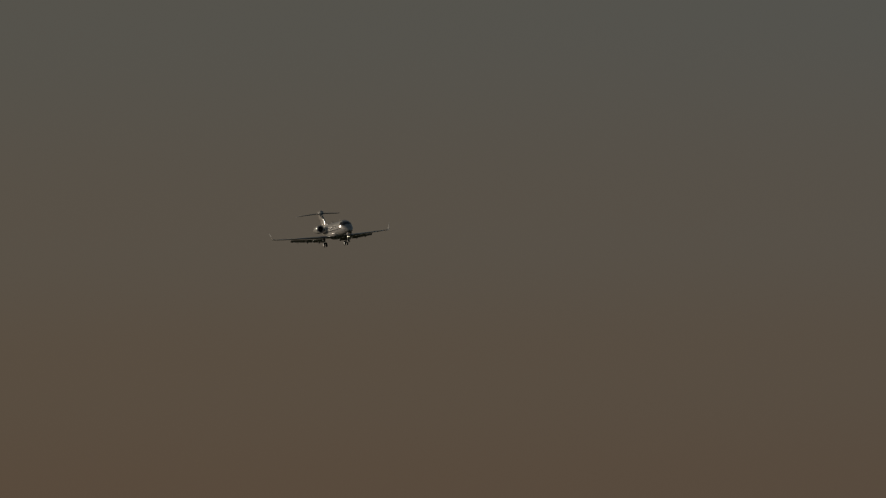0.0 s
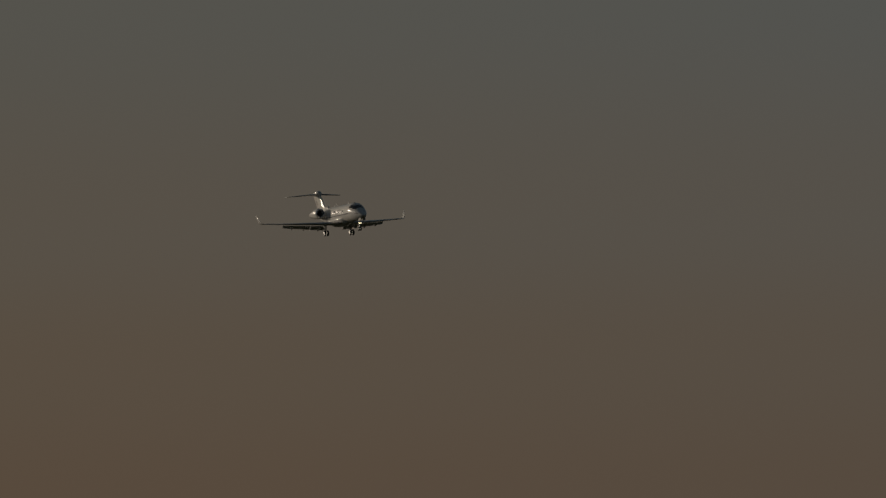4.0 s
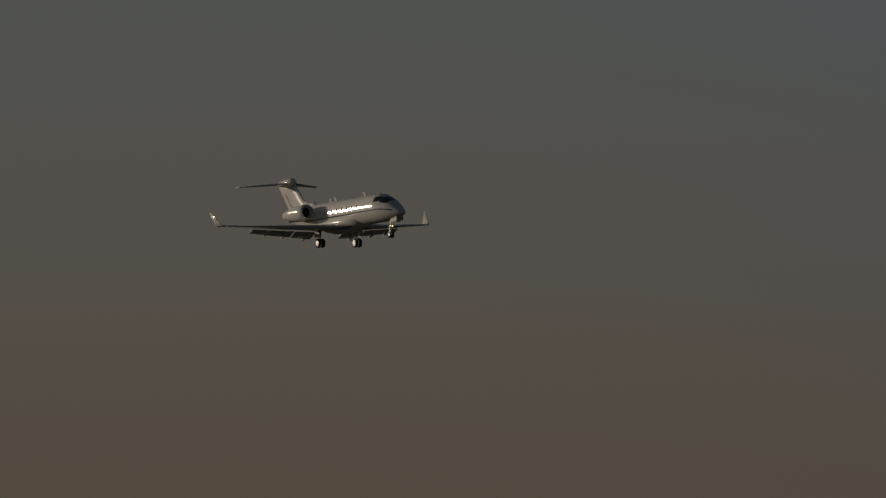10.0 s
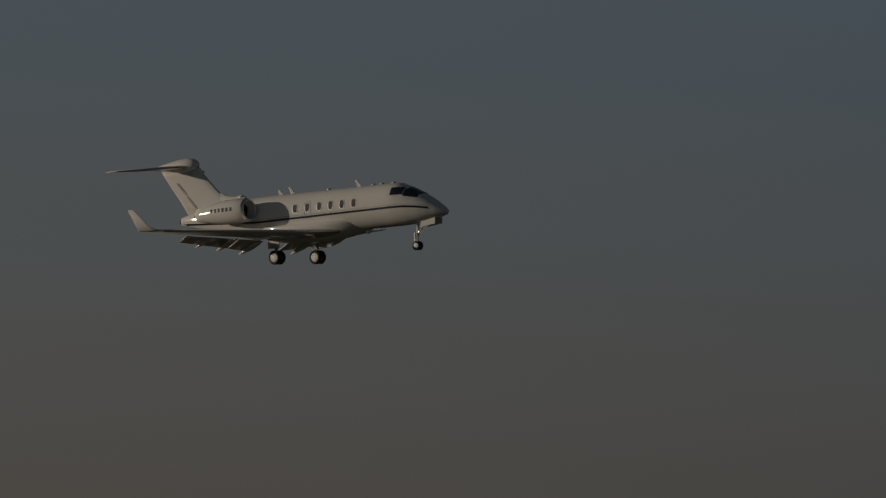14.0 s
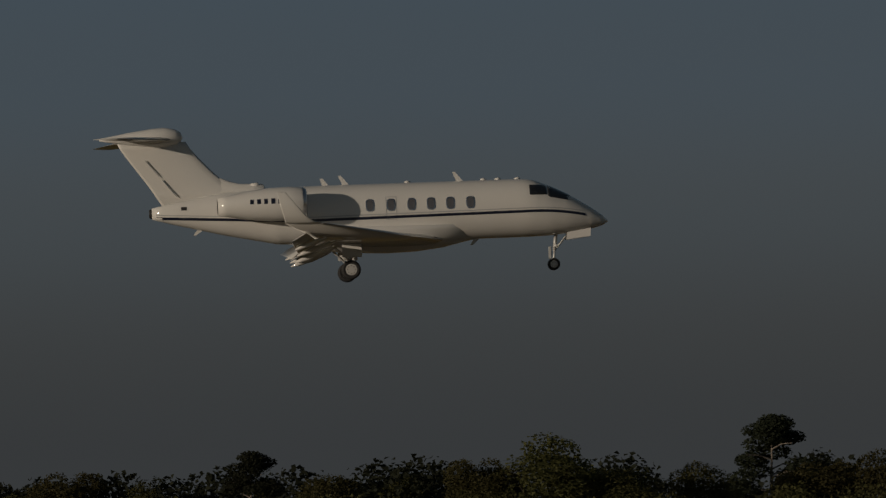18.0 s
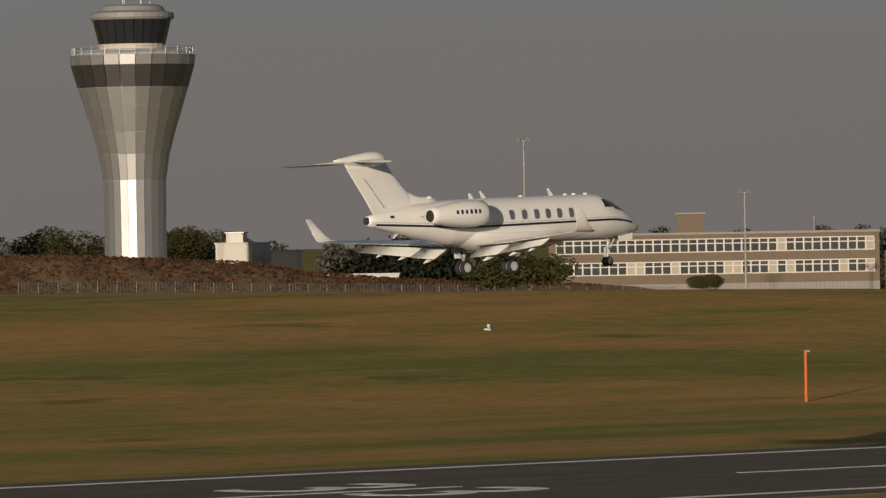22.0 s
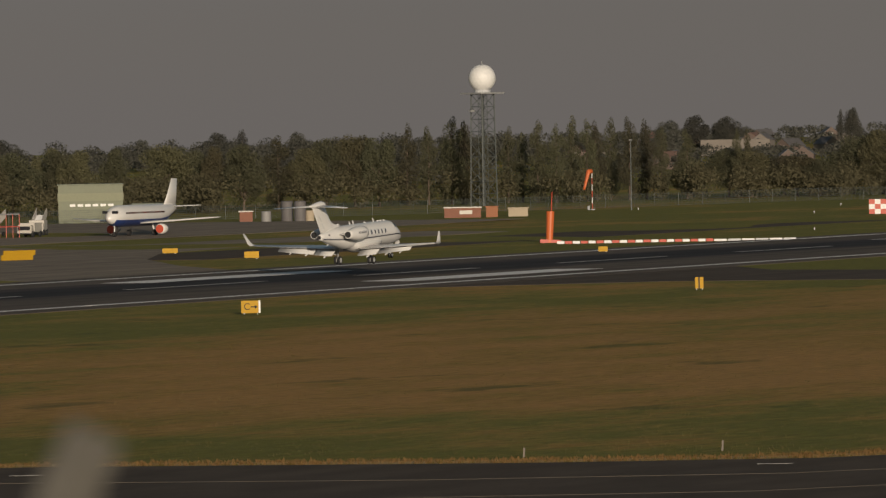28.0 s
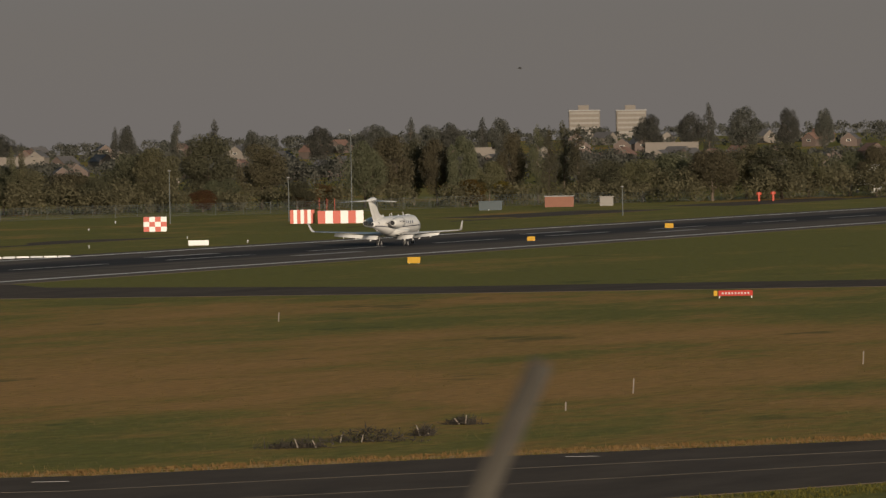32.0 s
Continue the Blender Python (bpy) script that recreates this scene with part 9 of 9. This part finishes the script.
def rough_field(rng, n, x0, x1, y0, y1, low, high, patch, seed):
    """Clumps over a field, thick in some patches and absent in others."""
    xs, ys = rng.uniform(x0, x1, n * 3), rng.uniform(y0, y1, n * 3)
    edge = np.interp(ys, [52, 79, 94, 105, 116, 136, 158, 199, 245], [340, 301, 285, 271, 266, 261, 251, 240, 228])
    wave = np.sin(xs * patch * 6 + seed) * np.sin(ys * patch * 14 + 2 * seed) + 0.7 * np.sin(xs * patch * 17 - ys * patch * 9 + seed) + rng.normal(0, 0.5, n * 3)
    keep = (xs > edge + 1.5) & (wave > 0)
    xs, ys = xs[keep][:n], ys[keep][:n]
    return xs, ys, rng.uniform(low, high, len(xs))


def build_grass():
    rng = np.random.default_rng(31)
    straw = leaf_material("straw_blades", (0.29, 0.19, 0.065))
    green = leaf_material("green_blades", (0.15, 0.14, 0.028))
    edge = TAXI_FAR[2:10]
    tufts("dry_grass", "dry straw-coloured grass along the taxiway and over the field", straw, 1, [along_edge(rng, edge, 11000, 0.1, 4.2, 0.08, 0.2), rough_field(rng, 12000, 255, 420, 80, 235, 0.03, 0.09, 0.03, 2.0), rough_field(rng, 4500, 262, 335, 90, 140, 0.02, 0.05, 0.08, 5.0)])
    tufts("green_grass", "tufts of green grass along the taxiway and over the field", green, 2, [along_edge(rng, edge, 3500, 0.05, 0.7, 0.06, 0.16), rough_field(rng, 14000, 255, 420, 80, 235, 0.03, 0.09, 0.03, 9.0), along_edge(rng, [(x + (-1) * 1.2, y - 0.8) for x, y in TAXI_NEAR[2:10]], 9000, -4.0, 0.6, 0.06, 0.2)])


def brush_heap(x, y, w, h, seed, label):
    rng = random.Random(seed)
    heap = thing("brush_heap", label, "brushwood", pose(x, y, ground_z(x, y), 0, 0, -70), "heaps of cut brushwood")
    bm = bmesh.new()
    for i in range(190):
        p = Vector((rng.gauss(0, w * 0.24), rng.gauss(0, 0.35), 0))
        top = h * max(0.15, 1 - abs(p.x) / w * 1.7)
        p.z = rng.uniform(0, top * 0.8)
        d = Vector((rng.uniform(-1, 1), rng.uniform(-0.6, 0.6), rng.uniform(-0.2, 0.8))).normalized() * rng.uniform(0.2, 0.55)
        q = p + d
        q.z = max(0.02, q.z)
        rod(bm, p, q, rng.uniform(0.012, 0.03), 0.006, 4)
    tagged(part("brush", bm, DARK_BARK, heap), kind="stuff")
    for i in range(2):
        a = Vector((rng.uniform(-0.3, 0.3) * w, -0.45, 0.04))
        part("broken_branch", rodded(a, a + Vector((rng.uniform(-0.3, 0.1), -0.1, rng.uniform(0.3, 0.5))), 0.035, 0.025, 6), PALE_BARK, heap, "pale broken branch")
    rngn = np.random.default_rng(seed)
    n = 260
    pts = np.stack([rngn.normal(0, w * 0.22, n), rngn.normal(0, 0.3, n), rngn.uniform(0.02, h * 0.7, n)], axis=1)
    me = bpy.data.meshes.new("leaf_litter")
    v = leaf_cards(rngn, pts, rngn.normal(0, 1, (n, 3)), 0.07)
    me.from_pydata(v.tolist(), [], np.arange(len(v)).reshape(-1, 4).tolist())
    me.materials.append(DARK_BARK)
    ob = tagged(new("leaf_litter", me), kind="stuff")
    ob.parent = heap


def build_bank_weeds():
    """Dry weeds over the earth embankment."""
    rng = np.random.default_rng(44)
    n = 9000
    x, u = rng.uniform(398, 556, n), rng.random(n) ** 0.8
    crest = np.interp(x, [396, 405, 412, 430, 446, 476, 503, 512, 525, 541, 560], [7.9, 9.0, 9.9, 10.7, 11.2, 11.8, 10.6, 9.3, 8.3, 7.4, 7.0])
    low = np.array([ground_z(a, 606) for a in x]) - 0.3
    z = low + (crest - low) * u * u * (3 - 2 * u)
    pts = np.stack([x, 606 + 24 * u - 0.1, z + 0.12], axis=1)
    v = leaf_cards(rng, pts, np.tile([0, -0.5, 0.6], (n, 1)) + rng.normal(0, 0.4, (n, 3)), 0.26)
    me = bpy.data.meshes.new("bank_weeds")
    me.from_pydata(v.tolist(), [], np.arange(len(v)).reshape(-1, 4).tolist())
    me.materials.append(leaf_material("dry_weeds", (0.17, 0.10, 0.036), 0.3))
    tagged(new("bank_weeds", me), "dry brown weeds on the earth embankment", "weeds", kind="stuff")


build_bank_weeds()
build_grass()
brush_heap(301, 103, 4.4, 0.9, 3, "dark heap of cut branches in the rough grass")
brush_heap(307.4, 102.4, 1.0, 0.45, 4, "small heap of cut branches in the rough grass")
brush_heap(319.4, 104.4, 1.5, 0.4, 5, "low heap of cut branches in the rough grass")
brush_heap(295.5, 104.5, 3.0, 0.35, 6, "flattened heap of cut branches and dry stalks")


# seconds, place of the main wheels' hubs, bank, pitch, crab
FLIGHT = [
    (0.0, -1124.37, 285.50, 75.97, 5.00, 0.20, 0.60),
    (0.5, -1093.24, 285.50, 74.37, 4.10, 0.20, 0.70),
    (1.0, -1062.11, 285.50, 72.77, 3.20, 0.20, 0.80),
    (1.5, -1030.98, 285.50, 71.18, 3.15, 0.20, 0.90),
    (2.0, -999.84, 285.50, 69.60, 3.10, 0.20, 1.00),
    (2.5, -968.71, 285.50, 68.02, 3.05, 0.20, 1.10),
    (3.0, -937.58, 285.50, 66.44, 3.00, 0.20, 1.20),
    (3.5, -906.45, 285.50, 64.87, 2.73, 0.20, 1.25),
    (5.5, -781.92, 285.50, 58.64, 1.67, 0.20, 1.45),
    (6.0, -750.79, 285.50, 57.10, 1.40, 0.20, 1.50),
    (6.5, -719.66, 285.50, 55.56, 1.15, 0.20, 1.50),
    (7.0, -688.53, 285.50, 54.03, 0.90, 0.20, 1.50),
    (7.5, -657.39, 285.50, 52.51, 0.70, 0.35, 1.25),
    (8.0, -626.26, 285.50, 50.98, 0.50, 0.50, 1.00),
    (8.5, -595.13, 285.50, 49.47, 0.35, 0.80, 1.20),
    (9.0, -564.00, 285.50, 47.96, 0.20, 1.10, 1.40),
    (9.5, -532.87, 285.50, 46.46, 0.70, 1.23, 1.42),
    (10.0, -501.73, 285.50, 44.96, 1.20, 1.35, 1.45),
    (10.5, -470.60, 285.50, 43.47, 1.60, 1.48, 1.48),
    (11.0, -439.47, 285.50, 41.98, 2.00, 1.60, 1.50),
    (11.5, -408.34, 285.50, 40.50, 2.35, 1.68, 1.80),
    (12.0, -377.21, 285.50, 39.03, 2.70, 1.75, 2.10),
    (12.5, -346.08, 285.50, 37.56, 2.60, 1.80, 2.40),
    (13.0, -314.94, 285.50, 36.10, 2.50, 1.85, 2.70),
    (13.5, -283.81, 285.50, 34.65, 2.25, 1.83, 2.90),
    (15.5, -159.28, 285.50, 28.93, 1.25, 1.24, 3.38),
    (16.0, -128.15, 285.50, 27.49, 1.00, 1.15, 3.50),
    (16.5, -97.02, 285.50, 25.88, 0.67, 1.12, 3.50),
    (17.0, -65.89, 285.50, 24.40, 0.33, 1.10, 3.50),
    (17.5, -34.76, 285.50, 22.98, 0.00, 0.92, 3.35),
    (18.0, -3.59, 282.33, 21.49, -0.33, 0.75, 3.20),
    (18.5, 26.90, 279.17, 20.05, -0.67, 0.72, 3.10),
    (19.0, 56.15, 276.00, 18.47, -1.00, 0.70, 3.00),
    (19.5, 84.45, 274.00, 17.38, -1.00, 0.75, 2.25),
    (20.0, 114.53, 272.00, 16.32, -1.00, 0.80, 1.50),
    (20.5, 142.04, 270.50, 15.42, -1.00, 0.85, 1.32),
    (21.0, 172.09, 269.00, 14.44, -1.00, 0.90, 1.15),
    (21.5, 200.46, 269.00, 13.28, -1.00, 0.95, 0.98),
    (22.0, 231.28, 269.00, 12.05, -1.00, 1.00, 0.80),
    (22.5, 260.35, 270.00, 10.77, -1.00, 1.05, 0.40),
    (23.0, 292.07, 271.00, 9.41, -1.00, 1.10, 0.00),
    (23.5, 322.67, 273.25, 8.17, -0.93, 1.15, 0.00),
    (24.0, 355.97, 275.50, 7.19, -0.86, 1.20, 0.00),
    (24.5, 388.26, 278.25, 6.19, -0.79, 1.27, 0.00),
    (26.5, 522.11, 285.50, 2.49, -0.50, 1.53, 0.00),
    (27.0, 553.31, 285.50, 2.05, -0.40, 1.60, 0.00),
    (27.5, 581.69, 285.50, 1.78, -0.30, 1.65, 0.00),
    (28.0, 612.96, 285.50, 1.59, -0.20, 1.70, 0.00),
    (28.5, 641.86, 285.50, 1.32, -0.10, 1.75, 0.00),
    (29.0, 672.38, 285.50, 0.96, 0.00, 1.80, 0.00),
    (29.5, 700.67, 285.50, 0.92, 0.00, 1.60, 0.00),
    (30.0, 730.76, 285.50, 0.72, 0.00, 1.40, 0.00),
    (30.5, 758.18, 285.50, 0.41, 0.00, 1.20, 0.00),
    (31.0, 788.25, 285.50, 0.39, 0.00, 1.00, 0.00),
    (31.5, 816.22, 285.50, 0.39, 0.00, 0.65, 0.00),
    (32.0, 845.63, 285.50, 0.39, 0.00, 0.30, 0.00),
]


def motions():
    walk(jet, [(t, pose(x, y, z, bank, -pitch, crab)) for t, x, y, z, bank, pitch, crab in FLIGHT])
    for bird, rows in BIRDS:
        walk(bird, [(t, pose(x, y, z, 0, 0, turn)) for t, x, y, z, turn in rows])


motions()
